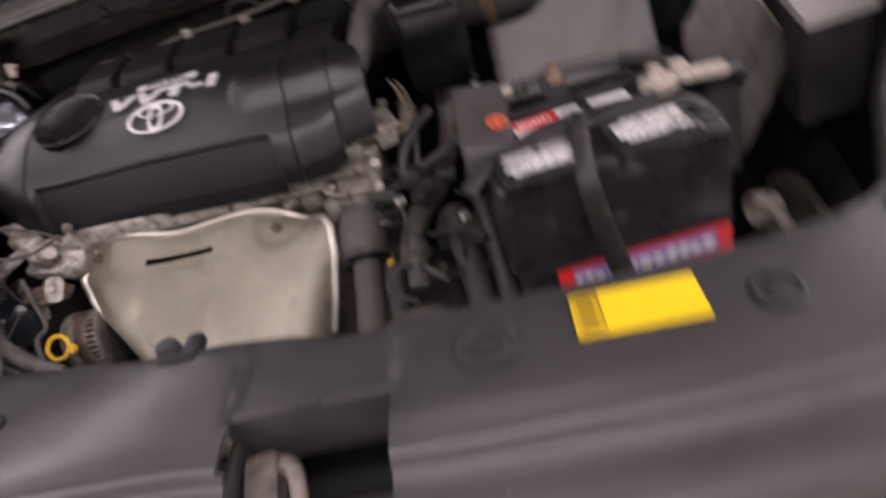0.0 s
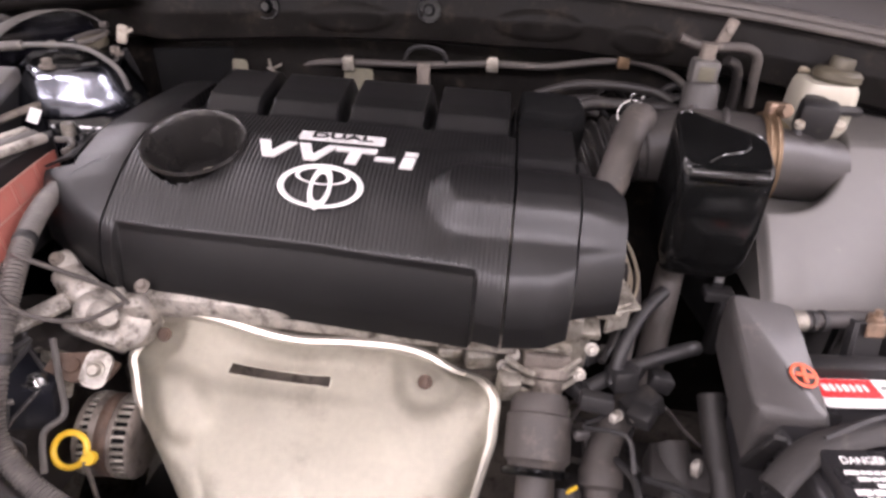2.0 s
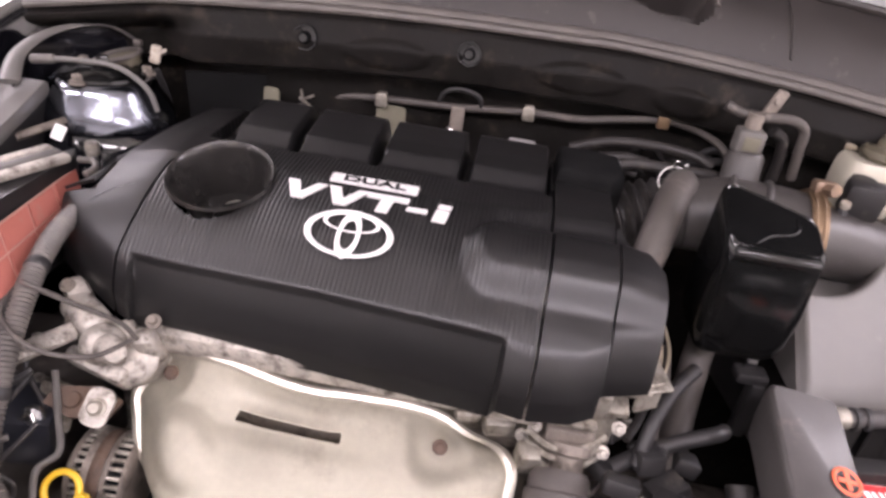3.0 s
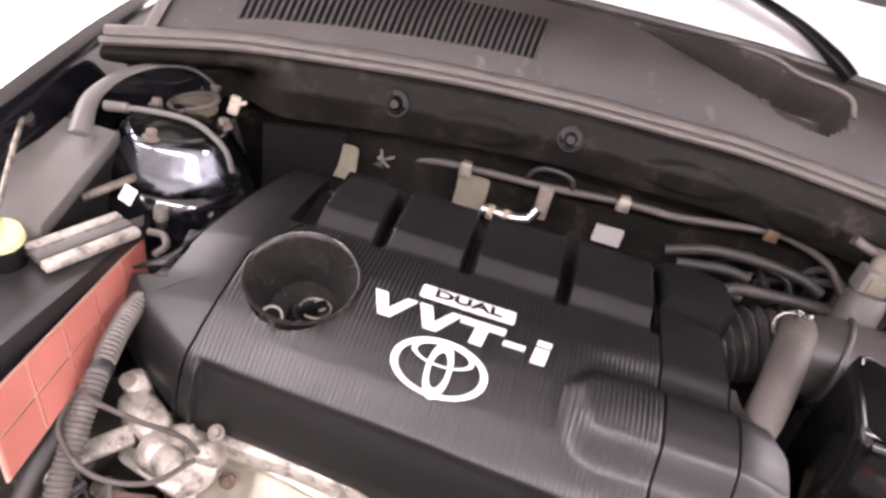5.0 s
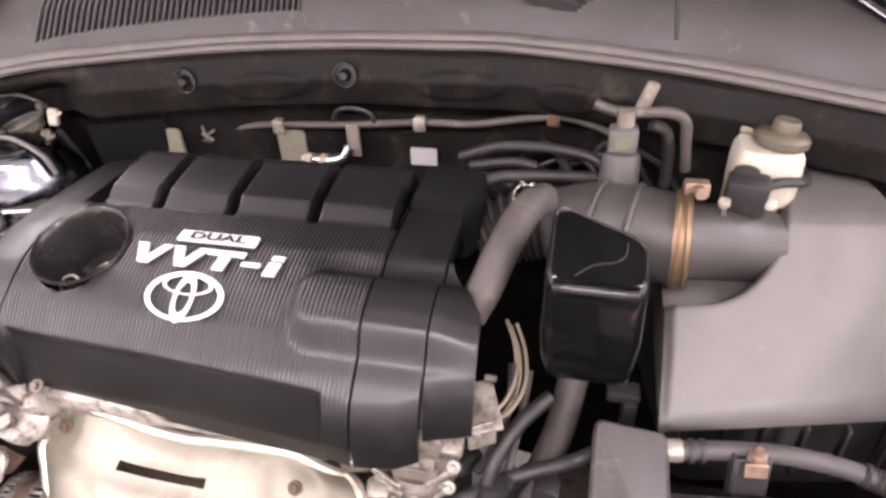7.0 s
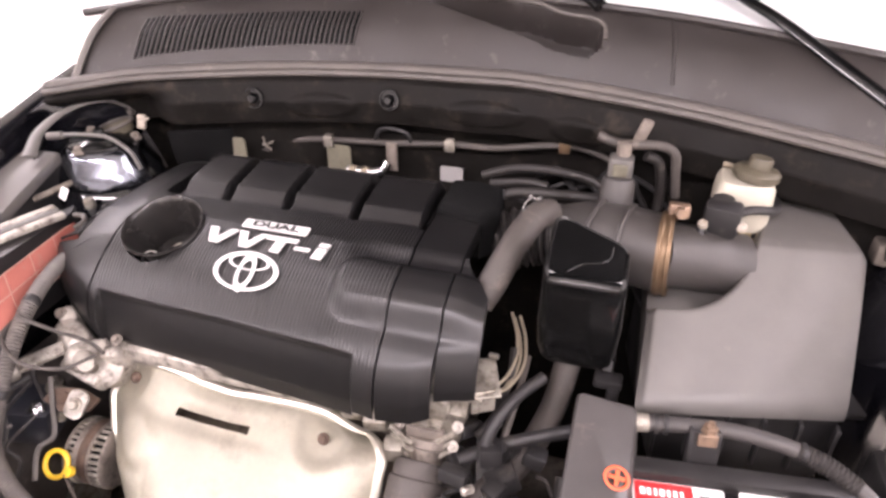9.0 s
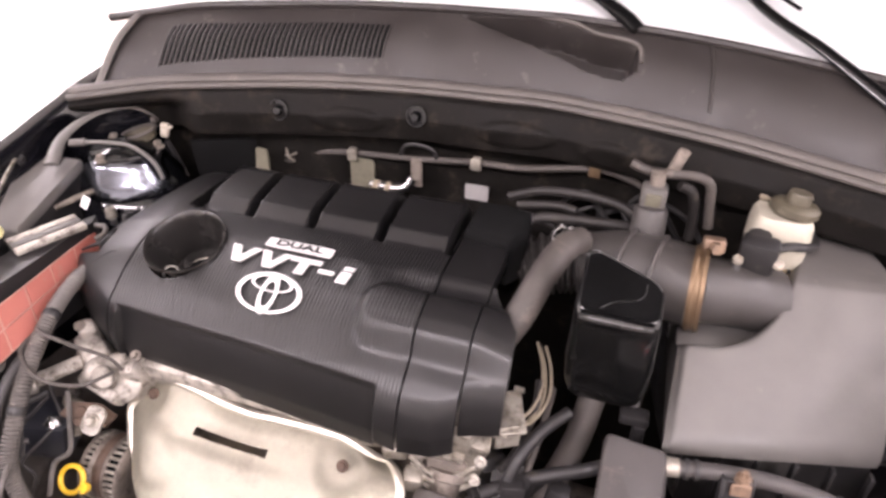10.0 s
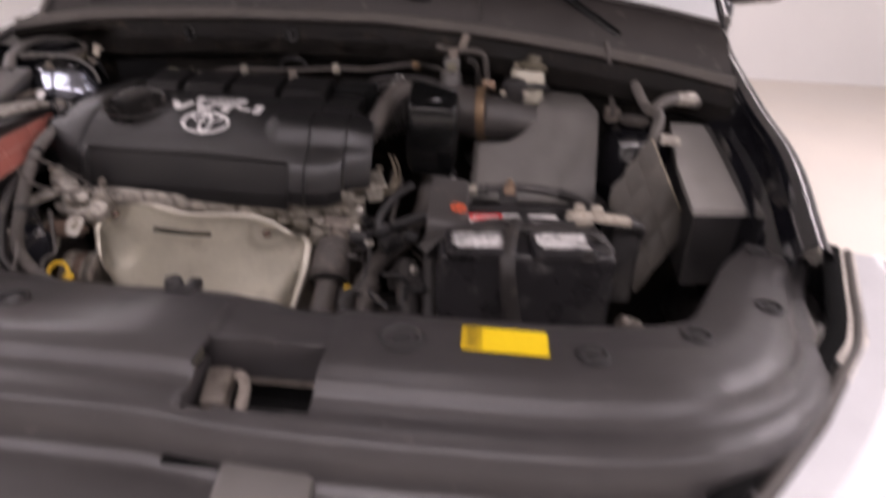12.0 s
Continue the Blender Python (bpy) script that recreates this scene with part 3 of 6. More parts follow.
def cover_z(x, y):
    z = cover_base(y)
    low = step(0.03, -0.05, y)
    z -= 0.014 * (1 - step(-0.45, -0.22, x)) * low
    z += 0.007 * step(-0.25, -0.09, x) * low
    # the left-hand end falls away in a slow curve
    z -= 0.022 * max(0.0, (-0.445 - x) / 0.085) ** 1.5
    # rear pads between the grooves: a short front slope, then a slow rise
    if -0.43 < x < -0.071:
        on = max(step(a, a + 0.004, x) * (1 - step(b - 0.004, b, x)) for a, b in PADS)
        lift = lerp(y, (0.108, 0.113, 0.129, 0.15, 0.19, 0.205, 0.225), (0.0, 0.001, 0.012, 0.016, 0.0215, 0.018, 0.006))
        z += lift * on - 0.014 * (1 - on) * step(0.108, 0.122, y)
    # swelling and the lower floor around it
    z += 0.0155 * swell(x, y) * (1 - 0.25 * step(-0.01, 0.03, x))
    z -= 0.005 * step(0.075, 0.055, y) * step(0.0, 0.05, y) * step(-0.15, -0.09, x)
    # the end cap drops towards its outer side
    z -= 0.004 * max(0.0, (x + 0.0085) / 0.04) ** 2
    return z


def cover_pt(x, s, back, dip=0.046):
    """s from 0 at the rear to 1 at the front crease, then on to 2 down the front."""
    yc = crease_y(x)
    if s <= 1:
        y = back + (yc - back) * s
        return Vector((x, y, cover_z(x, y)))
    w = s - 1
    zc = cover_z(x, yc)
    if x > -0.0085:
        dip = 0.048
    return Vector((x, yc - 0.024 * w * (1 - 0.25 * w), zc - dip * (0.5 * w + 0.5 * w * w)))


def cover_piece(left, right, back, nx, top_rows, front_rows, hole=False, panel=False, skirt=0.02):
    """One moulding of the cover between two edges x = left(y), right(y)."""
    bm = bmesh.new()
    rows = [i / top_rows for i in range(top_rows + 1)] + [1 + (i + 1) / front_rows for i in range(front_rows)]
    grid = []
    for s in rows:
        line = []
        for i in range(nx + 1):
            y = back + (-0.045 - back) * min(s, 1)
            for turn in range(2):
                x = left(y) + (right(y) - left(y)) * i / nx
                y = cover_pt(x, s, back).y
            p = cover_pt(x, s, back)
            if panel and s > 1:
                inset = step(-0.4395, -0.4365, x) * (1 - step(-0.0975, -0.0945, x))
                w = s - 1
                flat = Vector((x, crease_y(x) + 0.0015 - 0.012 * w, p.z - 0.012 * w - 0.003))
                p = p.lerp(flat, inset * step(0.0, 0.16, w))
            line.append(bm.verts.new(p))
        grid.append(line)
    for a, b in zip(grid, grid[1:]):
        for i in range(nx):
            bm.faces.new((a[i], a[i + 1], b[i + 1], b[i]))
    if hole:
        cut = [f for f in bm.faces if math.hypot(f.calc_center_median().x - BOWL[0], (f.calc_center_median().y - BOWL[1]) / 0.95) < BOWL[2]]
        bmesh.ops.delete(bm, geom=cut, context="FACES")
        for v in bm.verts:
            dx, dy = v.co.x - BOWL[0], (v.co.y - BOWL[1]) / 0.95
            d = math.hypot(dx, dy)
            if d < BOWL[2] + 0.003 and v.is_boundary:
                v.co.x, v.co.y = BOWL[0] + dx / d * BOWL[2], BOWL[1] + dy / d * BOWL[2] * 0.95
    rim = [e for e in bm.edges if e.is_boundary and not (hole and all(math.hypot(v.co.x - BOWL[0], (v.co.y - BOWL[1]) / 0.95) < BOWL[2] + 0.006 for v in e.verts))]
    # a small rounded edge all round, then the skirt
    for drop, share in ((0.0012, 0.25), (skirt, 1.0)):
        ext = bmesh.ops.extrude_edge_only(bm, edges=rim)
        low = [g for g in ext["geom"] if isinstance(g, bmesh.types.BMVert)]
        rim = [g for g in ext["geom"] if isinstance(g, bmesh.types.BMEdge)]
        for v in low:
            v.co.z -= drop
    return bm


cover = thing("engine_cover", "matt black plastic engine cover with silver lettering", "engine cover")
part("main_shell", cover_piece(lambda y: band_edge(y) + 0.0012, lambda y: RIGHT_GROOVE - 0.0012, 0.222, 190, 120, 22, True, True), RIBBED, cover, "ribbed matt black plastic top")
part("left_band", cover_piece(lambda y: lerp(y, (-0.04, 0.016, 0.020), (-0.530, -0.532, strip_edge(0.02) + 0.0012)) if y < 0.02 else strip_edge(y) + 0.0012, lambda y: band_edge(y) - 0.0012, 0.215, 44, 110, 16), COVER, cover, "smooth satin black left-hand band")
part("outer_strip", sheet(lambda u, v: Vector(((strip_edge(0.022 + 0.17 * v) - 0.0016) * (1 - u) + (-0.536 + 0.19 * v) * u, 0.022 + 0.17 * v, cover_z(strip_edge(0.022 + 0.17 * v) - 0.03 * u, 0.022 + 0.17 * v) - 0.001 - 0.004 * u)), 12, 40, 0.003), COVER, cover)
part("right_band", cover_piece(lambda y: RIGHT_GROOVE + 0.0012, lambda y: END_GROOVE - 0.0010, 0.150, 34, 90, 18), COVER, cover)
part("end_cap", cover_piece(lambda y: END_GROOVE + 0.0010, lambda y: lerp(y, (-0.02, 0.012, 0.062, 0.07), (0.034, 0.032, -0.001, -0.004)), 0.068, 22, 60, 16, skirt=0.010), COVER, cover)
part("rear_block", loft_block([(-0.0665, 0.150), (-0.010, 0.140), (0.006, 0.165), (0.004, 0.215), (-0.030, 0.226), (-0.0665, 0.222)], ((0.93, 1.0, 0.0), (0.985, 1.0, 0.0), (0.993, 0.95, 0.0), (0.9965, 0.84, 0.0))), FELT_AND_SHADE, cover, "dull black foam block")
# bowl over the oil filler
part("filler_bowl", lathe([(BOWL[2] + 0.0030, -0.001), (BOWL[2] + 0.0018, 0.0022), (BOWL[2], 0.0012), (BOWL[2] - 0.002, -0.004), (0.038, -0.03), (0.032, -0.052), (0.0, -0.054)], Matrix.Translation((BOWL[0], BOWL[1], cover_base(BOWL[1]) + 0.0005)) @ pose(0, 0, 0, 18) @ Matrix.Diagonal((1, 0.97, 1, 1)), 48), PLASTIC_BOWL, cover, "smooth round recess")
# oil filler seen at the bottom of the bowl
FM = Matrix.Translation((BOWL[0], BOWL[1] - 0.004, cover_base(BOWL[1]) - 0.050))
oil_cap = part("oil_filler_cap", joined(lathe([(0, 0.014), (0.017, 0.014), (0.021, 0.010), (0.022, 0.0), (0, 0)], FM @ Matrix.Translation((0.012, 0.006, 0)), 28), rbox(0.030, 0.007, 0.010, FM @ Matrix.Translation((0.012, 0.006, 0.012)) @ pose(0, 0, 0, 0, 0, 50), 0.003)), GLOSS_BLACK, cover, "black oil filler cap")
part("bright_disc", lathe([(0, 0.003), (0.006, 0.003), (0.007, 0.0), (0, 0)], FM @ Matrix.Translation((0.016, 0.014, 0.0145)), 20), STEEL, oil_cap)
part("bright_ring", ring(0.009, 0.0014, FM @ Matrix.Translation((-0.018, -0.012, 0.010)) @ pose(0, 0, 0, 25, 10), 24, 6), STEEL, oil_cap)
part("bright_ring", ring(0.014, 0.0010, FM @ Matrix.Translation((0.014, 0.010, 0.0150)), 24, 6), ALU, oil_cap)


def lettering(text, size, depth, m, mat, parent, name, shear=0.0, bold=0.0):
    cu = bpy.data.curves.new("writing", "FONT")
    cu.body, cu.size, cu.extrude, cu.shear, cu.offset, cu.align_x, cu.align_y = text, size, depth, shear, bold, "CENTER", "CENTER"
    tmp = bpy.data.objects.new("writing", cu)
    scene.collection.objects.link(tmp)
    me = bpy.data.meshes.new_from_object(tmp.evaluated_get(bpy.context.evaluated_depsgraph_get()))
    bpy.data.objects.remove(tmp)
    me.transform(m)
    me.materials.clear()
    me.materials.append(mat)
    ob = new(name, me)
    ob.parent = parent
    return ob


def on_cover(x, y, lift=0.001):
    s = (cover_base(y + 0.01) - cover_base(y - 0.01)) / 0.02
    return Matrix.Translation((x, y, cover_base(y) + lift)) @ pose(0, 0, 0, math.degrees(math.atan(s)))


def wide_letters(m, h, lean):
    """V, V, T, a dash and i in wide slanting strokes."""
    def vee(x, w):
        return [(x, 1), (x + 0.30 * w, 1), (x + 0.50 * w, 0.36), (x + 0.76 * w, 1), (x + w, 1), (x + 0.63 * w, 0), (x + 0.34 * w, 0)]
    shapes = [vee(-0.0800, 0.0385), vee(-0.0395, 0.0385)]
    shapes.append([(-0.0010, 1), (0.0385, 1), (0.0385, 0.74), (0.0250, 0.74), (0.0250, 0), (0.0135, 0), (0.0135, 0.74), (-0.0010, 0.74)])
    shapes.append([(0.0400, 0.34), (0.0590, 0.34), (0.0590, 0.54), (0.0400, 0.54)])
    shapes += [[(0.0665, 0), (0.0790, 0), (0.0790, 0.66), (0.0665, 0.66)], [(0.0665, 0.78), (0.0790, 0.78), (0.0790, 1.0), (0.0665, 1.0)]]
    return joined(*[prism([(x + lean * (y - 0.5) * h, (y - 0.5) * h) for x, y in reversed(s)], 0.0022, m) for s in shapes])


part("lettering", wide_letters(on_cover(-0.2440, 0.0400, 0.0012), 0.0230, 0.16), SILVER, cover, "silver raised letters", smooth=False)
plate = part("name_plate", prism(rounded(0.086, 0.015, 0.002), 0.0015, on_cover(-0.242, 0.0655, 0.0012)), SILVER, cover, "silver name plate")
lettering("DUAL", 0.0128, 0.0004, on_cover(-0.242, 0.0652, 0.0033) @ Matrix.Diagonal((1.85, 1, 1, 1)), COVER, cover, "lettering", 0.0, 0.0003)
em = on_cover(-0.2485, 0.0015, 0.002)
emblem = part("emblem", ring(0.0378, 0.0031, em @ Matrix.Diagonal((1.0, 1.0, 0.4, 1)), 48, 8, 1, 0.61), SILVER, cover, "silver badge of three ovals")
part("oval", ring(0.0245, 0.0021, em @ Matrix.Translation((0, 0.0112, 0)) @ Matrix.Diagonal((1, 1, 0.4, 1)), 40, 8, 1, 0.38), SILVER, emblem)
part("oval", ring(0.0088, 0.0021, em @ Matrix.Translation((0, -0.0015, 0)) @ Matrix.Diagonal((1, 1, 0.4, 1)), 40, 8, 1, 2.3), SILVER, emblem)

# ---------------------------------------------------------------- heat shield
def shield_pt(u, v):
    # v = 0 upper rim, 1 lower end
    top = sum(lerp(u + k * 0.02, (0, 0.05, 0.18, 0.42, 0.62, 0.80, 0.93, 1.0), (0.800, 0.822, 0.826, 0.806, 0.812, 0.814, 0.795, 0.765)) for k in range(-4, 5)) / 9
    top = 0.813 + (top - 0.813) * (1 - v) ** 8
    xl, xr = lerp(v, (0, 0.2, 0.45, 0.75, 1), (-0.408, -0.428, -0.412, -0.352, -0.285)), lerp(v, (0, 0.08, 0.2, 0.4, 0.7, 1), (-0.096, -0.078, -0.066, -0.066, -0.080, -0.098))
    x = xl + (xr - xl) * u
    z = top + (0.645 - top) * v ** 1.05
    edge = 1 - abs(2 * u - 1) ** 4
    y = -0.035 - 0.222 * v ** 0.85 * (0.55 + 0.45 * edge) - 0.012 * edge
    # upright flutes: broad bulges with narrow valleys between
    y -= 0.006 * abs(math.cos(math.pi * 3.6 * (u - 0.10))) ** 0.6 * step(0.15, 0.65, v) * edge
    # pressed features: a raised disc, sunk bolt seats and a flat round the slot
    push = 0.0
    for cu, cv, r, h in ((0.17, 0.27, 0.038, 0.0042), (0.06, 0.08, 0.024, -0.004), (0.83, 0.10, 0.034, -0.0065)):
        d = math.hypot((u - cu) * 0.33, (v - cv) * 0.26)
        push += h * (1 - step(r * 0.5, r, d))
    push -= 0.002 * (1 - step(0.0, 0.10, abs(u - 0.44) - 0.16)) * (1 - step(0.0, 0.05, abs(v - 0.122) - 0.03))
    dent = 0.0016 * noise.noise(Vector((x * 28, z * 28, 3.1)))
    return Vector((x, y - (push + dent) * 0.75, z + push * 0.6))


shield = thing("heat_shield", "dull pressed steel heat shield over the exhaust manifold", "heat shield")
SLOT_U, SLOT_V = (0.285, 0.568), (0.105, 0.140)


def slotted(nu, nv, us, vs):
    """The shell with a round-ended slot through it: grid lines run along the slot's edges."""
    uu = sorted({*[i / nu for i in range(nu + 1)], *us})
    vv = sorted({*[j / nv for j in range(nv + 1)], *vs})
    bm = bmesh.new()
    g = [[bm.verts.new(shield_pt(u, v)) for v in vv] for u in uu]
    for i in range(len(uu) - 1):
        for j in range(len(vv) - 1):
            if us[0] <= uu[i] and uu[i + 1] <= us[1] and vs[0] <= vv[j] and vv[j + 1] <= vs[1]:
                continue
            bm.faces.new((g[i][j], g[i + 1][j], g[i + 1][j + 1], g[i][j + 1]))
    bmesh.ops.solidify(bm, geom=bm.faces[:], thickness=0.0016)
    return bm


part("shell", slotted(110, 80, SLOT_U, SLOT_V), SHIELD, shield)
slot_loop = [shield_pt(SLOT_U[0] + (SLOT_U[1] - SLOT_U[0]) * k / 10, SLOT_V[0]) for k in range(11)] + [shield_pt(SLOT_U[1] - (SLOT_U[1] - SLOT_U[0]) * k / 10, SLOT_V[1]) for k in range(11)]
part("slot_lip", tube([*slot_loop, slot_loop[0]], 0.0007, n=3, seg=6), SHIELD, shield)
part("rolled_rim", tube([*[shield_pt(0, k / 10) for k in range(9, 0, -1)], *[shield_pt(i / 24, 0) for i in range(25)], *[shield_pt(1, k / 10) for k in range(1, 10)]], 0.0062, n=3, seg=8), SHIELD_EDGE, shield, "bright rolled edge")
for u, v in ((0.05, 0.07), (0.83, 0.10)):
    p = shield_pt(u, v)
    bolt("bolt", p + Vector((0, -0.002, 0.002)), pose(0, 0, 0, 50), 0.0048, RUST, shield, 0.005)

# ---------------------------------------------------------------- engine block behind and below
engine = thing("engine", "dirty cast aluminium engine with its brackets and housings", "engine")
part("cylinder_head", rbox(0.42, 0.20, 0.11, Matrix.Translation((-0.235, 0.095, 0.755)), 0.010), ALU, engine)
part("head_flange", rbox(0.37, 0.044, 0.030, Matrix.Translation((-0.235, -0.026, 0.822)) @ pose(0, 0, 0, 12), 0.006), ALU_CAST, engine, "pale cast ledge of the cylinder head")
part("head_rail", tube([(-0.41, -0.018, 0.835), (-0.30, -0.012, 0.826), (-0.18, -0.010, 0.825), (-0.07, -0.012, 0.832)], 0.010, n=6, seg=8), ALU, engine)
for x in (-0.385, -0.31, -0.235, -0.16, -0.09):
    part("boss", lathe([(0, 0.03), (0.006, 0.03), (0.009, 0.024), (0.010, 0), (0, 0)], aimed((x, 0.0, 0.818), (0, -0.7, 0.7)), 14), ALU, engine)
    bolt("bolt", (x, -0.021, 0.839), pose(0, 0, 0, 45), 0.0050, ALU_CAST, engine)
part("block", rbox(0.44, 0.24, 0.45, Matrix.Translation((-0.235, 0.09, 0.305)), 0.02), ALU_DARK, engine)
part("transmission_case", rbox(0.42, 0.30, 0.26, Matrix.Translation((0.25, 0.06, 0.30)), 0.05), ALU_DARK, engine)
# housing at the right-hand end of the head
part("end_housing", rbox(0.060, 0.05, 0.05, Matrix.Translation((-0.012, -0.018, 0.800)), 0.008), ALU, engine)
part("end_flange", rbox(0.075, 0.035, 0.010, Matrix.Translation((0.004, -0.020, 0.868)) @ pose(0, 0, 0, 12), 0.003), ALU, engine)
part("end_flange", rbox(0.062, 0.040, 0.009, Matrix.Translation((-0.006, -0.026, 0.850)) @ pose(0, 0, 0, 12), 0.003), ALU, engine)
part("end_cover", joined(rbox(0.070, 0.012, 0.036, Matrix.Translation((-0.028, -0.040, 0.836)) @ pose(0, 0, 0, 8), 0.004), rbox(0.060, 0.020, 0.006, Matrix.Translation((-0.030, -0.046, 0.834)), 0.002)), ALU, engine, "pale cast end cover")
for k in range(3):
    part("end_rail", tube([(-0.060, -0.050, 0.818 - 0.012 * k), (-0.035, -0.058, 0.810 - 0.012 * k), (-0.010, -0.056, 0.812 - 0.012 * k), (0.012, -0.044, 0.822 - 0.012 * k)], 0.0032, n=6, seg=8), ALU, engine)
part("coil_plate", rbox(0.044, 0.050, 0.004, Matrix.Translation((0.030, -0.014, 0.878)) @ pose(0, 0, 0, 14, -6, 20), 0.001, 1), ALU, engine, "thin pale metal plate")
part("coil_plate", rbox(0.026, 0.004, 0.030, Matrix.Translation((0.040, -0.030, 0.850)) @ pose(0, 0, 0, 0, 0, 30), 0.001, 1), ALU, engine)
for x, y, z, sx, sz in ((-0.085, -0.030, 0.792, 0.030, 0.022), (-0.055, -0.052, 0.775, 0.022, 0.030), (-0.005, -0.066, 0.768, 0.020, 0.018), (-0.115, -0.028, 0.800, 0.026, 0.014)):
    part("casting_boss", rbox(sx, 0.022, sz, Matrix.Translation((x, y, z)) @ pose(0, 0, 0, 14, 0, 12), 0.005), ALU, engine)
part("water_outlet", joined(lathe([(0, 0.05), (0.012, 0.05), (0.016, 0.03), (0.016, 0.0), (0.022, -0.003), (0.022, -0.012), (0, -0.012)], aimed((-0.018, -0.050, 0.796), (0, -0.60, -0.8)), 20), rbox(0.045, 0.012, 0.04, Matrix.Translation((-0.02, -0.045, 0.785)), 0.004)), ALU_DARK, engine)
for x, y, z in ((-0.052, -0.040, 0.815), (0.012, -0.048, 0.806), (-0.03, -0.058, 0.775), (0.018, -0.05, 0.84), (-0.06, -0.03, 0.79)):
    bolt("bolt", (x, y, z), pose(0, 0, 0, 60), 0.0042, ALU_CAST, engine, 0.006)
# front casting at the left-hand end: water pump and tensioner brackets
part("pump_body", lathe([(0, 0.03), (0.018, 0.03), (0.026, 0.024), (0.030, 0.0), (0.032, -0.03), (0, -0.03)], aimed((-0.435, -0.050, 0.812), (0.2, -0.7, 0.5)), 24), ALU_CAST, engine)
part("pump_snout", joined(lathe([(0, 0.036), (0.009, 0.036), (0.012, 0.030), (0.013, 0.016), (0.018, 0.012), (0.020, 0), (0, 0)], aimed((-0.452, -0.072, 0.838), (0.75, -0.55, 0.35)), 20), rbox(0.034, 0.024, 0.020, Matrix.Translation((-0.448, -0.055, 0.830)) @ pose(0, 0, 0, 20, 0, 30), 0.006)), ALU_CAST, engine)
part("pump_cover", joined(rbox(0.050, 0.030, 0.050, Matrix.Translation((-0.478, -0.040, 0.818)) @ pose(0, 0, 0, 18, 12, -28), 0.010, 3), rbox(0.030, 0.022, 0.034, Matrix.Translation((-0.500, -0.028, 0.842)) @ pose(0, 0, 0, 12, 25, -35), 0.008)), ALU_CAST, engine)
part("pump_flange", joined(rbox(0.066, 0.016, 0.028, Matrix.Translation((-0.455, -0.068, 0.800)) @ pose(0, 0, 0, 30, 5, -12), 0.006), rbox(0.020, 0.020, 0.040, Matrix.Translation((-0.412, -0.050, 0.815)) @ pose(0, 0, 0, 20, -12, 10), 0.006)), ALU_CAST, engine)
part("bracket_arm", rbox(0.018, 0.060, 0.008, Matrix.Translation((-0.497, -0.090, 0.838)) @ pose(0, 0, 0, 14, 20, -42), 0.003), ALU_CAST, engine)
part("bracket_foot", rbox(0.016, 0.016, 0.018, Matrix.Translation((-0.517, -0.115, 0.826)) @ pose(0, 0, 0, 0, 20, -42), 0.004), ALU_CAST, engine)
for x, y, z in ((-0.485, -0.062, 0.850), (-0.432, -0.080, 0.832), (-0.412, -0.052, 0.858), (-0.500, -0.042, 0.872)):
    bolt("bolt", (x, y, z), pose(0, 0, 0, 35, 10), 0.0046, ALU_DARK, engine, 0.007)
part("rusty_bracket", joined(prism([(-0.034, -0.006), (-0.010, -0.016), (0.022, -0.012), (0.030, 0.004), (0.008, 0.014), (-0.028, 0.010)], 0.006, Matrix.Translation((-0.455, -0.100, 0.792)) @ pose(0, 0, 0, 35, 10, 15), 0.002), lathe([(0, 0.006), (0.007, 0.006), (0.009, 0.0), (0, 0)], Matrix.Translation((-0.465, -0.105, 0.796)) @ pose(0, 0, 0, 35, 10, 15), 14)), RUST, engine)
part("alternator_bracket", joined(rbox(0.034, 0.012, 0.045, Matrix.Translation((-0.487, -0.112, 0.762)) @ pose(0, 0, 0, -25, 0, -10), 0.004)), ALU, engine)
bolt("bolt", (-0.487, -0.125, 0.79), pose(0, 0, 0, 65), 0.007, STEEL, engine, 0.009)

# ---------------------------------------------------------------- alternator and oil dipstick
alternator = thing("alternator", "dirty brown-grey alternator with cooling slots", "alternator")
AM = aimed((-0.412, -0.100, 0.706), (-1, -0.10, 0.04)) @ Matrix.Scale(0.72, 4)
part("housing", lathe([(0, 0.0), (0.049, 0.0), (0.056, 0.003), (0.058, 0.006), (0.058, 0.0075), (0.053, 0.0080), (0.053, 0.0245), (0.058, 0.025), (0.058, 0.030), (0.055, 0.032), (0.055, 0.050), (0.058, 0.054), (0.058, 0.058), (0.053, 0.0585), (0.053, 0.0675), (0.058, 0.068), (0.057, 0.075), (0.045, 0.082), (0, 0.084)], AM, 48), ALU_DARK, alternator)
# Two black bands paint the shade in the slots between fins.
part("slot_shade", lathe([(0.0525, 0.009), (0.0542, 0.009), (0.0542, 0.0238), (0.0525, 0.0238)], AM, 48), FELT_AND_SHADE, alternator, "black band painting the shade behind the fins")
part("slot_shade", lathe([(0.0525, 0.059), (0.0542, 0.059), (0.0542, 0.067), (0.0525, 0.067)], AM, 48), FELT_AND_SHADE, alternator, "black band painting the shade behind the fins")
for k in range(32):
    part("cooling_fin", rbox(0.0055, 0.0052, 0.019, AM @ pose(0, 0, 0, 0, 0, 11.25 * k) @ Matrix.Translation((0.0556, 0, 0.0068)), 0.0012, 1), ALU, alternator)
for k in range(36):
    part("rim_tooth", rbox(0.0050, 0.0052, 0.012, AM @ pose(0, 0, 0, 0, 0, 10 * k) @ Matrix.Translation((0.0560, 0, 0.0572)), 0.0012, 1), ALU, alternator)
part("rust_band", lathe([(0.0555, 0.033), (0.0572, 0.035), (0.0572, 0.047), (0.0555, 0.049)], AM, 40), RUST, alternator)
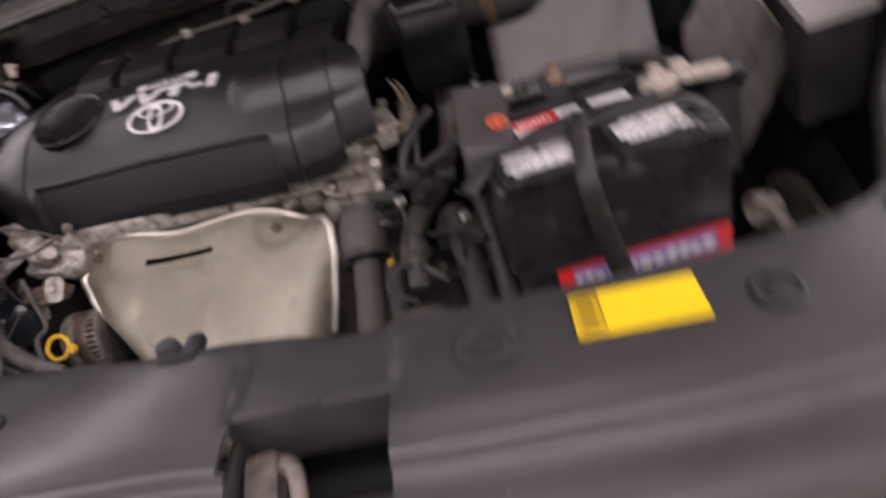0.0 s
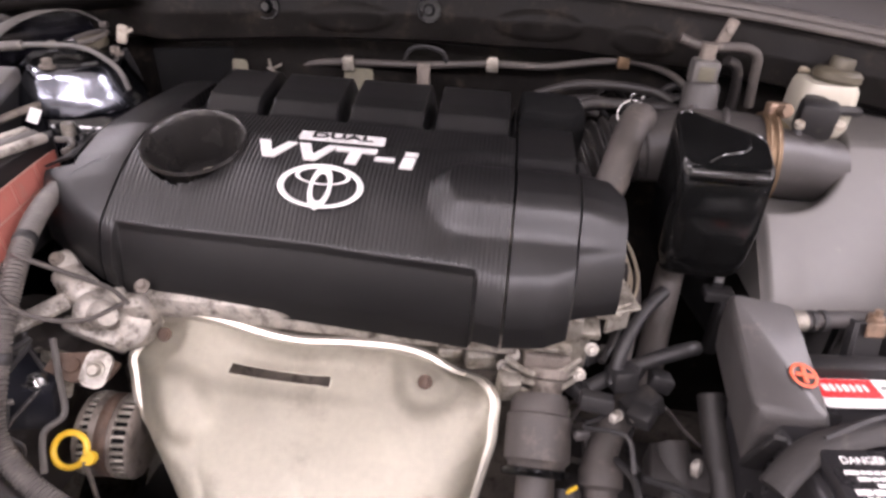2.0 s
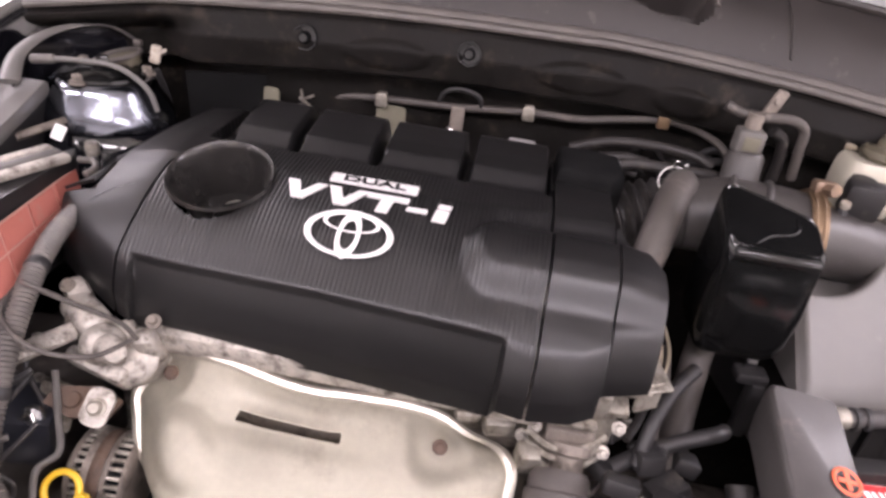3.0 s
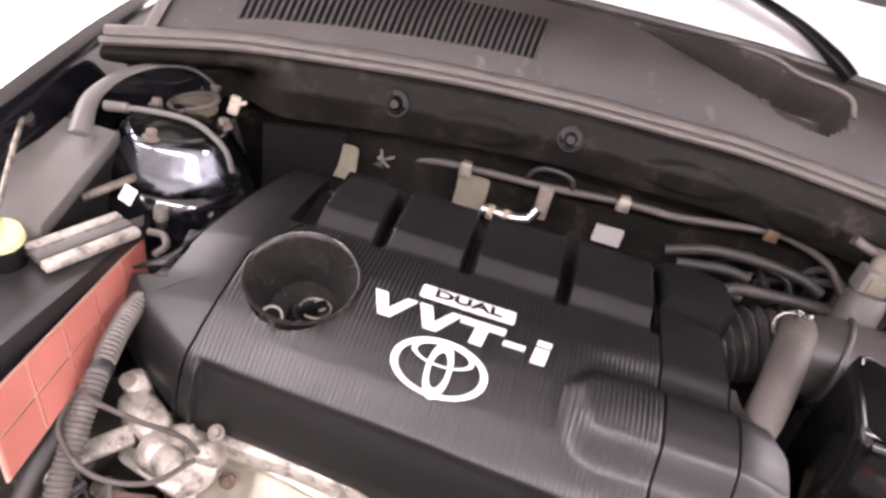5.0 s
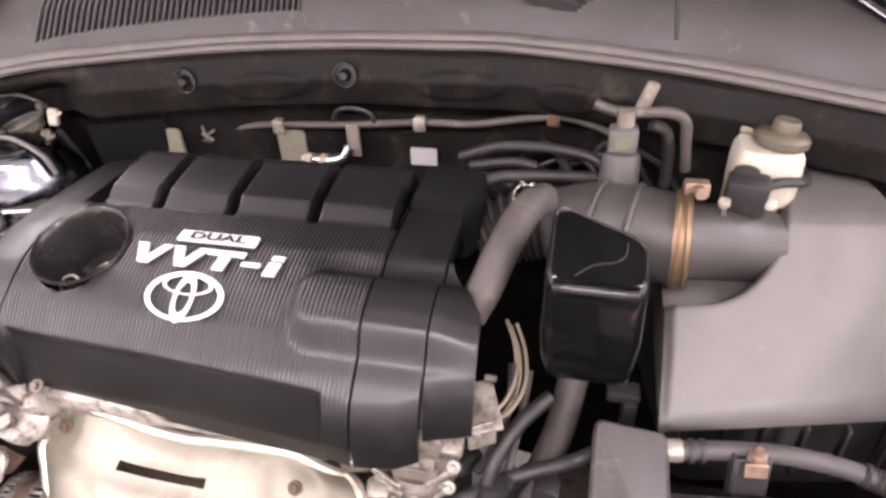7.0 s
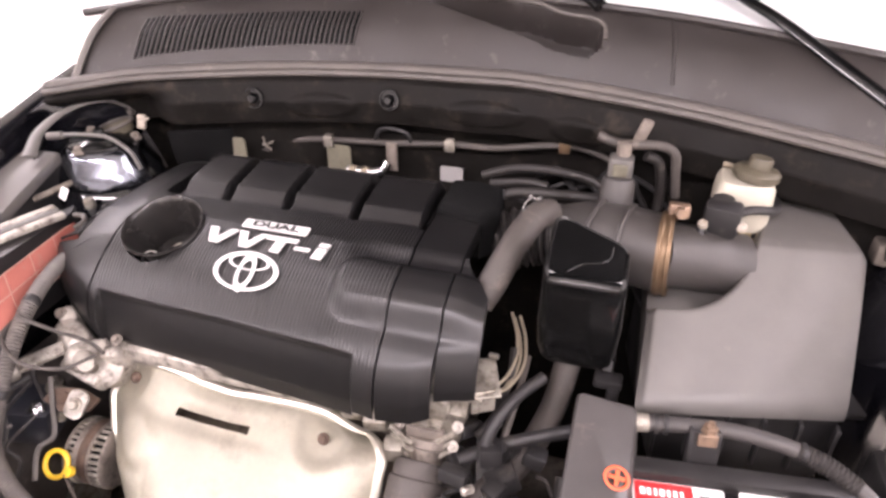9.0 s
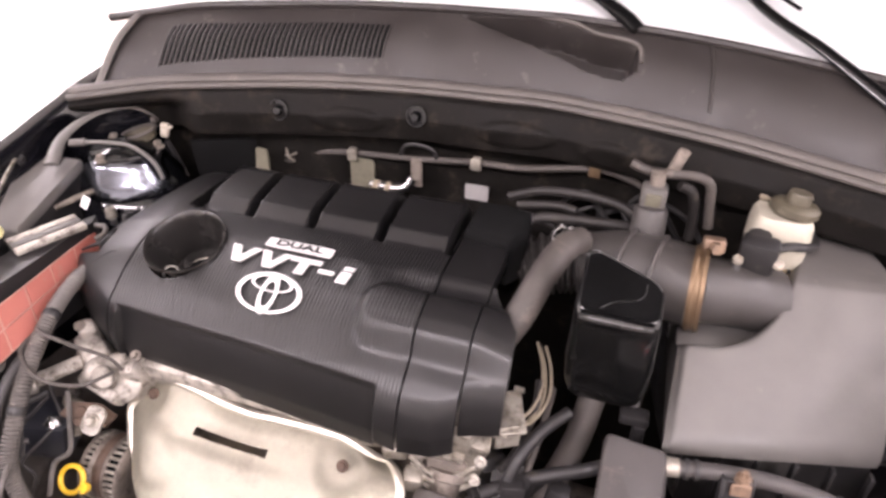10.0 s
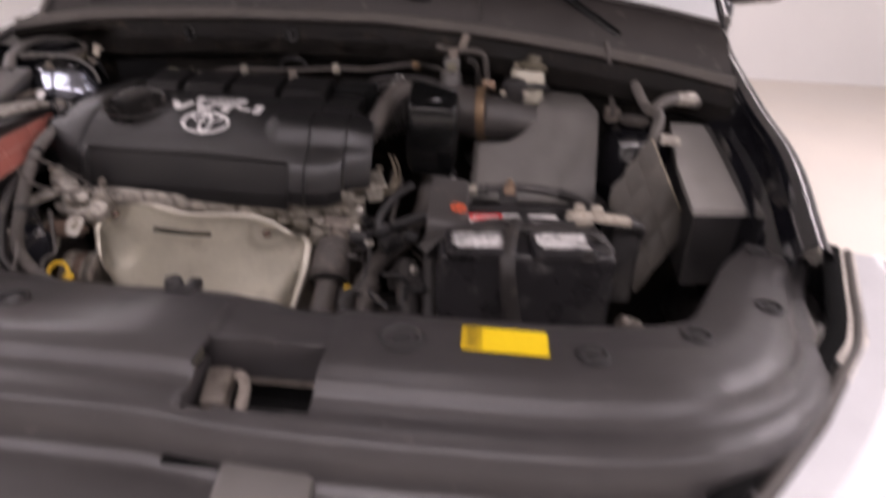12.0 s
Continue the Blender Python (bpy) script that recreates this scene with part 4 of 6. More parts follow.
# mounting tab with its bolt
TAB = Matrix.Translation((-0.432, -0.115, 0.806)) @ pose(0, 0, 0, 50, 14, 0)
part("mounting_tab", prism(rounded(0.024, 0.034, 0.009), 0.004, TAB), ALU_CAST, alternator)
part("bolt", lathe([(0, 0.008), (0.0045, 0.008), (0.006, 0.006), (0.006, 0.002), (0.0085, 0.0015), (0.0085, 0.0), (0, 0)], TAB @ Matrix.Translation((0, 0, 0.0041)), 12), ALU, alternator)

dipstick = thing("oil_dipstick", "yellow plastic ring handle of the oil dipstick", "dipstick")
DM = aimed((-0.449, -0.156, 0.742), (0.05, -0.75, 0.65))
part("ring_handle", ring(0.0155, 0.0031, DM, 32, 10), YELLOW_PLASTIC, dipstick)
part("stem", lathe([(0, 0.004), (0.006, 0.004), (0.007, 0.0), (0.006, -0.004), (0, -0.004)], DM @ Matrix.Translation((0.019, -0.006, 0)), 16), YELLOW_PLASTIC, dipstick)
part("rod", tube([(-0.432, -0.163, 0.738), (-0.430, -0.165, 0.71), (-0.43, -0.170, 0.60)], 0.0022, n=4, seg=8), ALU_DARK, dipstick, "thin dark steel rod")

# ---------------------------------------------------------------- air filter box and intake
def lid_z(x, y, s):
    """The lid's height: a front slope up to a crease, and a low bench under the intake pipe; s counts from the front edge."""
    z = lerp(s, (0.0, 0.005, 0.012, 0.160, 0.176, 0.25, 0.305, 0.318), (0.846, 0.855, 0.862, 0.972, 0.976, 0.982, 0.985, 0.974))
    far = lerp(s, (0.0, 0.16, 0.318), (0.428, 0.420, 0.384))
    z -= lerp(s, (0.0, 0.15, 0.20), (0.012, 0.012, 0.045)) * step(far, far + 0.018, x) + 0.012 * (1 - step(0.195, 0.206, x)) + 0.020 * (x - 0.196) / 0.234 * (1 - s / 0.318) ** 2
    a, b, r = 0.310 + 0.22 * (y - 0.213) - x, s - 0.088, 0.06
    d = r - math.hypot(r - a, r - b) if a < r and b < r else min(a, b)
    return z - step(-0.003, 0.022, d) * max(0.0, z - 0.904)


def lid_pt(u, v):
    x, s = 0.196 + (0.226 + 0.012 * v) * u, 0.318 * v
    y = 0.022 + 0.078 * u * (1 - v) + s
    return Vector((x, y, lid_z(x, y, s)))


def skirted(fn, nx, ny, to_z):
    bm = sheet(fn, nx, ny)
    ext = bmesh.ops.extrude_edge_only(bm, edges=[e for e in bm.edges if e.is_boundary])
    for v in [g for g in ext["geom"] if isinstance(g, bmesh.types.BMVert)]:
        v.co.z = to_z(v.co)
    return bm


airbox = thing("air_filter_box", "grey-black plastic air filter box beside the battery", "air filter box")
part("lid", skirted(lid_pt, 110, 110, lambda c: 0.842 - 0.024 * (c.x - 0.196) / 0.234), PLASTIC_GREY, airbox, "plain dusty lid")
part("base", rbox(0.205, 0.235, 0.12, Matrix.Translation((0.308, 0.205, 0.700)) @ pose(0, 0, 0, 0, 0, 10), 0.018), PLASTIC, airbox)
part("rim", joined(rbox(0.222, 0.255, 0.010, Matrix.Translation((0.312, 0.215, 0.818)) @ pose(0, 0, 0, 0, 5, 14), 0.003)), PLASTIC, airbox)
for x in (0.225, 0.262, 0.299, 0.336, 0.373, 0.410):
    part("rib", rbox(0.004, 0.012, 0.07, Matrix.Translation((x, 0.056 + 0.1 * (x - 0.2), 0.758)), 0.001, 1), PLASTIC, airbox)
clip = part("latch_bracket", joined(rbox(0.032, 0.022, 0.012, Matrix.Translation((0.165, 0.070, 0.832)), 0.003), rbox(0.012, 0.003, 0.035, Matrix.Translation((0.163, 0.074, 0.842)), 0.001), rbox(0.014, 0.018, 0.07, Matrix.Translation((0.172, 0.064, 0.765)), 0.003)), PLASTIC, airbox)
part("steel_tab", rbox(0.010, 0.0025, 0.022, Matrix.Translation((0.162, 0.070, 0.852)) @ pose(0, 0, 0, -15), 0.0008, 1), STEEL, clip)

duct = thing("intake_duct", "black rubber intake duct with a bellows and a clamp", "intake duct")
part("elbow", tube([(0.205, 0.175, 0.955), (0.165, 0.185, 0.955), (0.12, 0.198, 0.952), (0.075, 0.20, 0.945)], [0.047, 0.047, 0.044, 0.038], n=10, seg=28), DUCT, duct)
part("raised_rib", ring(0.047, 0.0035, aimed((0.160, 0.186, 0.955), (1, -0.25, 0)), 32, 8), DUCT, duct)
part("raised_rib", ring(0.046, 0.0030, aimed((0.125, 0.197, 0.953), (1, -0.3, 0)), 32, 8), DUCT, duct)
part("bellows", tube([(0.085, 0.20, 0.947), (0.045, 0.20, 0.94), (0.0, 0.19, 0.925)], 0.037, n=30, seg=24, ribs=8, rib=0.0035), RUBBER, duct)
part("sensor_pipe", tube([(0.20, 0.182, 0.951), (0.245, 0.196, 0.944), (0.272, 0.203, 0.938), (0.297, 0.210, 0.934)], [0.040, 0.039, 0.038, 0.038], n=8, seg=32), DUCT, duct, "smooth black plastic pipe")
clampm = aimed((0.207, 0.175, 0.956), (1, -0.1, 0.08))
band = part("hose_clamp", lathe([(0.0475, -0.008), (0.0500, -0.008), (0.0500, -0.003), (0.0490, -0.002), (0.0490, 0.002), (0.0500, 0.003), (0.0500, 0.008), (0.0475, 0.008)], clampm, 48), BRASS, duct, "brownish zinc-plated clamp")
part("clamp_wire", ring(0.0505, 0.0010, clampm @ Matrix.Translation((0, 0, 0.004)), 48, 6), BRASS, band)
part("clamp_wire", ring(0.0505, 0.0010, clampm @ Matrix.Translation((0, 0, -0.004)), 48, 6), BRASS, band)
part("clamp_screw", joined(rbox(0.024, 0.017, 0.016, Matrix.Translation((0.214, 0.188, 1.000)) @ pose(0, 0, 0, -10), 0.003), lathe([(0, 0.018), (0.0065, 0.018), (0.007, 0.0), (0, 0)], aimed((0.214, 0.184, 1.009), (0.1, -1, 0.3)), 6)), COPPER, band)
part("stub", lathe([(0, 0.034), (0.017, 0.034), (0.020, 0.030), (0.021, 0.0), (0.026, -0.015), (0, -0.015)], aimed((0.142, 0.232, 0.985), (0, 0.15, 1)), 24), DUCT, duct)

valve = thing("vacuum_valve", "grey vacuum valve with two thin pipes above the duct", "valve")
part("body", rbox(0.030, 0.026, 0.028, Matrix.Translation((0.142, 0.245, 1.015)), 0.004), PLASTIC_GREY, valve)
part("window", rbox(0.018, 0.003, 0.016, Matrix.Translation((0.142, 0.2315, 1.021)), 0.002), PAD, valve)
part("cross_pipe", tube([(0.110, 0.258, 1.062), (0.130, 0.256, 1.056), (0.155, 0.256, 1.055), (0.185, 0.258, 1.056), (0.203, 0.262, 1.046), (0.208, 0.266, 1.02), (0.214, 0.272, 0.985)], 0.0058, n=6, seg=10), RUBBER_BROWN, valve)
part("lug", joined(rbox(0.014, 0.007, 0.036, Matrix.Translation((0.156, 0.262, 1.052)) @ pose(0, 0, 0, 0, 18), 0.003), lathe([(0, 0.005), (0.004, 0.005), (0.004, -0.005), (0, -0.005)], aimed((0.162, 0.258, 1.074), (0, -1, 0.2)), 12)), ALU_DARK, valve)
part("neck", lathe([(0, 0.02), (0.009, 0.02), (0.009, 0), (0, 0)], Matrix.Translation((0.143, 0.25, 1.04)), 16), ALU_DARK, valve)
part("second_pipe", tube([(0.170, 0.262, 1.040), (0.186, 0.268, 1.030), (0.194, 0.275, 1.00), (0.196, 0.28, 0.96)], 0.0065, n=6, seg=10), RUBBER, valve)

sensor = thing("airflow_sensor", "black airflow sensor plug on the intake pipe", "sensor")
part("plug", joined(rbox(0.040, 0.028, 0.040, Matrix.Translation((0.264, 0.206, 0.978)) @ pose(0, 0, 0, 8, 0, -12), 0.006), lathe([(0, 0.014), (0.012, 0.014), (0.013, 0.0), (0, 0)], Matrix.Translation((0.262, 0.215, 1.004)), 20)), CABLE, sensor)
part("lead", tube([(0.275, 0.212, 0.998), (0.295, 0.220, 1.004), (0.325, 0.24, 0.998), (0.335, 0.30, 0.985)], 0.0055, n=6, seg=8), CABLE, sensor)
for x, y, z in ((0.243, 0.192, 0.987), (0.284, 0.190, 0.990)):
    part("screw", lathe([(0, 0.006), (0.0055, 0.005), (0.006, 0.0), (0, 0)], aimed((x, y, z + 0.004), (-0.1, -0.4, 1)), 12), CLAMP_PALE, sensor)
part("tail", tube([(0.243, 0.193, 0.985), (0.240, 0.183, 0.972), (0.238, 0.172, 0.962)], 0.0065, n=4, seg=8), CABLE, sensor)

breather = thing("breather_hose", "dusty brown-grey rubber breather hose", "hose")
part("hose", tube([(0.068, 0.176, 0.990), (0.058, 0.150, 0.997), (0.046, 0.118, 0.990), (0.036, 0.088, 0.975), (0.026, 0.062, 0.955), (0.014, 0.045, 0.935)], 0.0165, n=8, seg=16), RUBBER_BROWN, breather)
part("spring_clip", joined(ring(0.0150, 0.0014, aimed((0.053, 0.158, 0.999), (0.3, 0.95, -0.2)), 24, 6), tube([(0.050, 0.156, 1.012), (0.046, 0.150, 1.022), (0.050, 0.146, 1.024)], 0.0012, n=3, seg=6), tube([(0.056, 0.157, 1.012), (0.060, 0.152, 1.020), (0.058, 0.147, 1.022)], 0.0012, n=3, seg=6)), STEEL, breather)


def res_ring(z, grow, tilt, r=0.014):
    pts = [(x, y - 0.035 * (x + 0.044) / 0.088 * max(0.0, (y + 0.041) / 0.082)) for x, y in rounded(0.088, 0.082, r, 6)]
    return [(0.124 + x * grow, 0.070 + y * grow, z + tilt * y * grow) for x, y in pts]


resonator = thing("air_resonator", "glossy black plastic air resonator box", "resonator")
part("body", loft([res_ring(0.878, 0.76, 0), res_ring(0.886, 0.88, 0), res_ring(0.902, 0.95, 0), res_ring(0.94, 1.0, 0.1), res_ring(0.985, 0.97, 0.35), res_ring(1.003, 0.965, 0.42), res_ring(1.010, 0.94, 0.42), res_ring(1.013, 0.88, 0.42), res_ring(1.0115, 0.855, 0.42), res_ring(1.0115, 0.80, 0.42), res_ring(1.0115, 0.3, 0.42)]), GLOSS_BLACK, resonator)
part("front_lip", tube([(0.090, 0.034, 0.990), (0.105, 0.0315, 0.991), (0.143, 0.0315, 0.991), (0.158, 0.034, 0.990)], 0.0075, n=6, seg=12), GLOSS_BLACK, resonator)
part("moulded_ridge", tube([(0.124 + x, 0.070 + y, 1.0118 + 0.42 * y) for x, y in ((-0.018, -0.030), (-0.004, -0.020), (0.014, -0.015), (0.022, -0.008), (0.023, 0.004))], 0.0014, n=5, seg=6), GLOSS_BLACK, resonator)

reservoir = thing("brake_fluid_reservoir", "milky plastic brake fluid reservoir with an olive cap", "fluid reservoir")
part("tank", loft([[(0.289 + x * g, 0.262 + y * g, z) for x, y in rounded(0.066, 0.066, 0.018, 6)] for z, g in ((0.968, 0.92), (0.974, 0.98), (1.005, 1.0), (1.020, 0.96), (1.027, 0.85))]), TANK, reservoir)
part("joint_band", loft([[(0.289 + x, 0.262 + y, z) for x, y in rounded(0.058, 0.058, 0.016, 6)] for z in (0.960, 0.970)]), CABLE, reservoir, "dark seam round the tank")
part("lower_tank", rbox(0.060, 0.060, 0.052, Matrix.Translation((0.287, 0.262, 0.936)), 0.015), material("stained_tank_plastic", (0.30, 0.24, 0.14), rough=0.4, var=0.2), reservoir)
part("cap", lathe([(0, 0.024), (0.012, 0.024), (0.0135, 0.021), (0.0135, 0.012), (0.023, 0.011), (0.027, 0.007), (0.027, 0.0), (0.023, -0.004), (0, -0.004)], Matrix.Translation((0.298, 0.262, 1.029)) @ pose(0, 0, 0, -4, 6), 32), CAP, reservoir, "olive screw cap")
part("level_tab", rbox(0.016, 0.010, 0.008, Matrix.Translation((0.270, 0.285, 1.028)), 0.002), CREAM, reservoir)

# ---------------------------------------------------------------- battery
battery = thing("car_battery", "black car battery with red and white labels in its tray", "battery")
BX0, BX1, BY0, BY1, BZ = 0.166, 0.416, -0.220, -0.058, 0.856
part("case", loft([[((BX0 + BX1) / 2 + x * g, (BY0 + BY1) / 2 + y * g + 0.004, z) for x, y in rounded(BX1 - BX0, BY1 - BY0, 0.010, 4)] for z, g in ((0.655, 0.955), (0.742, 0.965), (0.744, 1.0), (0.846, 1.0), (0.853, 0.985), (BZ, 0.96))]), CASE, battery, "black moulded case")
for x0, x1 in ((0.174, 0.268), (0.294, 0.384)):
    cap = part("vent_cap", rbox(x1 - x0, 0.062, 0.016, Matrix.Translation(((x0 + x1) / 2, -0.192, BZ - 0.004)) @ pose(0, 0, 0, 4), 0.005), CASE, battery, "vent cap with white warning print")
    rr = random.Random(int(x0 * 1000))
    rows = 8
    if x0 < 0.2:
        rows = 6
        lettering("DANGER / POISON", 0.0085, 0.0002, Matrix.Translation(((x0 + x1) / 2, -0.1745, BZ + 0.0138)) @ pose(0, 0, 0, 4), WHITE, cap, "lettering", 0.0, 0.0001)
    for row in range(rows):
        x = x0 + 0.008 + (0.006 if row < 2 else 0)
        while x < x1 - 0.012:
            w = min(rr.uniform(0.003, 0.012), x1 - 0.009 - x)
            if rr.random() < 0.90:
                part("print_bar", rbox(w, 0.0030 + 0.0012 * (row in (2, 7)), 0.0005, Matrix.Translation((x + w / 2, -0.2110 + 0.0052 * row, BZ + 0.0128 + 0.07 * (0.0052 * row - 0.019))) @ pose(0, 0, 0, 4), 0), WHITE, cap, smooth=False)
            x += w + 0.0014
lab = part("red_label", prism(rounded(0.082, 0.034, 0.002, 2), 0.0008, Matrix.Translation((0.256, -0.094, BZ + 0.0025))), WHITE, battery, "white label with a red field")
part("red_field", prism(rounded(0.052, 0.022, 0.001, 2), 0.0006, Matrix.Translation((0.243, -0.0895, BZ + 0.0036))), RED, lab)
for k, w in enumerate((0.007, 0.005, 0.004, 0.006, 0.004, 0.005, 0.004)):
    part("print_bar", prism(rounded(w * 0.75, 0.008, 0.0008, 2), 0.0004, Matrix.Translation((0.224 + 0.0058 * k, -0.0895, BZ + 0.0044))), WHITE, lab)
part("print_bar", prism(rounded(0.020, 0.0025, 0.0004, 2), 0.0004, Matrix.Translation((0.284, -0.088, BZ + 0.0036))), CABLE, lab)
part("white_label", prism(rounded(0.046, 0.030, 0.005, 3), 0.0008, Matrix.Translation((0.333, -0.090, BZ + 0.0025))), WHITE, battery, "plain white sticker")
part("rear_rail", rbox(0.245, 0.020, 0.018, Matrix.Translation((0.291, -0.066, BZ - 0.004)), 0.004), PLASTIC, battery)
part("ledge", tube([(BX0 + 0.004, BY0 + 0.002, 0.745), (0.23, BY0 + 0.001, 0.745), (0.35, BY0 + 0.001, 0.745), (BX1 - 0.004, BY0 + 0.002, 0.745)], 0.0028, n=4, seg=8), CASE, battery)
# front label below the case's ledge, printed in violet on red
fl = part("front_label", rbox(0.20, 0.0015, 0.042, Matrix.Translation((0.312, BY0 + 0.0035, 0.694)), 0), RED, battery, "red front label with a violet stripe and white edge", smooth=False)
part("label_edge", rbox(0.20, 0.0012, 0.007, Matrix.Translation((0.312, BY0 + 0.0022, 0.694)), 0), WHITE, fl, smooth=False)
part("label_stripe", rbox(0.165, 0.0012, 0.026, Matrix.Translation((0.312, BY0 + 0.0022, 0.705)), 0), BLUE, fl, smooth=False)
rr = random.Random(3)
x = 0.232
while x < 0.385:
    w = rr.uniform(0.006, 0.013)
    part("print_bar", rbox(w, 0.0010, rr.uniform(0.012, 0.018), Matrix.Translation((x, BY0 + 0.0012, 0.709)) @ pose(0, 0, 0, 0, 12), 0), SILVER, fl, smooth=False)
    x += w + 0.004

holddown = thing("battery_clamp", "black steel battery hold-down bar and strap", "battery clamp")
part("bar", tube([(0.140, -0.182, 0.846), (0.158, -0.170, 0.858), (0.182, -0.158, 0.865), (0.230, -0.146, 0.868), (0.290, -0.142, 0.868), (0.350, -0.144, 0.867), (0.400, -0.155, 0.862), (0.424, -0.165, 0.84)], 0.0118, n=8, seg=12, flat=0.42), RUBBER, holddown)
part("bar_ridge", tube([(0.185, -0.154, 0.868), (0.24, -0.136, 0.874), (0.30, -0.130, 0.875), (0.37, -0.134, 0.872)], 0.0036, n=6, seg=8), CABLE, holddown)
part("strap", tube([(0.281, -0.140, 0.880), (0.267, -0.188, 0.874), (0.258, -0.218, 0.864), (0.257, -0.235, 0.842), (0.263, -0.241, 0.800), (0.278, -0.250, 0.720), (0.290, -0.257, 0.620)], [0.008, 0.009, 0.010, 0.011, 0.012, 0.0125, 0.013], n=8, seg=12, flat=0.34), RUBBER, holddown)
part("rod_bracket", joined(rbox(0.026, 0.004, 0.058, Matrix.Translation((0.283, -0.052, 0.836)) @ pose(0, 0, 0, -14), 0.001, 1), rbox(0.003, 0.012, 0.056, Matrix.Translation((0.270, -0.046, 0.836)) @ pose(0, 0, 0, -14), 0.001, 1), rbox(0.003, 0.012, 0.056, Matrix.Translation((0.296, -0.046, 0.836)) @ pose(0, 0, 0, -14), 0.001, 1)), CABLE, holddown)
part("copper_plate", rbox(0.018, 0.003, 0.013, Matrix.Translation((0.283, -0.0475, 0.882)) @ pose(0, 0, 0, -14), 0.001, 1), COPPER, holddown)
part("nut", lathe([(0, 0.016), (0.004, 0.016), (0.005, 0.009), (0.009, 0.008), (0.010, 0.0), (0, 0)], Matrix.Translation((0.285, -0.038, 0.892)) @ Matrix.Scale(0.8, 4), 6), COPPER, holddown)

terminal = thing("positive_terminal_cover", "dark grey plastic cover of the positive terminal", "terminal cover")
part("hood", loft([[(0.162 + x * g + sx, -0.078 + y * g, z + 0.26 * y - 0.10 * x) for x, y in rounded(0.064, 0.122, 0.008, 4)] for z, g, sx in ((0.822, 1.0, 0.008), (0.845, 1.0, 0.005), (0.871, 0.97, 0.003), (0.879, 0.93, 0.002), (0.882, 0.86, 0.002))]), HOOD, terminal)
tm = Matrix.Translation((0.181, -0.098, 0.8759)) @ pose(0, 0, 0, 14.6, 5.7)
mark = part("plus_mark", ring(0.0105, 0.0016, tm @ Matrix.Diagonal((1, 1, 0.4, 1)), 28, 6), ORANGE, terminal, "orange plus sign in a ring")
part("plus_bar", rbox(0.015, 0.0036, 0.0010, tm, 0), ORANGE, mark, smooth=False)
part("plus_bar", rbox(0.0036, 0.015, 0.0012, tm, 0), ORANGE, mark, smooth=False)
part("red_dot", rbox(0.003, 0.005, 0.006, Matrix.Translation((0.1382, -0.112, 0.852)), 0.001), RED, terminal)
part("side_flap", rbox(0.030, 0.006, 0.05, Matrix.Translation((0.150, -0.138, 0.805)) @ pose(0, 0, 0, 14, 12, 0), 0.002), PLASTIC, terminal)

ground_clamp = thing("negative_terminal_clamp", "pale corroded battery terminal clamp", "terminal clamp")
part("clamp", joined(rbox(0.040, 0.026, 0.020, Matrix.Translation((0.368, -0.088, 0.858)) @ pose(0, 0, 0, 0, 0, 12), 0.006), lathe([(0, 0.03), (0.008, 0.03), (0.010, 0.0), (0, 0)], Matrix.Translation((0.366, -0.085, 0.858)), 16)), CLAMP_PALE, ground_clamp)
part("lug", joined(rbox(0.060, 0.020, 0.012, Matrix.Translation((0.418, -0.078, 0.860)) @ pose(0, 0, 0, 0, 6, 6), 0.003), rbox(0.018, 0.018, 0.022, Matrix.Translation((0.395, -0.075, 0.862)), 0.004)), CLAMP_PALE, ground_clamp)
part("cable", tube([(0.445, -0.075, 0.858), (0.470, -0.060, 0.845), (0.480, -0.01, 0.80), (0.470, 0.03, 0.74)], 0.008, n=6, seg=10), CABLE, ground_clamp)

cable = thing("battery_cable", "black sleeved cable behind the battery", "cable")
part("sleeve", tube([(0.178, -0.030, 0.878), (0.205, -0.026, 0.880), (0.245, -0.022, 0.884), (0.290, -0.020, 0.886), (0.340, -0.024, 0.882), (0.385, -0.040, 0.872), (0.415, -0.062, 0.858)], 0.0080, n=8, seg=12), HOOD, cable)
for x, y, z in ((0.213, -0.0255, 0.8805), (0.222, -0.0245, 0.8815), (0.345, -0.0245, 0.8815)):
    part("cable_ring", lathe([(0.0075, -0.002), (0.0100, -0.002), (0.0100, 0.002), (0.0075, 0.002)], aimed((x, y, z), (1, 0.08, 0.06)), 20), CABLE, cable)
part("corrugated_end", tube([(0.340, -0.024, 0.882), (0.365, -0.031, 0.878), (0.390, -0.043, 0.870)], 0.0090, n=8, seg=12, ribs=14, rib=0.0008), RUBBER, cable)
part("ferrule", tube([(0.172, -0.031, 0.877), (0.190, -0.028, 0.879), (0.206, -0.026, 0.880)], 0.0095, n=4, seg=12), ALU, cable)

def turned(ob, x, y, deg):
    """Turns a finished thing about an upright line."""
    ob.matrix_basis = Matrix.Translation((x, y, 0)) @ pose(0, 0, 0, 0, 0, deg) @ Matrix.Translation((-x, -y, 0))


for ob in (battery, holddown):
    turned(ob, 0.20, -0.14, 7)
    ob.matrix_basis = Matrix.Translation((-0.012, -0.005, 0)) @ ob.matrix_basis

tray = thing("battery_tray", "black plastic battery tray on its bracket", "tray")
part("tray", rbox(0.28, 0.20, 0.03, Matrix.Translation((0.292, -0.142, 0.625)), 0.008), FELT_AND_SHADE, tray)
part("bracket", rbox(0.20, 0.14, 0.17, Matrix.Translation((0.30, -0.10, 0.455)), 0.01), CABLE, tray)

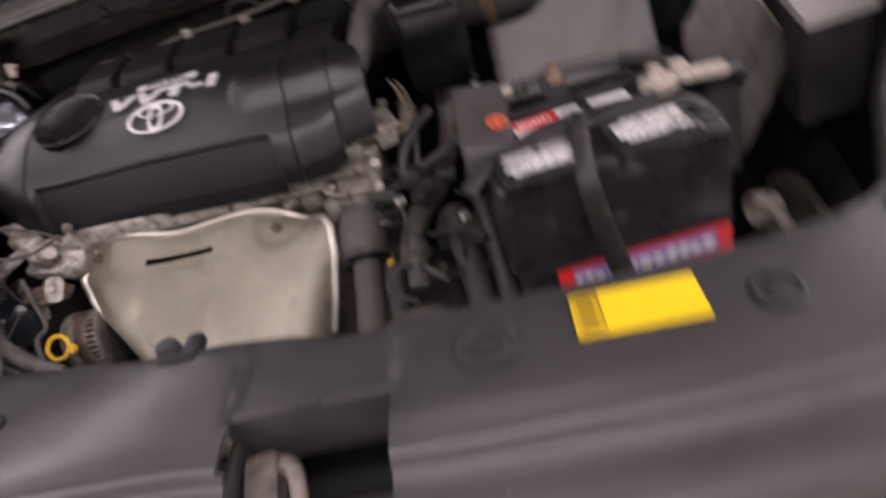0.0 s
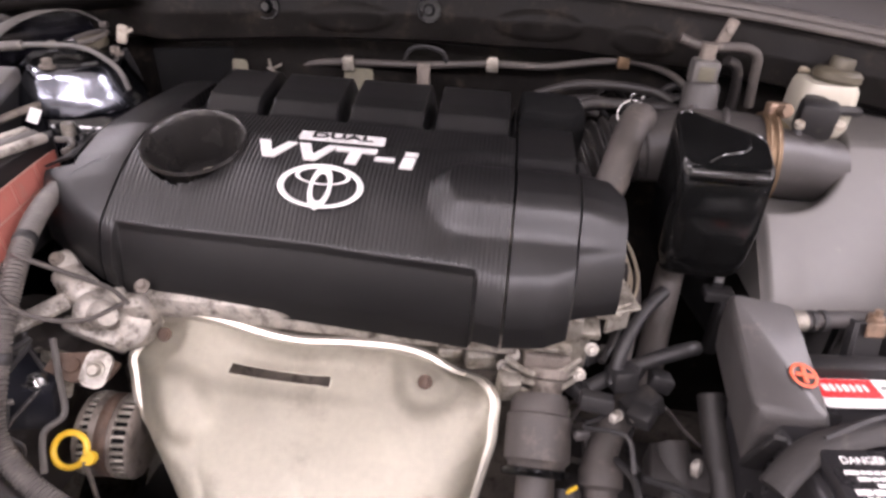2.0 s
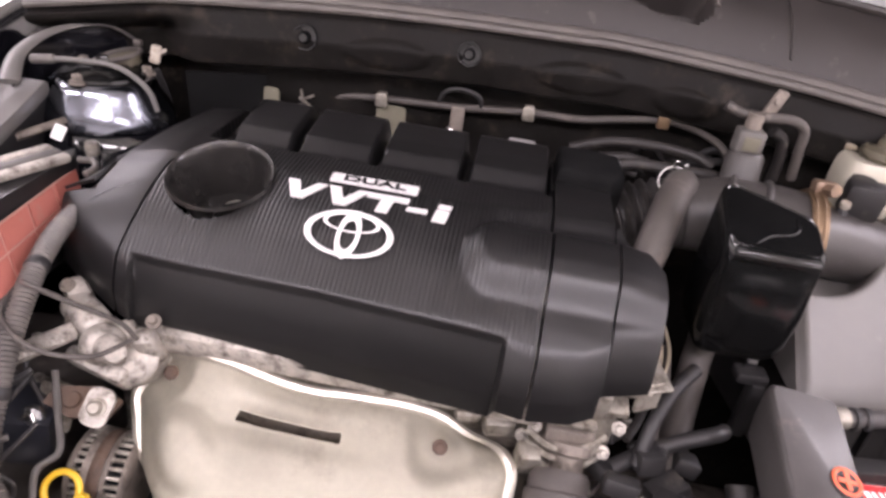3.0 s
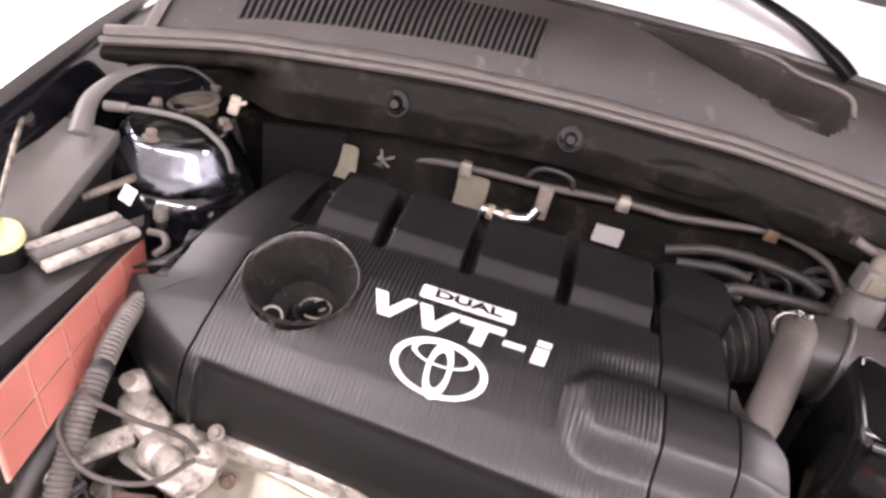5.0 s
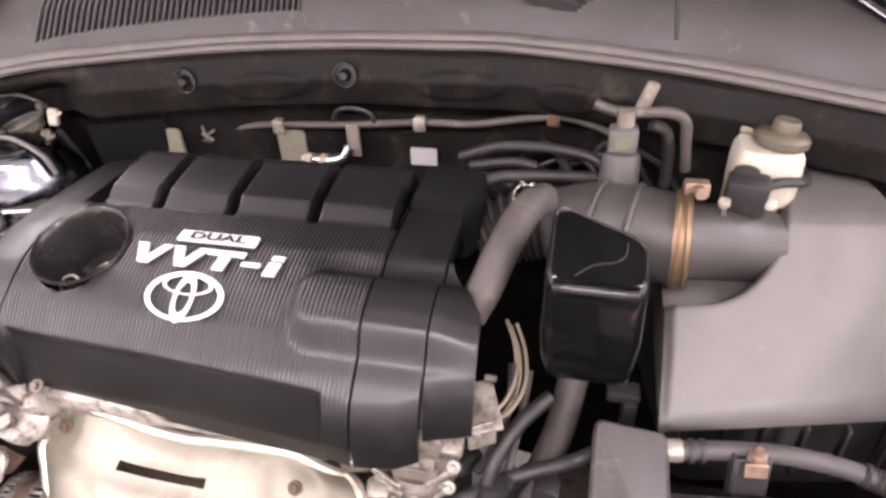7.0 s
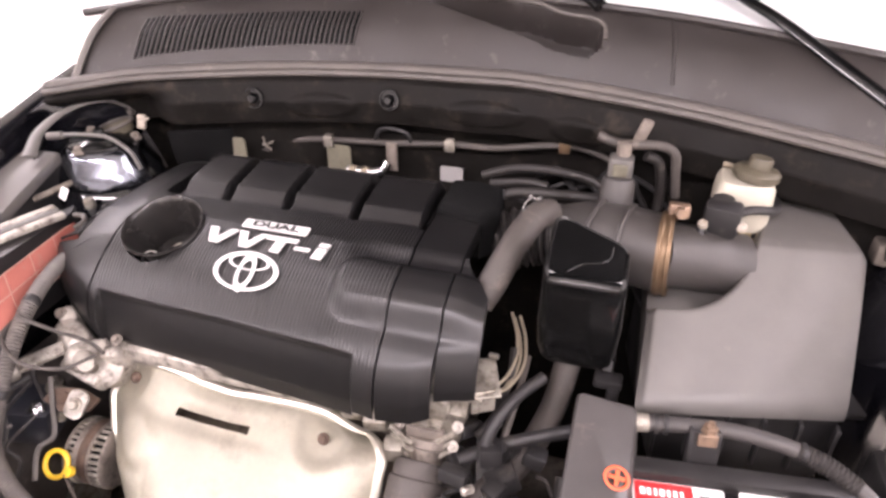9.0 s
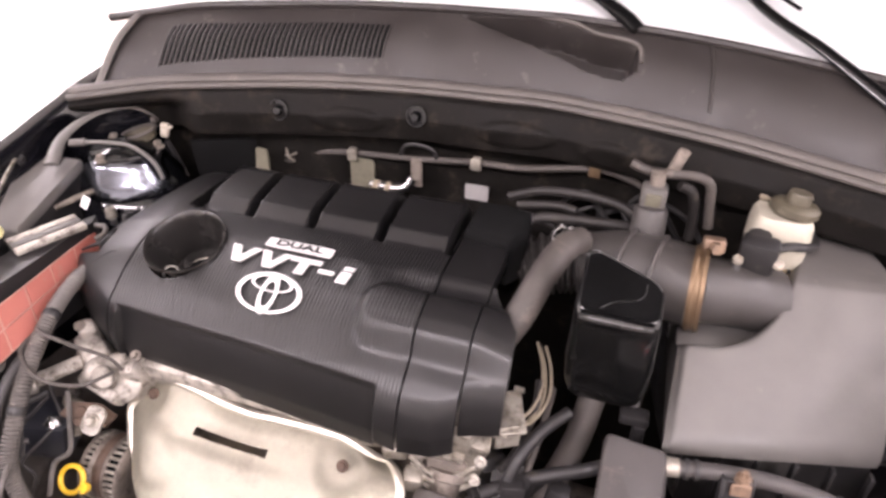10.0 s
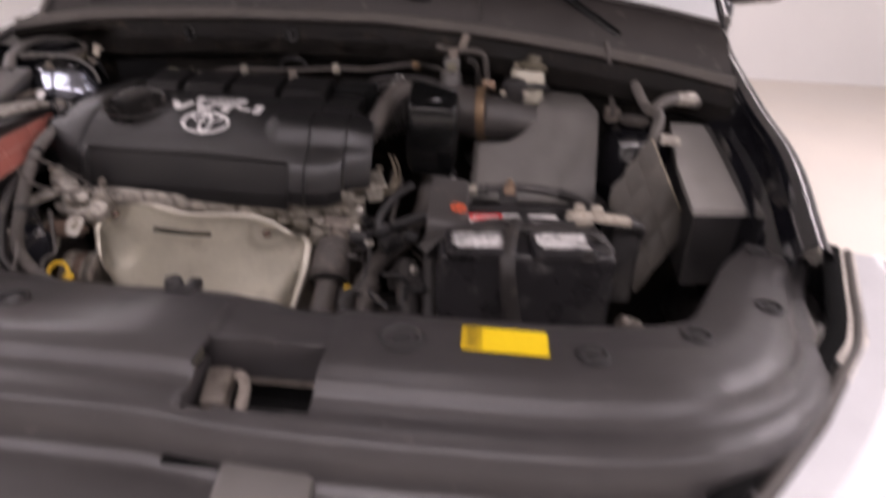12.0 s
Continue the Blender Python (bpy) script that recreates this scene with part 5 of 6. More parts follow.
# ---------------------------------------------------------------- hoses between engine and battery
def hose(name, pts, r, mat, label, ends=(), ribs=0, rib=0.0):
    h = thing(name, label, "hose")
    part("tube", tube(pts, r, n=8, seg=16, ribs=ribs, rib=rib), mat, h)
    for at, d, er in ends:
        part("hose_end", lathe([(0, 0.014), (er * 0.9, 0.014), (er, 0.011), (er, -0.011), (er * 0.9, -0.014), (0, -0.014)], aimed(at, d), 20), CABLE, h)
    return h


h = hose("radiator_hose", [(-0.018, -0.085, 0.785), (-0.018, -0.125, 0.755), (-0.020, -0.175, 0.72), (-0.020, -0.205, 0.705), (-0.006, -0.225, 0.700), (0.022, -0.215, 0.704), (0.052, -0.205, 0.704), (0.074, -0.222, 0.700), (0.084, -0.250, 0.680), (0.086, -0.29, 0.64)], 0.0180, RUBBER_BROWN, "dusty brown-black rubber radiator hose")
h.location = (-0.004, 0.010, -0.014)
part("quick_coupling", lathe([(0, 0.040), (0.025, 0.040), (0.028, 0.034), (0.028, 0.022), (0.031, 0.020), (0.031, -0.020), (0.027, -0.024), (0.026, -0.034), (0, -0.034)], aimed((-0.018, -0.100, 0.772), (0, 0.75, 0.62)), 28), RUBBER_BROWN, h, "thick moulded coupling")
part("coupling_ring", ring(0.029, 0.004, aimed((-0.018, -0.124, 0.752), (0, 0.75, 0.62)), 28, 8), GLOSS_BLACK, h)
part("second_branch", tube([(0.012, -0.13, 0.74), (0.014, -0.19, 0.70), (0.012, -0.25, 0.655)], 0.015, n=6, seg=12), RUBBER, h)
part("yellow_tag", rbox(0.012, 0.004, 0.012, Matrix.Translation((0.012, -0.135, 0.745)) @ pose(0, 0, 0, 30, 0, 40), 0.002), YELLOW_PLASTIC, h)

h = hose("heater_hose", [(0.122, 0.110, 0.875), (0.116, 0.090, 0.832), (0.107, 0.055, 0.790), (0.086, -0.010, 0.772), (0.056, -0.055, 0.758), (0.040, -0.090, 0.742), (0.038, -0.112, 0.728)], 0.0155, RUBBER_BROWN, "dusty dark rubber heater hose")
part("end_fitting", joined(lathe([(0, 0.03), (0.018, 0.03), (0.021, 0.024), (0.021, 0.010), (0.016, 0.006), (0.015, -0.02), (0, -0.02)], aimed((0.040, -0.120, 0.721), (0, 0.8, 0.6)), 24)), RUBBER_BROWN, h)
part("end_fitting", lathe([(0, 0.012), (0.013, 0.012), (0.015, 0.008), (0.015, -0.012), (0, -0.012)], aimed((0.040, -0.138, 0.708), (0, 0.8, 0.6)), 20), RUBBER_BROWN, h)
hose("wiring_harness", [(0.140, 0.02, 0.80), (0.120, -0.01, 0.82), (0.085, -0.02, 0.81), (0.050, -0.035, 0.800), (0.020, -0.055, 0.795)], 0.0075, CABLE, "taped black wiring harness with plugs")
hose("wiring_harness", [(0.095, 0.03, 0.86), (0.070, 0.0, 0.85), (0.052, -0.03, 0.83), (0.045, -0.05, 0.80)], 0.007, CABLE, "taped black wiring harness with plugs")
hose("coolant_pipe", [(0.100, -0.085, 0.765), (0.108, -0.13, 0.74), (0.116, -0.19, 0.705), (0.118, -0.27, 0.65)], 0.0175, RUBBER, "dark plastic coolant pipe with a worn edge")
hose("coolant_pipe", [(0.138, -0.05, 0.80), (0.142, -0.10, 0.765), (0.148, -0.17, 0.71), (0.150, -0.25, 0.64)], 0.013, RUBBER, "dark plastic coolant pipe with a worn edge")
plug = thing("connector_block", "black plastic wiring connectors beside the engine", "connector")
rnd = random.Random(11)
for k in range(9):
    part("connector", rbox(rnd.uniform(0.018, 0.034), rnd.uniform(0.016, 0.026), rnd.uniform(0.014, 0.022), Matrix.Translation((0.045 + rnd.uniform(-0.03, 0.055), -0.045 + rnd.uniform(-0.05, 0.04), 0.795 + rnd.uniform(-0.02, 0.015))) @ pose(0, 0, 0, rnd.uniform(-20, 20), rnd.uniform(-20, 20), rnd.uniform(-60, 60)), 0.003), CABLE, plug)
part("relay_block", rbox(0.055, 0.04, 0.03, Matrix.Translation((0.104, -0.105, 0.735)) @ pose(0, 0, 0, 8, 4, -8), 0.004), RUBBER, plug)

loom = thing("wire_bundle", "three cream sleeved wires looping down beside the engine cover", "wires")
for k, (dx, dz) in enumerate(((0, 0), (0.006, 0.004), (-0.004, 0.007))):
    part("wire", tube([(0.048 + dx, 0.095, 0.885 + dz), (0.060 + dx, 0.070, 0.872 + dz), (0.064 + dx, 0.040, 0.858 + dz), (0.052 + dx, 0.010, 0.848 + dz), (0.026 + dx, -0.008, 0.846 + dz)], 0.0019, n=8, seg=8), CREAM, loom)
part("wire", tube([(0.056, 0.055, 0.872), (0.058, 0.025, 0.85), (0.048, -0.005, 0.82), (0.034, -0.03, 0.81)], 0.0045, n=6, seg=8), RUBBER, loom)
part("wire", tube([(0.072, 0.06, 0.86), (0.070, 0.02, 0.84), (0.062, -0.02, 0.80)], 0.004, n=6, seg=8), RUBBER_BROWN, loom)
stud = thing("cover_stud", "bright steel stud beside the engine cover", "stud")
part("shank", lathe([(0, 0.010), (0.0032, 0.010), (0.0035, 0.0), (0, 0)], aimed((0.036, 0.012, 0.893), (1, -0.1, 0.1)), 12), ALU, stud)

gearbox = thing("gearbox_top", "dirty dark gearbox top under the hoses", "gearbox")
part("casing", loft([[(0.105 + x * g, -0.10 + y * g, z) for x, y in rounded(0.26, 0.30, 0.05, 6)] for z, g in ((0.50, 1.05), (0.60, 1.0), (0.635, 0.92), (0.645, 0.80))]), RUBBER, gearbox)
rnd = random.Random(5)
for k in range(9):
    bolt("bolt", (0.00 + 0.20 * rnd.random(), -0.20 + 0.18 * rnd.random(), 0.643), pose(0, 0, 0, rnd.uniform(-8, 8)), 0.006, ALU_DARK, gearbox, 0.010)
under_loom = thing("lower_wiring", "tangle of thin dark wires and clips beside the gearbox", "wires")
for k in range(14):
    a, b = rnd.uniform(0.0, 0.13), rnd.uniform(-0.16, 0.02)
    pts = [(a, b, rnd.uniform(0.70, 0.78))]
    for j in range(4):
        pts.append((pts[-1][0] + rnd.uniform(-0.03, 0.035), pts[-1][1] + rnd.uniform(-0.05, 0.02), pts[-1][2] + rnd.uniform(-0.03, 0.025)))
    part("wire", tube(pts, rnd.uniform(0.0018, 0.0042), n=6, seg=7), rnd.choice((CABLE, RUBBER, RUBBER_BROWN, CABLE)), under_loom)
for k in range(8):
    part("clip", rbox(rnd.uniform(0.008, 0.016), 0.008, rnd.uniform(0.008, 0.014), Matrix.Translation((rnd.uniform(0.01, 0.13), rnd.uniform(-0.12, 0.02), rnd.uniform(0.76, 0.80))) @ pose(0, 0, 0, rnd.uniform(-40, 40), rnd.uniform(-40, 40), rnd.uniform(0, 90)), 0.002, 1), rnd.choice((CABLE, HOOD, ALU_CAST)), under_loom)

# ---------------------------------------------------------------- wings, wheels, mirror and wipers
def wing(side, name):
    s = -1 if side < 0 else 1
    if s > 0:
        line = [(0.70, 0.75, 1.12), (0.675, 0.48, 1.10), (0.652, 0.32, 1.07), (0.670, 0.17, 1.005), (0.678, 0.05, 0.970), (0.681, -0.02, 0.940), (0.684, -0.08, 0.900), (0.690, -0.13, 0.862)]
    else:
        line = [(-0.79, 0.80, 1.095), (-0.745, 0.48, 1.078), (-0.725, 0.30, 1.060), (-0.708, 0.12, 1.025), (-0.690, -0.02, 0.998), (-0.668, -0.18, 0.945), (-0.645, -0.32, 0.900)]
    pts = spline(line, 10)
    prof = [(-0.045, -0.30), (-0.040, -0.055), (-0.030, -0.045), (-0.012, -0.040), (-0.004, -0.020), (0.0, -0.004), (0.006, 0.001), (0.022, 0.004), (0.040, -0.004), (0.056, -0.028), (0.070, -0.075), (0.080, -0.16), (0.085, -0.32), (0.08, -0.50)]

    def fn(u, v):
        f = u * (len(pts) - 1)
        k = min(int(f), len(pts) - 2)
        p = pts[k].lerp(pts[k + 1], f - k)
        g = v * (len(prof) - 1)
        j = min(int(g), len(prof) - 2)
        d = prof[j][0] + (prof[j + 1][0] - prof[j][0]) * (g - j)
        z = prof[j][1] + (prof[j + 1][1] - prof[j][1]) * (g - j)
        return p + Vector((s * d, 0, z))
    return part(name, sheet(fn, 70, 52, 0.002), BODY, car, "glossy black painted wing")


wing(1, "wing")
wing(-1, "wing")
# inner aprons down to the wheel arches
for s, x0 in ((1, 0.640), (-1, -0.675)):
    part("inner_apron", sheet(lambda u, v: Vector((x0 + s * 0.02 * math.sin(3 * u), 0.45 - (0.54 if s > 0 else 0.85) * u, 0.99 - 0.10 * u - 0.60 * v)), 16, 12, 0.003), BODY, car, "black painted inner wing")
part("undertray", rbox(1.30, 0.95, 0.02, Matrix.Translation((0.0, -0.02, 0.235)), 0.004), CABLE, car)
part("cross_member", rbox(1.10, 0.05, 0.26, Matrix.Translation((0.0, -0.42, 0.48)), 0.01), CABLE, car)
part("radiator", rbox(0.72, 0.035, 0.40, Matrix.Translation((-0.08, -0.375, 0.34)), 0.006), ALU_DARK, car)
for s in (-1, 1):
    wheel = part("wheel", lathe([(0.10, -0.10), (0.20, -0.105), (0.21, -0.09), (0.21, 0.09), (0.20, 0.105), (0.05, 0.06), (0, 0.06)], pose(s * 0.74, 0.10, 0.335, 0, 90 * s, 0), 40), ALU, car)
    part("tyre", lathe([(0.21, -0.09), (0.24, -0.11), (0.31, -0.108), (0.333, -0.09), (0.335, 0.0), (0.333, 0.09), (0.31, 0.108), (0.24, 0.11), (0.21, 0.09)], pose(s * 0.74, 0.10, 0.335, 0, 90 * s, 0), 56), RUBBER, wheel)
# headlight lens and bumper corner at each front corner
for s, cx in ((1, 0.0), (-1, 0.04)):
    def lens(u, v, s=s, cx=cx):
        a = lerp(u, (0, 0.35, 0.7, 1), (0.445, 0.545, 0.65, 0.735))
        b = lerp(u, (0, 0.35, 0.7, 1), (-0.61, -0.50, -0.36, -0.15))
        out = Vector((0.55 + 0.4 * u, -0.85 + 0.5 * u, 0)).normalized()
        w = lerp(v, (0, 0.15, 0.5, 1), (0.0, 0.03, 0.085, 0.11))
        h = lerp(v, (0, 0.15, 0.5, 1), (0.835, 0.838, 0.79, 0.60)) + 0.035 * u
        return Vector((s * (a + out.x * w) + cx * s * -1, b + out.y * w, h))
    part("headlight", sheet(lens, 36, 20, 0.004), HEADLIGHT, car, "glossy headlight lens painted pale with the wall's reflection").matrix_basis = FRONT
    part("headlight_seal", tube([lens(i / 12, 0.0) + Vector((-0.006 * s, 0.006, 0.002)) for i in range(13)], 0.006, n=4, seg=8), SEAL, car).matrix_basis = FRONT
    # A flat black strip stands in for the shaded gap beside the lens.
    part("gap_shade_strip", tube([lens(i / 12, 0.0) + Vector((-0.024 * s, 0.018, 0.004)) for i in range(13)], 0.012, n=4, seg=8, flat=0.35), FELT_AND_SHADE, car).matrix_basis = FRONT
    for k in range(6):
        q = lens(0.08 + 0.1 * k, 0.0)
        part("headlight_clip", rbox(0.010, 0.014, 0.006, Matrix.Translation(q + Vector((-0.018 * s, 0.012, -0.004))) @ pose(0, 0, 0, 0, 0, 45 * s), 0.002), PANEL, car).matrix_basis = FRONT
part("bumper_skin", sheet(lambda u, v: Vector((-0.50 + 1.04 * u, -0.645 - 0.06 * math.sin(math.pi * u) - 0.02 * v, 0.775 - 0.45 * v)), 40, 12, 0.004), BODY, car, "black bumper front").matrix_basis = FRONT

mirror = part("door_mirror", loft([[(0.885 + x * g, 0.93 + dy, 1.215 + y * g + 0.12 * x) for x, y in rounded(0.27, 0.19, 0.06, 6)] for dy, g in ((-0.085, 0.55), (-0.075, 0.80), (-0.04, 0.97), (0.02, 1.0), (0.05, 0.97))]), GLOSS_BLACK, car, "black door mirror housing")
part("mirror_foot", rbox(0.14, 0.05, 0.06, Matrix.Translation((0.735, 0.93, 1.08)) @ pose(0, 0, 0, 0, -18), 0.015), GLOSS_BLACK, mirror)
for s, x in ((1, 0.655), (-1, -0.63)):
    part("pillar", tube([(x, 0.36, 1.12), (x - s * 0.01, 0.68, 1.30), (x - s * 0.05, 1.05, 1.52)], 0.030, n=6, seg=10, flat=0.7), BODY, car)
    part("door", rbox(0.05, 0.75, 0.75, Matrix.Translation((x + s * 0.12, 1.05, 0.40)), 0.02), BODY, car)


def wiper(points, r, name="wiper_arm"):
    return part(name, tube(points, r, n=8, seg=10, flat=0.6), GLOSS_BLACK, car, "black wiper arm")


wiper([(-0.30, 0.52, 1.30), (-0.14, 0.47, 1.26), (0.0, 0.435, 1.225), (0.06, 0.415, 1.20), (0.085, 0.402, 1.185)], [0.006, 0.008, 0.010, 0.015, 0.014])
wiper([(0.05, 0.56, 1.34), (0.16, 0.47, 1.265), (0.235, 0.415, 1.215), (0.30, 0.375, 1.185), (0.38, 0.335, 1.14), (0.46, 0.295, 1.095)], [0.006, 0.007, 0.009, 0.010, 0.012, 0.013])
wiper([(0.03, 0.58, 1.345), (0.15, 0.495, 1.275), (0.27, 0.42, 1.22)], 0.004, "wiper_blade")

# ---------------------------------------------------------------- front panel fittings
PANEL_GRID = [panel_pt(i / 150, (1 + j) / 64) for i in range(151) for j in range(40)]


def panel_top(x, y):
    """The height of the panel's flat upper face."""
    return min(((p.x - x) ** 2 + (p.y - y) ** 2, p.z) for p in PANEL_GRID)[1] + 0.001


def clip_at(x, y, r=0.0125):
    z = panel_top(x, y)
    c = part("panel_clip", lathe([(r * 1.25, -0.0005), (r * 1.25, 0.0022), (r * 1.05, 0.0035), (r * 0.95, 0.0005), (r * 0.9, -0.004), (r * 0.55, -0.004), (r * 0.5, 0.001), (0, 0.002)], Matrix.Translation((x, y, z + 0.0025)), 24), CABLE, panel, "black push-in clip")
    return c


for x, y in ((-0.268, -0.438), (0.146, -0.478), (0.326, -0.482), (0.438, -0.426), (0.545, -0.338), (0.600, -0.165), (-0.46, -0.40)):
    clip_at(x, y, 0.0180 if abs(x - 0.147) < 0.01 else 0.0130)
label = part("warning_label", prism(rounded(0.082, 0.041, 0.002, 3), 0.0007, Matrix.Translation((0.2440, -0.4700, 0.8985)) @ pose(0, 0, 0, -1.5, 0, -1)), YELLOW, panel, "bright yellow warning label")
part("label_band", prism(rounded(0.017, 0.0405, 0.0015, 3), 0.0005, Matrix.Translation((0.2125, -0.4695, 0.8993)) @ pose(0, 0, 0, -1.5, 0, -1)), YELLOW_DARK, label)
for k in range(5):
    part("print_bar", rbox(0.010, 0.0022, 0.0003, Matrix.Translation((0.2125, -0.4835 + 0.007 * k, 0.9000)), 0), CABLE, label, smooth=False)
part("print_bar", rbox(0.0006, 0.040, 0.0004, Matrix.Translation((0.2215, -0.4695, 0.8993)), 0), CABLE, label, smooth=False)

latch = thing("bonnet_latch", "bonnet latch in its recess in the front panel", "latch")
latch.matrix_basis = FRONT @ Matrix.Translation((0.007, 0, 0))
part("recess_frame", joined(rbox(0.132, 0.006, 0.045, Matrix.Translation((0.016, -0.490, 0.848)), 0.002), rbox(0.006, 0.075, 0.05, Matrix.Translation((-0.045, -0.530, 0.825)), 0.002), rbox(0.006, 0.075, 0.05, Matrix.Translation((0.077, -0.530, 0.825)), 0.002)), PANEL, latch)
part("recess_floor", rbox(0.13, 0.11, 0.004, Matrix.Translation((0.016, -0.54, 0.832)), 0), GLOSS_BLACK, latch)
part("striker_plate", rbox(0.026, 0.044, 0.020, Matrix.Translation((-0.026, -0.520, 0.845)) @ pose(0, 0, 0, 12, 0, 8), 0.006), ALU_DARK, latch)
part("hook", tube([(-0.008, -0.515, 0.868), (0.004, -0.530, 0.872), (0.006, -0.556, 0.858), (-0.006, -0.568, 0.845)], 0.0055, n=6, seg=10), ALU_DARK, latch)
part("lever", rbox(0.072, 0.014, 0.010, Matrix.Translation((0.040, -0.545, 0.842)), 0.003), CABLE, latch)
part("front_block", rbox(0.082, 0.080, 0.055, Matrix.Translation((0.044, -0.606, 0.782)) @ pose(0, 0, 0, 10, 0, 4), 0.008), PLASTIC_GREY, latch)
notch = thing("panel_support_catch", "small dark catch in the notch of the front panel", "catch")
notch.matrix_basis = FRONT
part("catch", joined(rbox(0.030, 0.016, 0.026, Matrix.Translation((-0.098, -0.412, 0.872)), 0.004), lathe([(0, 0.012), (0.008, 0.012), (0.011, 0.0), (0, 0)], Matrix.Translation((-0.108, -0.408, 0.892)), 14), rbox(0.014, 0.02, 0.012, Matrix.Translation((-0.088, -0.405, 0.888)), 0.003)), CABLE, notch)
fitting = thing("grille_fitting", "round fittings below the front panel", "fitting")
fitting.matrix_basis = FRONT
part("collar", ring(0.014, 0.006, aimed((-0.118, -0.600, 0.805), (0, -0.6, 0.8)), 24, 8), ALU_DARK, fitting)
part("stub", lathe([(0, 0.02), (0.008, 0.02), (0.010, 0), (0, 0)], aimed((-0.118, -0.600, 0.80), (0, -0.6, 0.8)), 16), ALU_DARK, fitting)
part("collar", ring(0.010, 0.006, aimed((-0.090, -0.602, 0.803), (0, -0.6, 0.8)), 24, 8), CABLE, fitting)
# rusty heater strip of the exhaust shown between shield and panel
strip = thing("exhaust_flange", "rusty ribbed exhaust flange below the heat shield", "exhaust flange")
strip.location = (0.012, -0.012, 0.074)
part("flange", rbox(0.11, 0.03, 0.012, Matrix.Translation((-0.165, -0.265, 0.665)), 0.004), RUST, strip)
for k in range(9):
    part("rib", rbox(0.004, 0.032, 0.014, Matrix.Translation((-0.212 + 0.0115 * k, -0.265, 0.667)), 0.001, 1), RUST, strip)
part("bolt_head", lathe([(0, 0.014), (0.008, 0.014), (0.010, 0.0), (0, 0)], Matrix.Translation((-0.25, -0.262, 0.672)), 6), ALU_DARK, strip)
part("stud", tube([(-0.118, -0.258, 0.672), (-0.098, -0.262, 0.668)], 0.005, n=2, seg=8), ALU_DARK, strip)

# ---------------------------------------------------------------- along the bulkhead
pipe = thing("bulkhead_pipe", "thin grey pipe clipped along the bulkhead", "pipe")
part("pipe", tube([(-0.400, 0.322, 0.962), (-0.36, 0.328, 0.975), (-0.30, 0.332, 0.981), (-0.20, 0.338, 0.984), (-0.105, 0.338, 0.993), (-0.04, 0.337, 0.995), (0.01, 0.335, 1.004), (0.064, 0.332, 1.013), (0.10, 0.328, 1.010), (0.135, 0.322, 0.998), (0.16, 0.31, 0.975)], 0.0048, n=8, seg=10), RUBBER_BROWN, pipe)
for x, y, z, mat in ((-0.298, 0.328, 0.981, ALU), (-0.104, 0.334, 0.993, ALU), (0.064, 0.328, 1.013, BRASS)):
    part("pipe_clip", joined(rbox(0.016, 0.005, 0.018, Matrix.Translation((x, y - 0.004, z - 0.009)), 0.002), rbox(0.012, 0.010, 0.006, Matrix.Translation((x, y, z + 0.004)), 0.001)), mat, pipe)
part("pipe_elbow", tube([(-0.400, 0.322, 0.962), (-0.425, 0.318, 0.955), (-0.450, 0.310, 0.935), (-0.465, 0.30, 0.90)], 0.010, n=6, seg=10), RUBBER_BROWN, pipe)
for k, (dx, dz, a) in enumerate(((0, 0.0, 30), (0.006, 0.006, -30), (-0.004, 0.008, 80))):
    part("spring_clip", rbox(0.018, 0.002, 0.003, Matrix.Translation((-0.398 + dx, 0.308, 0.966 + dz)) @ pose(0, 0, 0, 0, a, 0), 0), ALU, pipe, smooth=False)
lower = thing("lower_bulkhead_pipe", "dull grey pipe crossing in front of the bulkhead", "pipe")
part("pipe", tube([(-0.045, 0.300, 0.968), (0.0, 0.298, 0.985), (0.05, 0.295, 0.990), (0.10, 0.288, 0.988), (0.125, 0.28, 0.98)], 0.0062, n=6, seg=12), RUBBER, lower)
part("branch", tube([(-0.03, 0.290, 0.962), (0.02, 0.287, 0.972), (0.05, 0.285, 0.97)], 0.006, n=6, seg=10), RUBBER, lower)


def pad(x, z, sx, sz, mat, label, name="insulation_pad", r=0.006, y=None):
    p = thing(name, label, "pad")
    yy = seal_y(x) + 0.006 if y is None else y
    part("sheet", prism(rounded(sx, sz, r, 3), 0.004, Matrix.Translation((x, yy, z)) @ pose(0, 0, 0, 90), 0.001, 1), mat, p)
    return p


pad(-0.285, 0.948, 0.040, 0.052, PAD, "olive insulation pad on the bulkhead")
pad(-0.442, 0.962, 0.034, 0.045, PAD, "olive insulation pad on the bulkhead")
pad(-0.105, 0.940, 0.036, 0.024, material("grey_plate", (0.32, 0.31, 0.30), rough=0.5, var=0.15), "small grey plate on the bulkhead", "bulkhead_plate", 0.002)
conn = thing("heater_pipe_joint", "short white and pink heater pipe joint at the bulkhead", "pipe joint")
part("pipe", tube([(-0.265, 0.318, 0.940), (-0.245, 0.314, 0.942), (-0.225, 0.314, 0.942), (-0.208, 0.318, 0.946), (-0.200, 0.324, 0.958)], 0.0070, n=6, seg=12), STEEL, conn)
for x in (-0.254, -0.234):
    part("collar", lathe([(0.007, -0.004), (0.0095, -0.004), (0.0095, 0.004), (0.007, 0.004)], aimed((x, 0.314, 0.941), (1, -0.1, 0)), 16), CREAM, conn)
part("upright", rbox(0.018, 0.006, 0.045, Matrix.Translation((-0.196, 0.332, 0.942)), 0.002), ALU_DARK, conn)
part("loop", tube([(-0.225, 0.338, 0.985), (-0.215, 0.334, 1.004), (-0.195, 0.332, 1.010), (-0.172, 0.334, 1.004), (-0.165, 0.338, 0.985)], 0.003, n=6, seg=8), CABLE, conn)
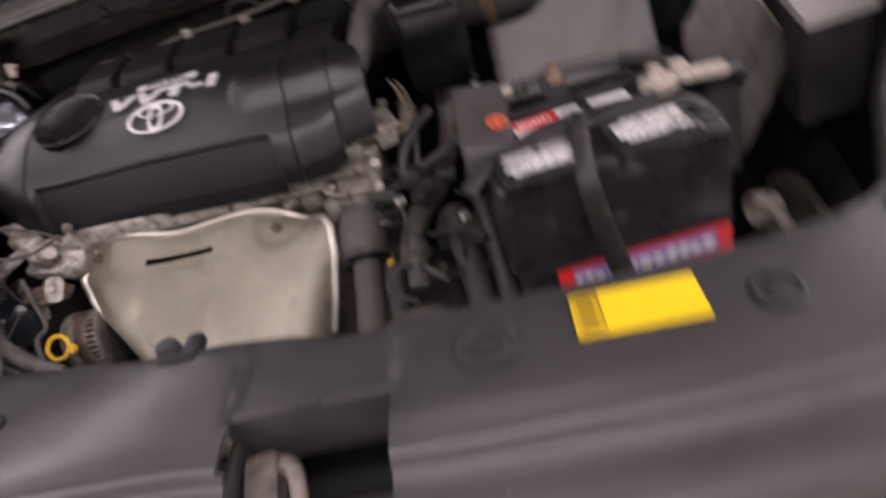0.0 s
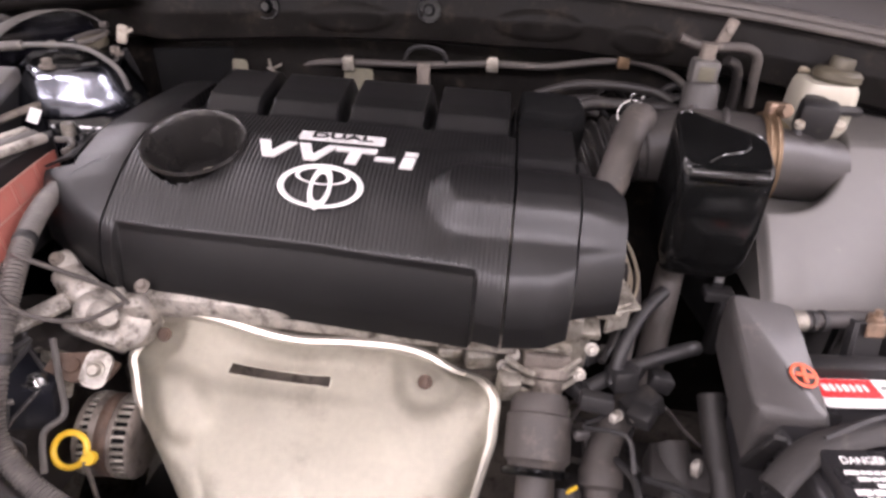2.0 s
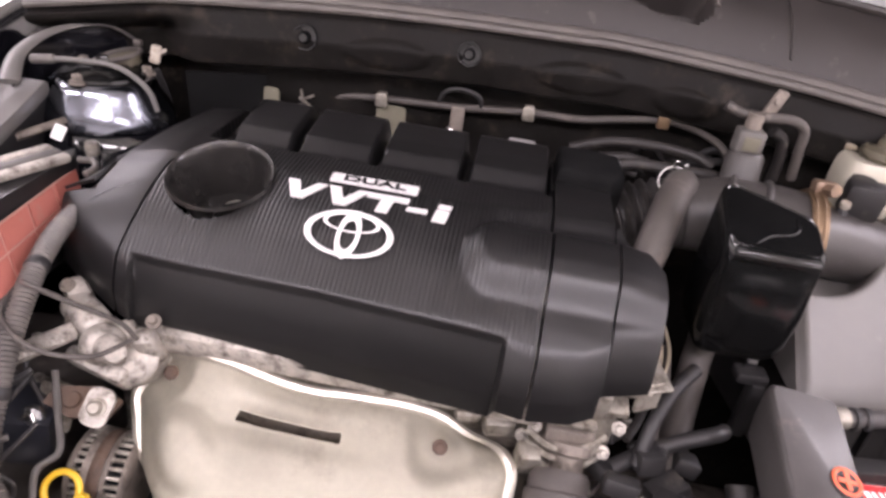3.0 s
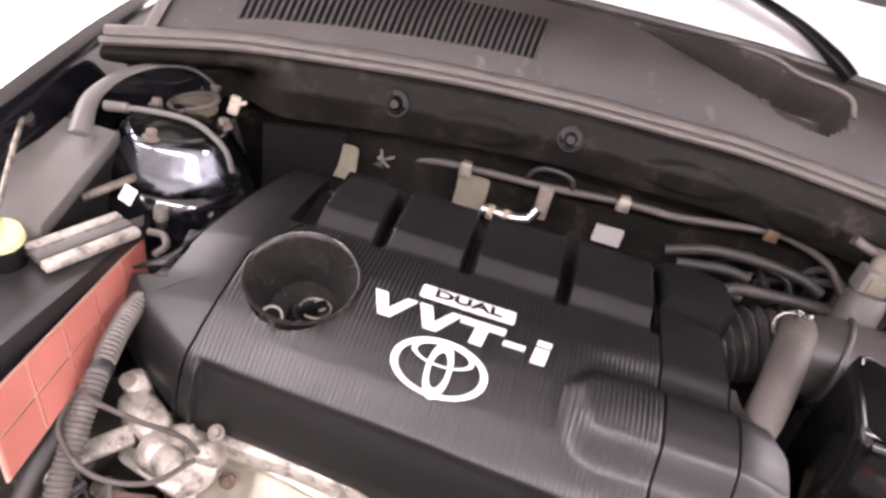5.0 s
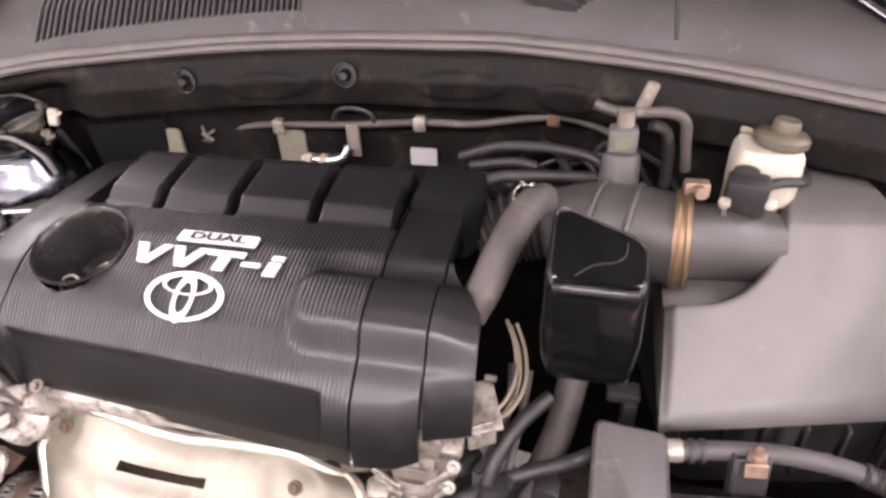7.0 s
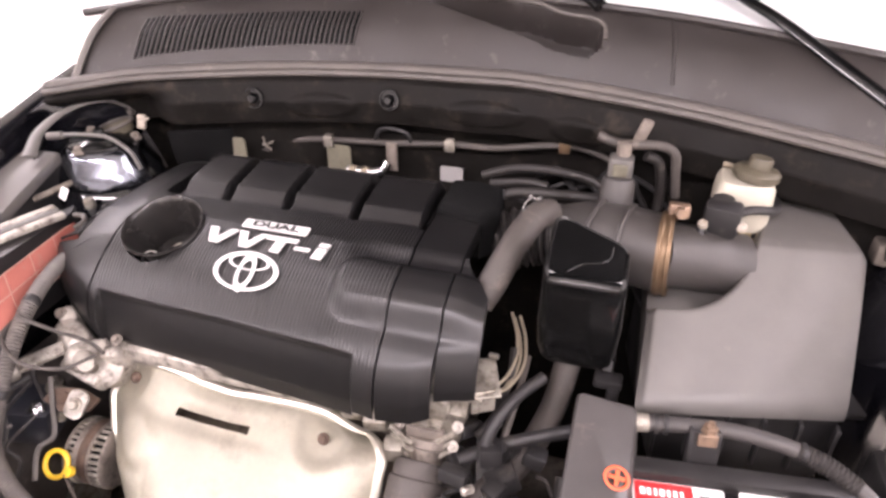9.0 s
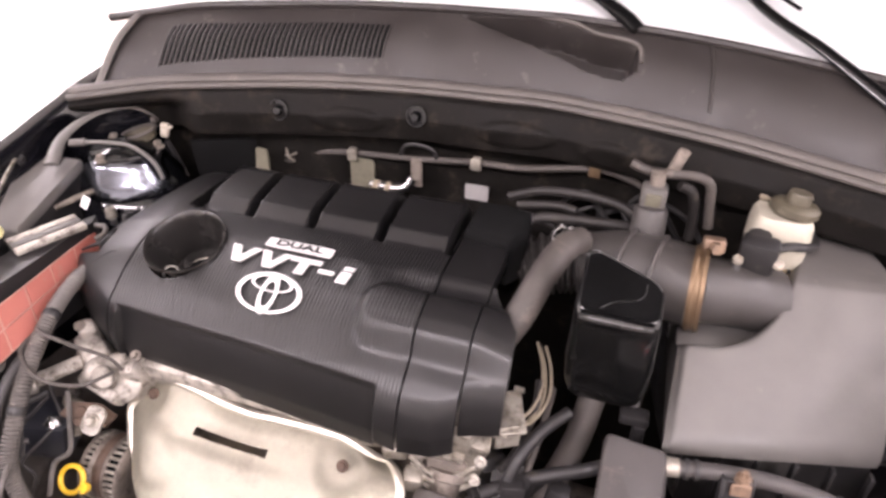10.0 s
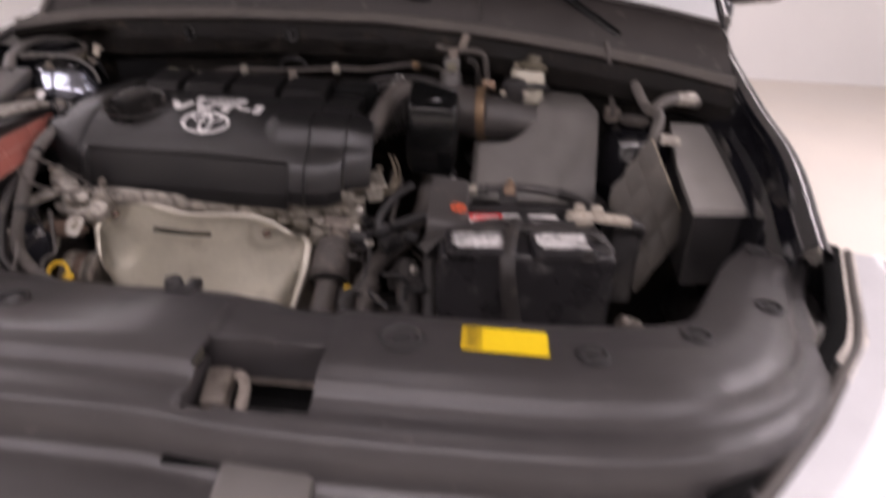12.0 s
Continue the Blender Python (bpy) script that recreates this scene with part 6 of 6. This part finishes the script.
bits = thing("vacuum_hoses", "thin black hoses and a grey pipe behind the intake duct", "hoses")
rnd = random.Random(21)
for k in range(5):
    x = 0.03 + 0.030 * k
    part("hose", tube([(x + rnd.uniform(-0.02, 0.02), 0.335, 0.93 + rnd.uniform(-0.02, 0.03)), (x + rnd.uniform(-0.02, 0.03), 0.330, 0.968 + rnd.uniform(-0.02, 0.02)), (x + 0.04 + rnd.uniform(-0.02, 0.03), 0.325, 0.960 + rnd.uniform(-0.03, 0.03)), (x + 0.07, 0.32, 0.93)], rnd.uniform(0.003, 0.0055), n=6, seg=8), CABLE, bits)
part("grey_pipe", tube([(0.002, 0.215, 0.985), (0.02, 0.222, 0.988), (0.06, 0.232, 0.986), (0.11, 0.244, 0.982), (0.15, 0.255, 0.975)], 0.0065, n=6, seg=10), RUBBER, bits, "dusty grey pipe")
part("pipe_end", lathe([(0, 0.006), (0.0035, 0.006), (0.0075, 0.0), (0, 0)], aimed((0.003, 0.215, 0.985), (-1, -0.3, 0.1)), 14), STEEL, bits)
part("lower_pipe", tube([(-0.025, 0.250, 0.972), (0.0, 0.240, 0.975), (0.03, 0.232, 0.972)], 0.005, n=5, seg=10), RUBBER, bits)

# ---------------------------------------------------------------- left-hand side: strut tower, relay box, hoses
tower = thing("strut_tower", "black strut tower with a shiny bearing and an open cap", "strut tower")
part("dome", lathe([(0.085, -0.32), (0.085, -0.10), (0.080, -0.066), (0.072, -0.050), (0.060, -0.044), (0.044, -0.040), (0.0, -0.040)], Matrix.Translation((-0.596, 0.188, 1.000)), 44), BODY, tower)
drum = part("bearing_drum", lathe([(0.074, -0.048), (0.073, -0.040), (0.067, -0.028), (0.058, -0.012), (0.056, -0.006), (0.052, -0.002), (0.048, 0.0), (0, 0.0)], Matrix.Translation((-0.596, 0.188, 1.000)), 48), DARK_CHROME, tower, "shiny steel bearing drum")
part("top_plate", lathe([(0.047, 0.0005), (0.046, 0.004), (0.030, 0.006), (0.026, 0.009), (0, 0.009)], Matrix.Translation((-0.596, 0.188, 1.000)), 36), GLOSS_BLACK, tower, "black plate on the bearing")
part("shaft_nut", lathe([(0, 0.016), (0.006, 0.016), (0.008, 0.012), (0.008, 0.005), (0.014, 0.004), (0.014, 0.0), (0, 0)], Matrix.Translation((-0.590, 0.180, 1.008)), 6), GLOSS_BLACK, drum)
cap_m = Matrix.Translation((-0.598, 0.222, 1.014)) @ pose(0, 0, 0, 6, -14, 0)
part("cap_rim", ring(0.0275, 0.0028, cap_m, 36, 8, 1, 0.85), RUBBER_BROWN, tower, "grey rim of the open cap")
part("cap_bowl", lathe([(0.026, 0.0), (0.024, -0.012), (0.018, -0.016), (0, -0.017)], cap_m @ Matrix.Diagonal((1, 0.85, 1, 1)), 32), CAP, tower, "olive inside of the cap")
part("cap_tab", rbox(0.010, 0.008, 0.008, Matrix.Translation((-0.586, 0.246, 1.022)), 0.002), RUBBER_BROWN, tower)
for a in (30, 150, 270):
    bolt("nut", (-0.596 + 0.046 * math.cos(radians(a)), 0.188 + 0.046 * math.sin(radians(a)), 1.000), Matrix.Identity(4), 0.0060, ALU_DARK, tower, 0.009)
brace = thing("apron_brace", "grey metal brace arching behind the strut tower", "brace")
ARCH = [(-0.650, 0.108, 1.002), (-0.668, 0.150, 1.020), (-0.664, 0.190, 1.034), (-0.645, 0.222, 1.042), (-0.622, 0.243, 1.042), (-0.604, 0.258, 1.030), (-0.596, 0.265, 1.018)]
part("strip", tube(ARCH, [0.011, 0.009, 0.0065, 0.0045, 0.0035, 0.003, 0.003], n=8, seg=10, flat=0.35), PLASTIC_GREY, brace)
arch = spline([Vector(p) for p in ARCH], 6)


def arch_pt(u, v):
    f = u * (len(arch) - 1)
    k = min(int(f), len(arch) - 2)
    p = arch[k].lerp(arch[k + 1], f - k)
    return p + Vector((-0.006, 0.010, -0.006 - 0.045 * v))


part("web", sheet(arch_pt, 30, 6, 0.002), BODY, brace, "dark web under the arch")
lead = thing("sensor_lead", "grey sensor lead over the strut tower", "cable")
part("lead", tube([(-0.640, 0.152, 1.018), (-0.612, 0.160, 1.020), (-0.575, 0.170, 1.018), (-0.552, 0.172, 1.010), (-0.532, 0.172, 0.994), (-0.524, 0.172, 0.972)], 0.0030, n=8, seg=8), PLASTIC_GREY, lead)
part("plug", tube([(-0.652, 0.149, 1.017), (-0.630, 0.155, 1.019)], 0.0052, n=2, seg=10), CONDUIT, lead)
clip = thing("wiring_clip", "small pale clip beside the strut tower", "clip")
part("body", joined(rbox(0.012, 0.010, 0.022, Matrix.Translation((-0.556, 0.228, 1.010)) @ pose(0, 0, 0, 0, 12, 20), 0.003), rbox(0.016, 0.003, 0.004, Matrix.Translation((-0.546, 0.228, 1.022)) @ pose(0, 0, 0, 0, -30, 20), 0.001)), CLAMP_PALE, clip)
part("stalk", tube([(-0.556, 0.230, 1.002), (-0.552, 0.238, 0.975), (-0.548, 0.246, 0.94)], 0.004, n=4, seg=8), CABLE, clip)
# Black sheet added to darken the bulkhead where an opening lies in shade.
felt = thing("bulkhead_shade", "black sheet added for the shaded opening beside the strut tower", "felt mat")
part("mat", sheet(lambda u, v: Vector((-0.530 + 0.085 * u, 0.252 + 0.042 * u + 0.010 * v + 0.004 * noise.noise(Vector((u * 3, v * 3, 1))), 1.000 - 0.13 * v)), 12, 12, 0.006), FELT_AND_SHADE, felt)

relay = thing("relay_box", "black relay box with a plain grey lid beside the wing", "relay box")
RELAY = ((-0.690, 0.140), (-0.632, 0.142), (-0.606, 0.000), (-0.632, -0.024), (-0.690, 0.070), (-0.688, 0.100))


def relay_ring(g, dz):
    cx, cy = -0.653, 0.065
    return [(cx + (x - cx) * g, cy + (y - cy) * g, 0.968 + 0.21 * y + dz) for x, y in RELAY]


part("lid", loft([relay_ring(0.97, -0.016), relay_ring(1.0, -0.014), relay_ring(1.0, -0.003), relay_ring(0.97, 0.0)]), PLASTIC_GREY, relay, "plain grey lid")
part("body", loft([relay_ring(0.92, -0.14), relay_ring(0.95, -0.016)]), PLASTIC, relay)
rod = thing("bonnet_prop_rod", "thin grey steel bonnet prop rod in its clip", "prop rod")
part("rod", tube([(-0.706, 0.104, 1.006), (-0.672, 0.052, 1.000), (-0.628, -0.014, 0.990), (-0.600, -0.058, 0.984), (-0.585, -0.130, 0.945)], 0.0026, n=8, seg=8), ALU, rod)
part("pivot", joined(lathe([(0, 0.008), (0.008, 0.008), (0.010, 0.0), (0, 0)], aimed((-0.706, 0.104, 1.000), (0.4, -0.3, 0.8)), 16), rbox(0.012, 0.020, 0.014, Matrix.Translation((-0.712, 0.112, 1.000)), 0.003)), CABLE, rod)
filler = thing("washer_filler", "black filler neck with a pale yellow cap", "filler cap")
part("neck", lathe([(0, 0.0), (0.017, 0.0), (0.018, -0.03), (0.015, -0.06), (0, -0.06)], Matrix.Translation((-0.612, -0.035, 0.975)), 24), GLOSS_BLACK, filler)
part("cap", lathe([(0, 0.007), (0.014, 0.007), (0.018, 0.004), (0.019, -0.002), (0, -0.002)], Matrix.Translation((-0.612, -0.035, 0.977)) @ pose(0, 0, 0, 10, 6), 28), material("pale_yellow_cap", (0.75, 0.68, 0.35), rough=0.45, var=0.1), filler)
fuse = thing("fuse_box", "black fuse box with bright ribs and a red side panel", "fuse box")
part("body", prism([(-0.600, -0.02), (-0.566, 0.082), (-0.556, 0.066), (-0.548, -0.05), (-0.542, -0.15), (-0.61, -0.16)], 0.10, Matrix.Translation((0, 0, 0.852)), 0.004), PLASTIC, fuse)
for k in range(3):
    part("bright_rib", rbox(0.0105, 0.086, 0.008, Matrix.Translation((-0.590 + 0.0135 * k, 0.020 - 0.006 * k, 0.954)) @ pose(0, 0, 0, 0, 8, -19), 0.002), (ALU_CAST, PLASTIC_GREY, ALU_CAST)[k], fuse)
part("rounded_end", tube([(-0.548, 0.062, 0.950), (-0.533, 0.062, 0.951), (-0.522, 0.050, 0.950), (-0.524, 0.036, 0.948)], 0.0035, n=6, seg=8), SEAL, fuse)
def red_pt(u, v, out):
    return Vector((-0.557 + 0.030 * u + (0.020 + 0.012 * u) * v + out * 0.8, 0.066 - 0.215 * u - 0.020 * v, 0.938 - 0.040 * v + out * 0.5))


redp = part("red_panel", sheet(lambda u, v: red_pt(u, v, 0.0), 10, 4, 0.003), BRICK_LINE, fuse, "pale seams of the red panel")
for k in range(5):
    for r in range(2):
        u0, u1 = k / 5 + 0.008, (k + 1) / 5 - 0.008
        v0, v1 = (0.03, 0.47) if r == 0 else (0.51, 0.97)
        part("red_tile", sheet(lambda u, v: red_pt(u0 + (u1 - u0) * u, v0 + (v1 - v0) * v, 0.002), 2, 2, 0.0018), BRICK, redp)
tag = thing("paper_tag", "small white paper tag", "tag")
part("tag", rbox(0.018, 0.001, 0.016, Matrix.Translation((-0.590, 0.086, 0.956)) @ pose(0, 0, 0, -35, 0, -20), 0), WHITE, tag, smooth=False)
for x, y, z in ((-0.562, 0.103, 0.938), (-0.551, 0.156, 0.948), (-0.564, 0.148, 0.948)):
    v = thing("service_valve", "small capped pipe valve", "valve")
    part("stem", lathe([(0, 0.0), (0.005, 0.0), (0.0045, 0.012), (0, 0.012)], Matrix.Translation((x, y, z - 0.010)), 12), STEEL, v)
    part("cap", lathe([(0, 0.014), (0.0065, 0.014), (0.0075, 0.011), (0.0075, 0.0), (0, 0)], Matrix.Translation((x, y, z)), 16), ALU, v)
under = thing("air_conditioning_pipe", "thin dull pipe running below the valves", "pipe")
part("pipe", tube([(-0.622, 0.070, 0.958), (-0.610, 0.095, 0.962), (-0.598, 0.130, 0.964), (-0.590, 0.150, 0.960), (-0.570, 0.16, 0.94)], 0.0045, n=6, seg=10), ALU_DARK, under)

harness = hose("corrugated_conduit", [(-0.506, 0.070, 0.938), (-0.510, 0.035, 0.930), (-0.514, -0.015, 0.922), (-0.502, -0.070, 0.910), (-0.490, -0.118, 0.885), (-0.480, -0.160, 0.850), (-0.472, -0.195, 0.805), (-0.440, -0.215, 0.775), (-0.395, -0.228, 0.755)], 0.0088, CONDUIT, "grey corrugated wiring conduit", (), 110, 0.0009)
for at, d in (((-0.502, -0.070, 0.910), (0.2, -0.9, -0.2)), ((-0.480, -0.160, 0.850), (0.1, -0.6, -0.8)), ((-0.508, 0.050, 0.934), (0.0, -1, -0.2))):
    part("tape_band", lathe([(0.0090, -0.005), (0.0099, -0.004), (0.0099, 0.004), (0.0090, 0.005)], aimed(at, d), 20), CABLE, harness)
part("plug_end", rbox(0.022, 0.020, 0.026, Matrix.Translation((-0.506, 0.078, 0.928)) @ pose(0, 0, 0, 10, 0, 15), 0.004), PLASTIC, harness)
hose("rubber_conduit", [(-0.500, -0.100, 0.895), (-0.505, -0.145, 0.865), (-0.500, -0.185, 0.825), (-0.480, -0.215, 0.785), (-0.42, -0.235, 0.75)], 0.0075, RUBBER, "thin black rubber conduit")
hose("wire_loop", [(-0.505, -0.088, 0.905), (-0.485, -0.100, 0.912), (-0.455, -0.092, 0.895), (-0.430, -0.075, 0.870), (-0.418, -0.070, 0.85)], 0.0022, RUBBER_BROWN, "thin black wire looping over the pump")
hose("wire_loop", [(-0.508, -0.088, 0.900), (-0.500, -0.120, 0.895), (-0.465, -0.135, 0.880), (-0.430, -0.118, 0.865), (-0.412, -0.085, 0.862)], 0.0022, RUBBER_BROWN, "thin black wire looping over the pump")
h = hose("lower_radiator_hose", [(-0.575, -0.195, 0.772), (-0.520, -0.210, 0.762), (-0.455, -0.224, 0.752), (-0.385, -0.240, 0.740), (-0.325, -0.235, 0.700), (-0.27, -0.20, 0.63)], 0.0145, CONDUIT, "brown-grey hose with a pale clamp")
part("pale_clamp", lathe([(0.0142, -0.012), (0.0162, -0.010), (0.0162, 0.010), (0.0142, 0.012)], aimed((-0.512, -0.2115, 0.7610), (1, -0.22, -0.15)), 28), WHITE, h)
part("clamp_tab", rbox(0.010, 0.004, 0.020, Matrix.Translation((-0.510, -0.207, 0.781)) @ pose(0, 0, 0, 0, 25, 0), 0.003), STEEL, h)
h = hose("side_hose", [(-0.655, -0.12, 0.80), (-0.61, -0.125, 0.83), (-0.575, -0.125, 0.852), (-0.548, -0.125, 0.868)], 0.014, CONDUIT, "grey rubber hose with a brass clamp")
part("brass_clamp", lathe([(0.0145, -0.006), (0.0165, -0.006), (0.0165, 0.006), (0.0145, 0.006)], aimed((-0.562, -0.125, 0.860), (1, 0, 0.6)), 24), BRASS, h)
motor = thing("blue_black_motor", "blue-black plastic housing beside the alternator", "housing")
part("housing", rbox(0.06, 0.06, 0.055, Matrix.Translation((-0.512, -0.118, 0.742)) @ pose(0, 0, 0, 0, 10, 20), 0.012), material("blue_black_plastic", (0.014, 0.015, 0.02), rough=0.4), motor)

# ---------------------------------------------------------------- right-hand side: heat shield flap, fuse box, hoses
quilt = thing("insulation_flap", "quilted grey heat insulation flap beside the battery", "insulation")


def quilt_pt(u, v):
    a = Vector((0.433, 0.030, 0.868)).lerp(Vector((0.492, 0.070, 0.955)), u)
    b = Vector((0.492, -0.010, 0.705)).lerp(Vector((0.572, 0.040, 0.812)), u)
    p = a.lerp(b, v)
    puff = abs(math.sin(math.pi * (u * 3))) * abs(math.sin(math.pi * v * 4))
    return p + Vector((-0.6, -0.75, 0.1)) * (0.006 * puff ** 0.7)


part("quilt", sheet(quilt_pt, 48, 64, 0.008), FOAM, quilt)
part("edge", tube([quilt_pt(1, k / 10) + Vector((0.003, -0.004, 0.003)) for k in range(11)], 0.0035, n=4, seg=8, flat=0.6), CREAM, quilt)
box2 = thing("junction_box", "grey plastic junction box beside the wing", "junction box")
part("lid", loft([[(x, y, 0.944 + 0.32 * (y - 0.19) + dz) for x, y in ((0.556, -0.030), (0.664, -0.020), (0.656, 0.085), (0.636, 0.092), (0.644, 0.215), (0.565, 0.215), (0.552, 0.08))] for dz in (-0.012, -0.003, 0.0)]), material("junction_lid_plastic", (0.24, 0.228, 0.215), rough=0.5, dirt=(0.30, 0.28, 0.25), dirt_amount=0.15, fine=700, bump=0.2, var=0.12), box2, "light grey lid")
part("body", loft([[(x, y, z + 0.32 * (y - 0.19)) for x, y in ((0.562, -0.024), (0.644, -0.014), (0.634, 0.080), (0.634, 0.210), (0.570, 0.210), (0.558, 0.08))] for z in (0.80, 0.931)]), PLASTIC, box2)
vbl = thing("air_conditioning_hose", "pale grey hose arching over the junction box", "hose")
part("hose", tube([(0.480, 0.275, 1.045), (0.492, 0.225, 1.010), (0.505, 0.170, 0.985), (0.515, 0.125, 0.985), (0.508, 0.095, 0.965), (0.500, 0.085, 0.92)], 0.0095, n=8, seg=12), CONDUIT, vbl)
part("branch", tube([(0.510, 0.150, 0.985), (0.530, 0.165, 1.000), (0.565, 0.185, 1.003), (0.60, 0.20, 0.995)], 0.011, n=6, seg=12), CONDUIT, vbl)
part("bright_joint", lathe([(0, 0.02), (0.011, 0.02), (0.0125, 0.016), (0.0125, -0.016), (0.011, -0.02), (0, -0.02)], aimed((0.575, 0.188, 1.003), (1, 0.4, 0)), 20), ALU_CAST, vbl)
part("joint_block", rbox(0.034, 0.020, 0.016, Matrix.Translation((0.530, 0.085, 0.945)), 0.004), ALU_CAST, vbl)
hose("wing_hose", [(0.46, 0.32, 1.02), (0.52, 0.29, 1.01), (0.58, 0.27, 1.01), (0.63, 0.24, 0.99)], 0.014, CABLE, "fat black hose under the cowl")
tower2 = thing("strut_tower", "dark strut tower with a pale open top cap", "strut tower")
part("dome", lathe([(0.075, -0.30), (0.075, -0.06), (0.068, -0.02), (0.060, 0.0), (0.045, 0.008), (0, 0.010)], Matrix.Translation((0.515, 0.245, 0.925)), 40), BODY, tower2)
part("top_cap", lathe([(0.020, 0.006), (0.027, 0.010), (0.030, 0.018), (0.026, 0.020), (0.022, 0.012), (0, 0.010)], Matrix.Translation((0.500, 0.235, 0.932)), 32), SEAL, tower2)
part("collar", rbox(0.03, 0.03, 0.03, Matrix.Translation((0.462, 0.265, 0.935)), 0.006), ALU_DARK, tower2)
prop = thing("cowl_drain_tube", "thin grey drain tube hanging from the cowl seal", "tube")
part("tube", tube([(0.430, 0.262, 1.085), (0.440, 0.255, 1.05), (0.452, 0.25, 1.00), (0.460, 0.245, 0.95)], 0.0055, n=6, seg=10), RUBBER_BROWN, prop)
brk = thing("side_bracket", "dark ribbed bracket below the battery cable", "bracket")
part("plate", rbox(0.05, 0.10, 0.14, Matrix.Translation((0.455, 0.0, 0.70)), 0.01), CABLE, brk)
part("fitting", lathe([(0, 0.02), (0.014, 0.018), (0.018, 0.006), (0.018, -0.01), (0, -0.01)], aimed((0.445, -0.185, 0.735), (0.6, -0.6, 0.5)), 16), ALU, brk)
part("fitting", tube([(0.430, -0.19, 0.755), (0.455, -0.20, 0.735), (0.470, -0.23, 0.70)], 0.009, n=4, seg=10), ALU_DARK, brk)

# ---------------------------------------------------------------- low on the left-hand side
rail = thing("side_rail", "dusty dark side rail with bolts and clips below the fuse box", "rail")
part("rail", loft([[(-0.585 + x * g, -0.15 + y * g, z) for x, y in rounded(0.11, 0.42, 0.02, 5)] for z, g in ((0.60, 1.0), (0.735, 1.0), (0.748, 0.97), (0.752, 0.90))]), RUBBER_BROWN, rail)
rnd = random.Random(9)
for k in range(7):
    bolt("bolt", (-0.60 + 0.06 * rnd.random(), -0.33 + 0.055 * k, 0.752), pose(0, 0, 0, rnd.uniform(-6, 6)), 0.006, rnd.choice((ALU_CAST, ALU_DARK)), rail, 0.010)
eye = thing("lifting_eye", "bright slotted steel eye on the side rail", "bracket")
part("eye", joined(ring(0.011, 0.0035, aimed((-0.530, -0.185, 0.822), (0.2, -0.6, 0.7)), 22, 8, 1, 1.35), rbox(0.012, 0.004, 0.040, Matrix.Translation((-0.528, -0.180, 0.775)), 0.001, 1)), ALU, eye)
side_loom = thing("side_wiring", "thin dark wires and clips beside the alternator", "wires")
for k in range(9):
    p = Vector((-0.54 + 0.07 * rnd.random(), -0.08 - 0.10 * rnd.random(), 0.80 + 0.05 * rnd.random()))
    pts = [tuple(p)]
    for j in range(4):
        p = p + Vector((rnd.uniform(-0.015, 0.03), rnd.uniform(-0.045, 0.0), rnd.uniform(-0.035, 0.008)))
        pts.append(tuple(p))
    part("wire", tube(pts, rnd.uniform(0.002, 0.0042), n=6, seg=7), rnd.choice((CABLE, RUBBER, CONDUIT)), side_loom)
for k in range(5):
    part("clip", rbox(0.014, 0.010, rnd.uniform(0.010, 0.018), Matrix.Translation((-0.545 + 0.06 * rnd.random(), -0.10 - 0.10 * rnd.random(), 0.78 + 0.03 * rnd.random())) @ pose(0, 0, 0, rnd.uniform(-30, 30), rnd.uniform(-30, 30), rnd.uniform(0, 90)), 0.002, 1), rnd.choice((HOOD, ALU_CAST, CABLE)), side_loom)
